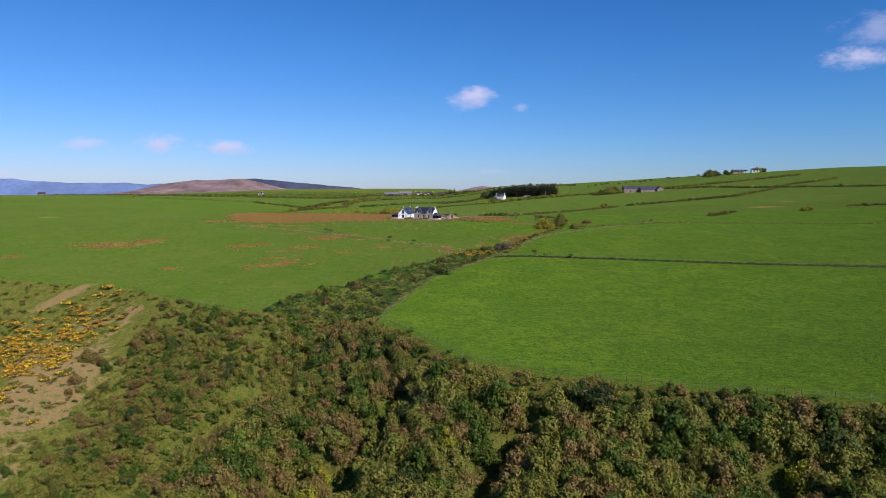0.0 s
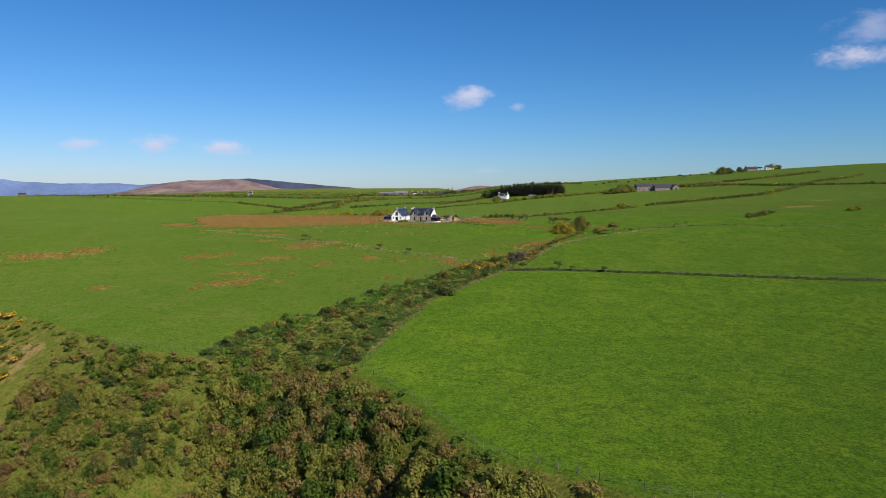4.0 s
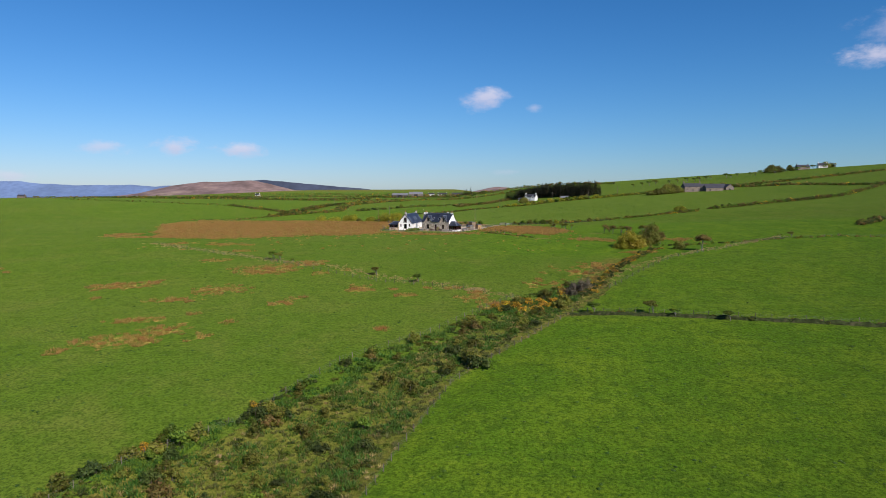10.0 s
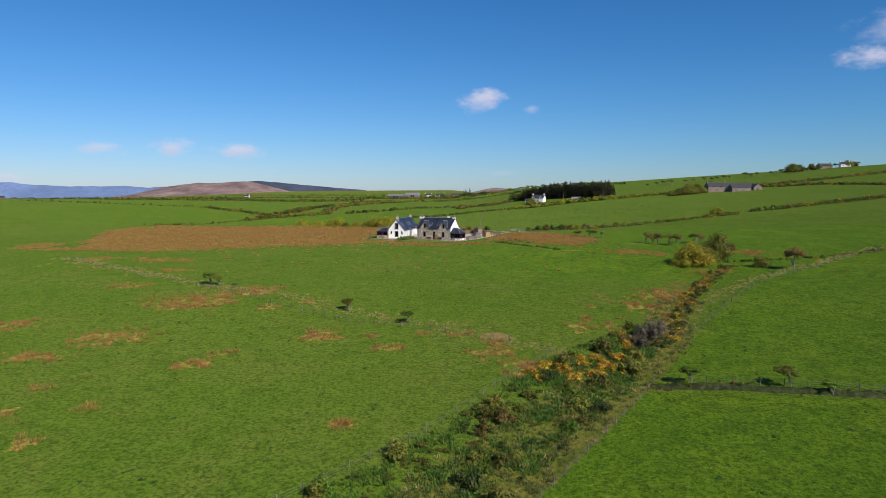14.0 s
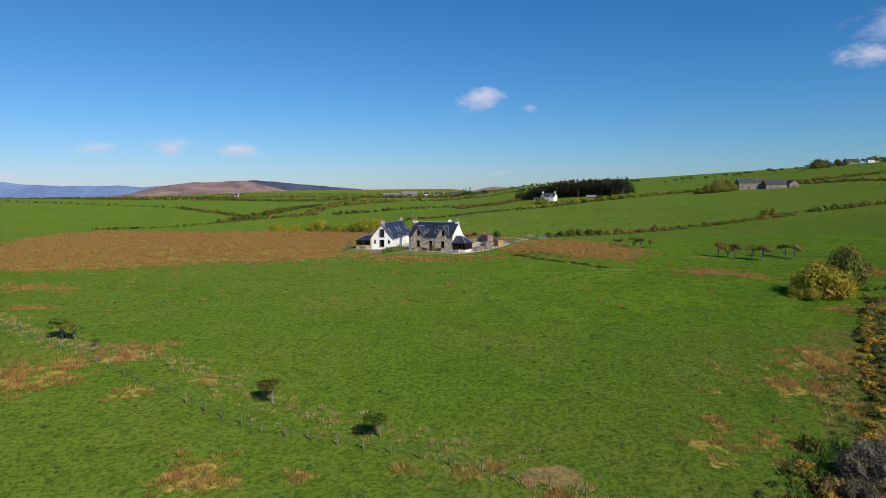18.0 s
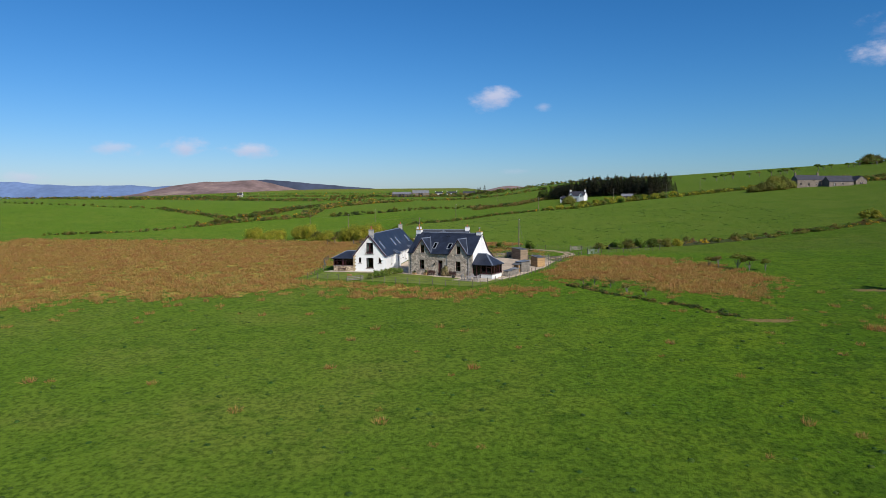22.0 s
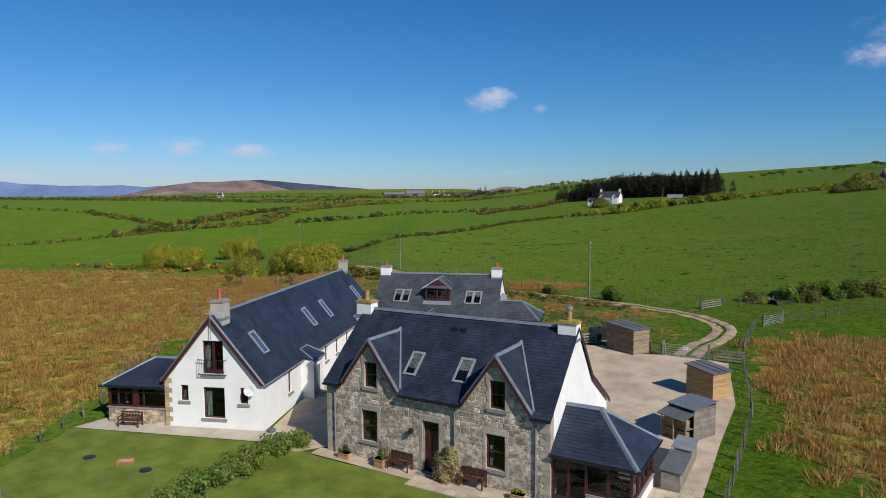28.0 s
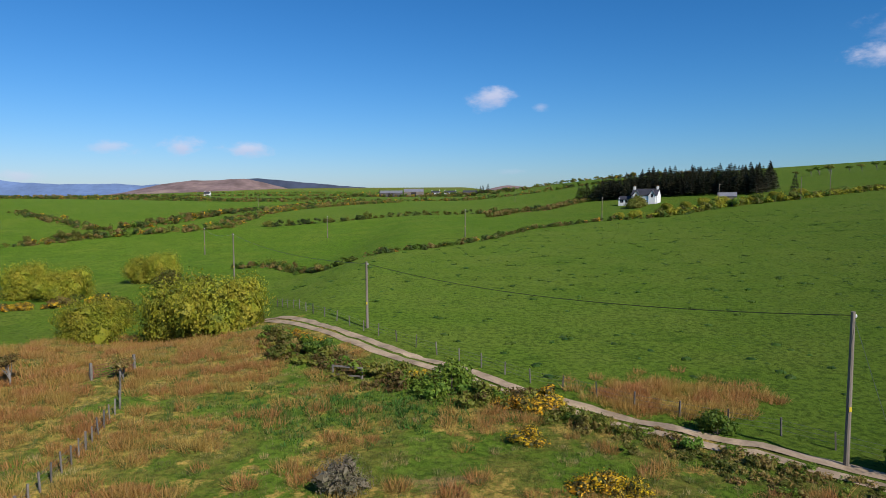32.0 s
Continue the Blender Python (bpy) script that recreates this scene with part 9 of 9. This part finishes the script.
# ---- distant farms ----
def gabled(parent, u0, v0, w, d, he, hr, wall, roof, along_u=True, windows=(), chimneys=()):
    """A plain gabled block with openings, in the thing's frame."""
    top = [(0, he), (w, he)] if along_u else [(0, he), (w / 2, hr), (w, he)]
    shift = Matrix.Translation((u0, v0, 0))
    part("front_wall", mapped(wall_panel(Build(), top, [q[:4] for q in windows], 0.4, -1.0), shift), wall, parent)
    if along_u:
        for a in (0, w - 0.4):
            part("gable", mapped(Build().prism([(0.4, -1), (d, -1), (d, he), (d / 2, hr), (0.4, he + 0.3)], 0, a, a + 0.4), shift), wall, parent)
        part("back_wall", mapped(Build().box(0.4, d - 0.4, -1, w - 0.4, d, he), shift), wall, parent)
        b = Build().slab([(-0.2, -0.3, he - 0.15), (w + 0.2, -0.3, he - 0.15), (w + 0.2, d / 2, hr + 0.08), (-0.2, d / 2, hr + 0.08)], 0.12).slab([(w + 0.2, d + 0.3, he - 0.15), (-0.2, d + 0.3, he - 0.15), (-0.2, d / 2, hr + 0.08), (w + 0.2, d / 2, hr + 0.08)], 0.12)
    else:
        for a in (0, w - 0.4):
            part("side_wall", mapped(Build().box(a, 0.4, -1, a + 0.4, d, he), shift), wall, parent)
        part("gable", mapped(Build().prism([(0.4, -1), (w - 0.4, -1), (w - 0.4, he), (w / 2, hr), (0.4, he)], 1, d - 0.4, d), shift), wall, parent)
        b = Build().slab([(w + 0.3, -0.2, he - 0.15), (w + 0.3, d + 0.2, he - 0.15), (w / 2, d + 0.2, hr + 0.08), (w / 2, -0.2, hr + 0.08)], 0.12).slab([(w / 2, -0.2, hr + 0.08), (w / 2, d + 0.2, hr + 0.08), (-0.3, d + 0.2, he - 0.15), (-0.3, -0.2, he - 0.15)], 0.12)
    r = part("roof", mapped(b, shift), roof, parent)
    for q in windows:
        win = part("window", mapped(Build().box(q[0], 0.15, q[1], q[2], 0.22, q[3]), shift), ROOMDARK, parent)
        part("window_bar", mapped(Build().box((q[0] + q[2]) / 2 - 0.04, 0.12, q[1], (q[0] + q[2]) / 2 + 0.04, 0.15, q[3]), shift), WHITE, win)
    for cu, cv, cz in chimneys:
        c = part("chimney", mapped(Build().box(cu - 0.45, cv - 0.45, hr - 0.9, cu + 0.45, cv + 0.45, cz), shift), wall, parent)
        part("chimney_pot", mapped(Build().lathe(cu, cv, [(0.16, cz), (0.13, cz + 0.6)], 8), shift), BUFF, c)
    return r


OLDSTONE = plain("old_farm_stone", (0.2, 0.165, 0.13), 0.95, 0.3, 0.8, 6, 0.5, 0.03)
DARKSLATE = plain("old_slate", (0.045, 0.045, 0.055), 0.75, 0.25, 0.6, 6, 0.3, 0.02)
CORRUGATED = plain("grey_sheeting", (0.2, 0.2, 0.215), 0.6, 0.15, 0.3, 4, 0.2, 0.02)
CLADDING = plain("dark_cladding", (0.1, 0.09, 0.085), 0.8, 0.25, 0.3, 4, 0.2, 0.02)

h = thing("white_farmhouse", 60.5, 768, float(lie(66, 768)) - 0.2, -30, "white farmhouse with slate roof beside dark conifers", "house")
gabled(h, 0, 0, 11, 6.6, 4.1, 6.8, HARL, DARKSLATE, True, [(1.6, 0.9, 2.6, 2.4), (5, 0.2, 6, 2.3), (8.4, 0.9, 9.4, 2.4)], [(0.5, 3.3, 7.9), (10.5, 3.3, 7.9)])
for u in (2.1, 8.9):
    gabled(h, u - 1.5, -0.35, 3.0, 3.4, 3.9, 6.1, HARL, DARKSLATE, False, [(1.0, 3.1, 2.0, 4.6)])
gabled(h, -6, 0.8, 6, 4.5, 2.3, 3.6, HARL, DARKSLATE, True, [(0.8, 0.8, 2.2, 2.0), (3, 0.8, 5.2, 2.0)])
h = thing("farm_steading", 211, 768, float(lie(225, 768)) + 0.2, 8, "old stone farm steading with slate roofs", "farm buildings")
gabled(h, 0, 0, 17, 7, 4.6, 7.6, OLDSTONE, DARKSLATE, True, [(2, 0.9, 3.1, 2.5), (7.5, 0.1, 8.7, 2.4), (13, 0.9, 14.1, 2.5), (4.5, 3.4, 5.5, 4.5), (11, 3.4, 12, 4.5)], [(0.6, 3.5, 9.2), (16.4, 3.5, 9.2)])
gabled(h, 17.2, 3, 26, 7, 3.9, 7.2, OLDSTONE, DARKSLATE, True, [(4, 0.1, 5.4, 2.2), (12, 1.0, 13, 2.0)])
gabled(h, 17.5, -7, 17, 7.5, 3.2, 6.2, OLDSTONE, DARKSLATE, True, [(3, 0.1, 4.4, 2.2), (9, 1.0, 10, 2.0)])
gabled(h, 40, -2, 8, 12, 3.6, 6.8, OLDSTONE, DARKSLATE, False, [(3, 0.1, 5, 2.6)])
for x, y, turn, w, d, he, hr, wall, label in ((-112, 1258, 4, 27, 16, 5.0, 7.5, CLADDING, "long dark clad farm shed"), (-84, 1268, 6, 24, 18, 6.0, 9.5, OLDSTONE, "tall grey-brown farm shed")):
    h = thing("farm_shed", x, y, float(lie(x, y)), turn, label + " with grey roof", "barn", "distant farm sheds")
    gabled(h, 0, 0, w, d, he, hr, wall, CORRUGATED, True, [(w * 0.35, 0.2, w * 0.6, he - 0.8)])
for x, y, turn, w, label in ((-66, 1582, -6, 14, "white distant farmhouse"), (-44, 1596, 4, 20, "long white distant farm range"), (-12, 1588, 10, 24, "pale stone distant farm range"), (512, 1096, -10, 12, "small white house on the ridge"), (470, 1070, 8, 18, "grey stone house on the ridge"), (-960, 1560, 0, 16, "dark distant croft"), (-420, 1500, 0, 9, "small white distant cottage")):
    h = thing("distant_house", x, y, float(lie(x, y)), turn, label + " with slate roof", "house", "distant houses")
    gabled(h, 0, 0, w, 8, 4.0, 7.2, OLDSTONE if "stone" in label or "dark" in label else HARL, DARKSLATE, True, [(2, 1, 3.2, 2.5), (w - 3.5, 1, w - 2.3, 2.5)], [(0.6, 4, 8.6), (w - 0.6, 4, 8.6)])
h = thing("roadside_barn", 92, 752, float(lie(92, 752)), -20, "low grey barn roof behind the hedge", "barn")
gabled(h, 0, 0, 7, 5, 1.6, 3.0, OLDSTONE, CORRUGATED, True, [(3, 0.2, 4, 1.4)])


# ---- conifer plantation and far trees ----
def spruce(seed, high, wide):
    rs = np.random.default_rng(seed)
    n = 1000
    t = rs.random(n) ** 0.8
    a = rs.random(n) * 2 * math.pi
    ring = np.round(t * 13) / 13
    r = wide * (1 - ring) ** 0.75 * (0.45 + 0.6 * rs.random(n)) + 0.08
    z = high * (0.1 + 0.9 * ring) - r * 0.22 + rs.normal(size=n) * 0.12
    p = np.stack([r * np.cos(a), r * np.sin(a), z], 1)
    out = np.stack([np.cos(a), np.sin(a), -0.3 + 0.3 * rs.random(n)], 1)
    side = np.stack([-np.sin(a), np.cos(a), rs.normal(size=n) * 0.4], 1)
    s = (0.75 - 0.4 * t)[:, None]
    v = np.stack([p - out * s * 0.6 - side * s * 0.5, p - out * s * 0.6 + side * s * 0.5, p + out * s], 1).reshape(-1, 3)
    crown = sheet_mesh("crown", v, np.arange(n * 3).reshape(-1, 3), NEEDLES)
    b = Build().tube([(0, 0, -0.4), (0, 0, high * 0.6), (0, 0, high * 0.98)], 0.2, 6, 0.02)
    for k in range(16):
        q, zz = 2.4 * k, high * (0.08 + 0.03 * k)
        b.tube([(0, 0, zz), (wide * 0.6 * math.cos(q), wide * 0.6 * math.sin(q), zz - 0.2)], 0.04, 4, 0.01, caps=False)
    return b.mesh("trunk", BARK), crown


SPRUCE = [spruce(500 + i, 12.0, 2.9) for i in range(4)]
for i in range(19):
    for j in range(10):
        x = 49 + i * 3.7 + j * 2.6 + R.uniform(-1.4, 1.4)
        y = 829 - i * 3.4 + j * 4.1 + R.uniform(-1.4, 1.4)
        if R.random() < 0.06:
            continue
        tall = R.uniform(0.78, 1.08) * (0.82 if i < 5 else 1.0)
        plant("spruce", R.choice(SPRUCE), x, y, R.uniform(0.85, 1.1), tall, R.uniform(0, 360), "tall dark spruce in a close plantation", "tree", "spruce plantation")
for x, y, s in ((131, 768, 0.7), (14, 1490, 1.0), (18, 1496, 1.1), (26, 1500, 1.2), (8, 1486, 0.8), (-150, 1560, 0.8)):
    plant("spruce", SPRUCE[int(x) % 4], x, y, s, 1.0, 0, "lone dark spruce on the skyline", "tree", "skyline spruces")
for x, y, s, k in ((192, 757, 1.9, 0), (197, 762, 1.7, 0), (185, 752, 1.3, 1), (178, 748, 1.2, 0), (204, 766, 1.4, 1), (172, 744, 1.0, 1), (418, 1040, 2.2, 0), (430, 1046, 2.0, 1), (456, 1062, 1.6, 0), (524, 1100, 1.8, 0), (534, 1104, 1.5, 1), (245, 790, 1.2, 0), (258, 797, 1.3, 1), (60, 755, 1.0, 0), (57, 750, 0.9, 0)):
    plant("broadleaf_tree", BIG_OLIVE[k], x, y, s, 1.0, R.uniform(0, 360), "rounded olive-green tree near the farm", "tree", "farm trees")
for x, y, s in ((64, 728, 0.6), (72, 731, 0.55), (80, 734, 0.65), (88, 738, 0.6), (40, 704, 0.5), (46, 706, 0.6), (104, 741, 0.55), (112, 745, 0.6), (124, 750, 0.7)):
    plant("broadleaf_tree", BIG_FRESH[int(x) % 2], x, y, s, 1.0, R.uniform(0, 360), "young tree in bright yellow-green leaf", "tree", "roadside trees")
for k in range(34):
    t = k / 33
    x, y = 200 + 330 * t + R.uniform(-6, 6), 905 + 180 * t + R.uniform(-6, 6)
    plant("thorn_tree", THORN[k % 3], x, y, R.uniform(1.4, 2.4), 1.0, 180 + R.uniform(-20, 20), "wind-bent thorn tree on the hill crest", "tree", "thorns on the crest")


# ---- far hills, sea and clouds ----
def far_hill(name, y, points, mat, label, depth=700, seed=0.0):
    """A far ridge whose skyline runs through a few (x, height) pairs, falling towards the viewer."""
    kx, kz = [p[0] for p in points], [p[1] for p in points]
    xs = np.linspace(kx[0], kx[-1], 160)
    rows = 10
    v = []
    for r in range(rows):
        f = r / (rows - 1)
        top = np.interp(xs, kx, kz)
        top = (top + np.interp(xs + 15, kx, kz) + np.interp(xs - 15, kx, kz)) / 3
        rough_ = 1.0 * np.sin(xs * 0.021 + seed) + 0.8 * np.sin(xs * 0.053 + 2 * seed)
        z = 4 + (top - 4) * (1 - f) ** 1.2 + rough_ * (1 - f) + 3 * np.sin(xs * 0.03 + f * 6) * f * (1 - f)
        v.append(np.stack([xs, np.full_like(xs, y) - depth * f, z], 1))
    v = np.concatenate(v)
    i = np.arange(rows * 160).reshape(rows, 160)
    faces = np.stack([i[:-1, :-1], i[1:, :-1], i[1:, 1:], i[:-1, 1:]], -1).reshape(-1, 4)
    return tagged(new(name, sheet_mesh(name, v, faces, mat, True)), label, "hill", kind="structure")


HEATH = plain("heather_moor", (0.23, 0.155, 0.135), 0.95, 0.45, 0.007, 0.05, 0.0, stain=(0.36, 0.26, 0.19))
# haze put into the base colour: forest and mountains are tinted blue
HAZEFOREST = plain("hazed_forest", (0.055, 0.07, 0.11), 0.95, 0.3, 0.01, 0.08, 0.0)
HAZEHILL = plain("hazed_mountains", (0.14, 0.21, 0.36), 0.95, 0.18, 0.004, 0.03, 0.0)


def skyline(*pts):
    """Angles seen from the first standpoint turned into places on the far ridges."""
    return [((u - 784) * 4.22, 15.8 + (345.5 - w) * 4.22) for u, w in pts]


far_hill("backdrop_mountains", 4930, skyline((-280, 322), (-120, 314), (0, 316.5), (25, 316.5), (56, 320.6), (128, 324), (219, 323.7), (260, 326.7), (290, 325), (340, 334)), HAZEHILL, "mountains across the sea, tinted blue for haze", 300, 1.0)
far_hill("backdrop_forest", 4920, skyline((405, 330), (428, 318), (440, 316.3), (450, 316), (474, 318.5), (510, 321.6), (561, 326.7), (612, 331), (640, 334), (680, 338)), HAZEFOREST, "dark forest on the moor hill, tinted blue for haze", 40, 3.0)
far_hill("backdrop_moor", 4880, skyline((225, 340), (245, 337), (270, 331), (306, 324), (347, 319.6), (378, 319.6), (408, 318), (430, 317.3), (444, 318.8), (462, 322.6), (485, 329), (505, 334), (560, 336), (680, 336)), HEATH, "brown heather moor hill", 700, 2.0)
far_hill("backdrop_east_moor", 4900, [(40, 30), (180, 62), (290, 84), (420, 70), (560, 60), (760, 74), (950, 80), (1200, 84), (1500, 60)], HEATH, "low brown moor beyond the fields", 700, 4.0)
SEA = plain("sea", (0.05, 0.13, 0.3), 0.4, 0.1, 0.01, 0.2, 0.0, spec=0.4)
tagged(new("water", Build().poly((-4590, 1800, 9.5), (-1990, 1800, 9.5), (-1990, 4890, 9.5), (-4590, 4890, 9.5)).mesh("water", SEA)), "calm blue sea strip below the mountains", "sea", kind="structure")


# ---- single stones of the farmhouse front ----
rubble(farmhouse)
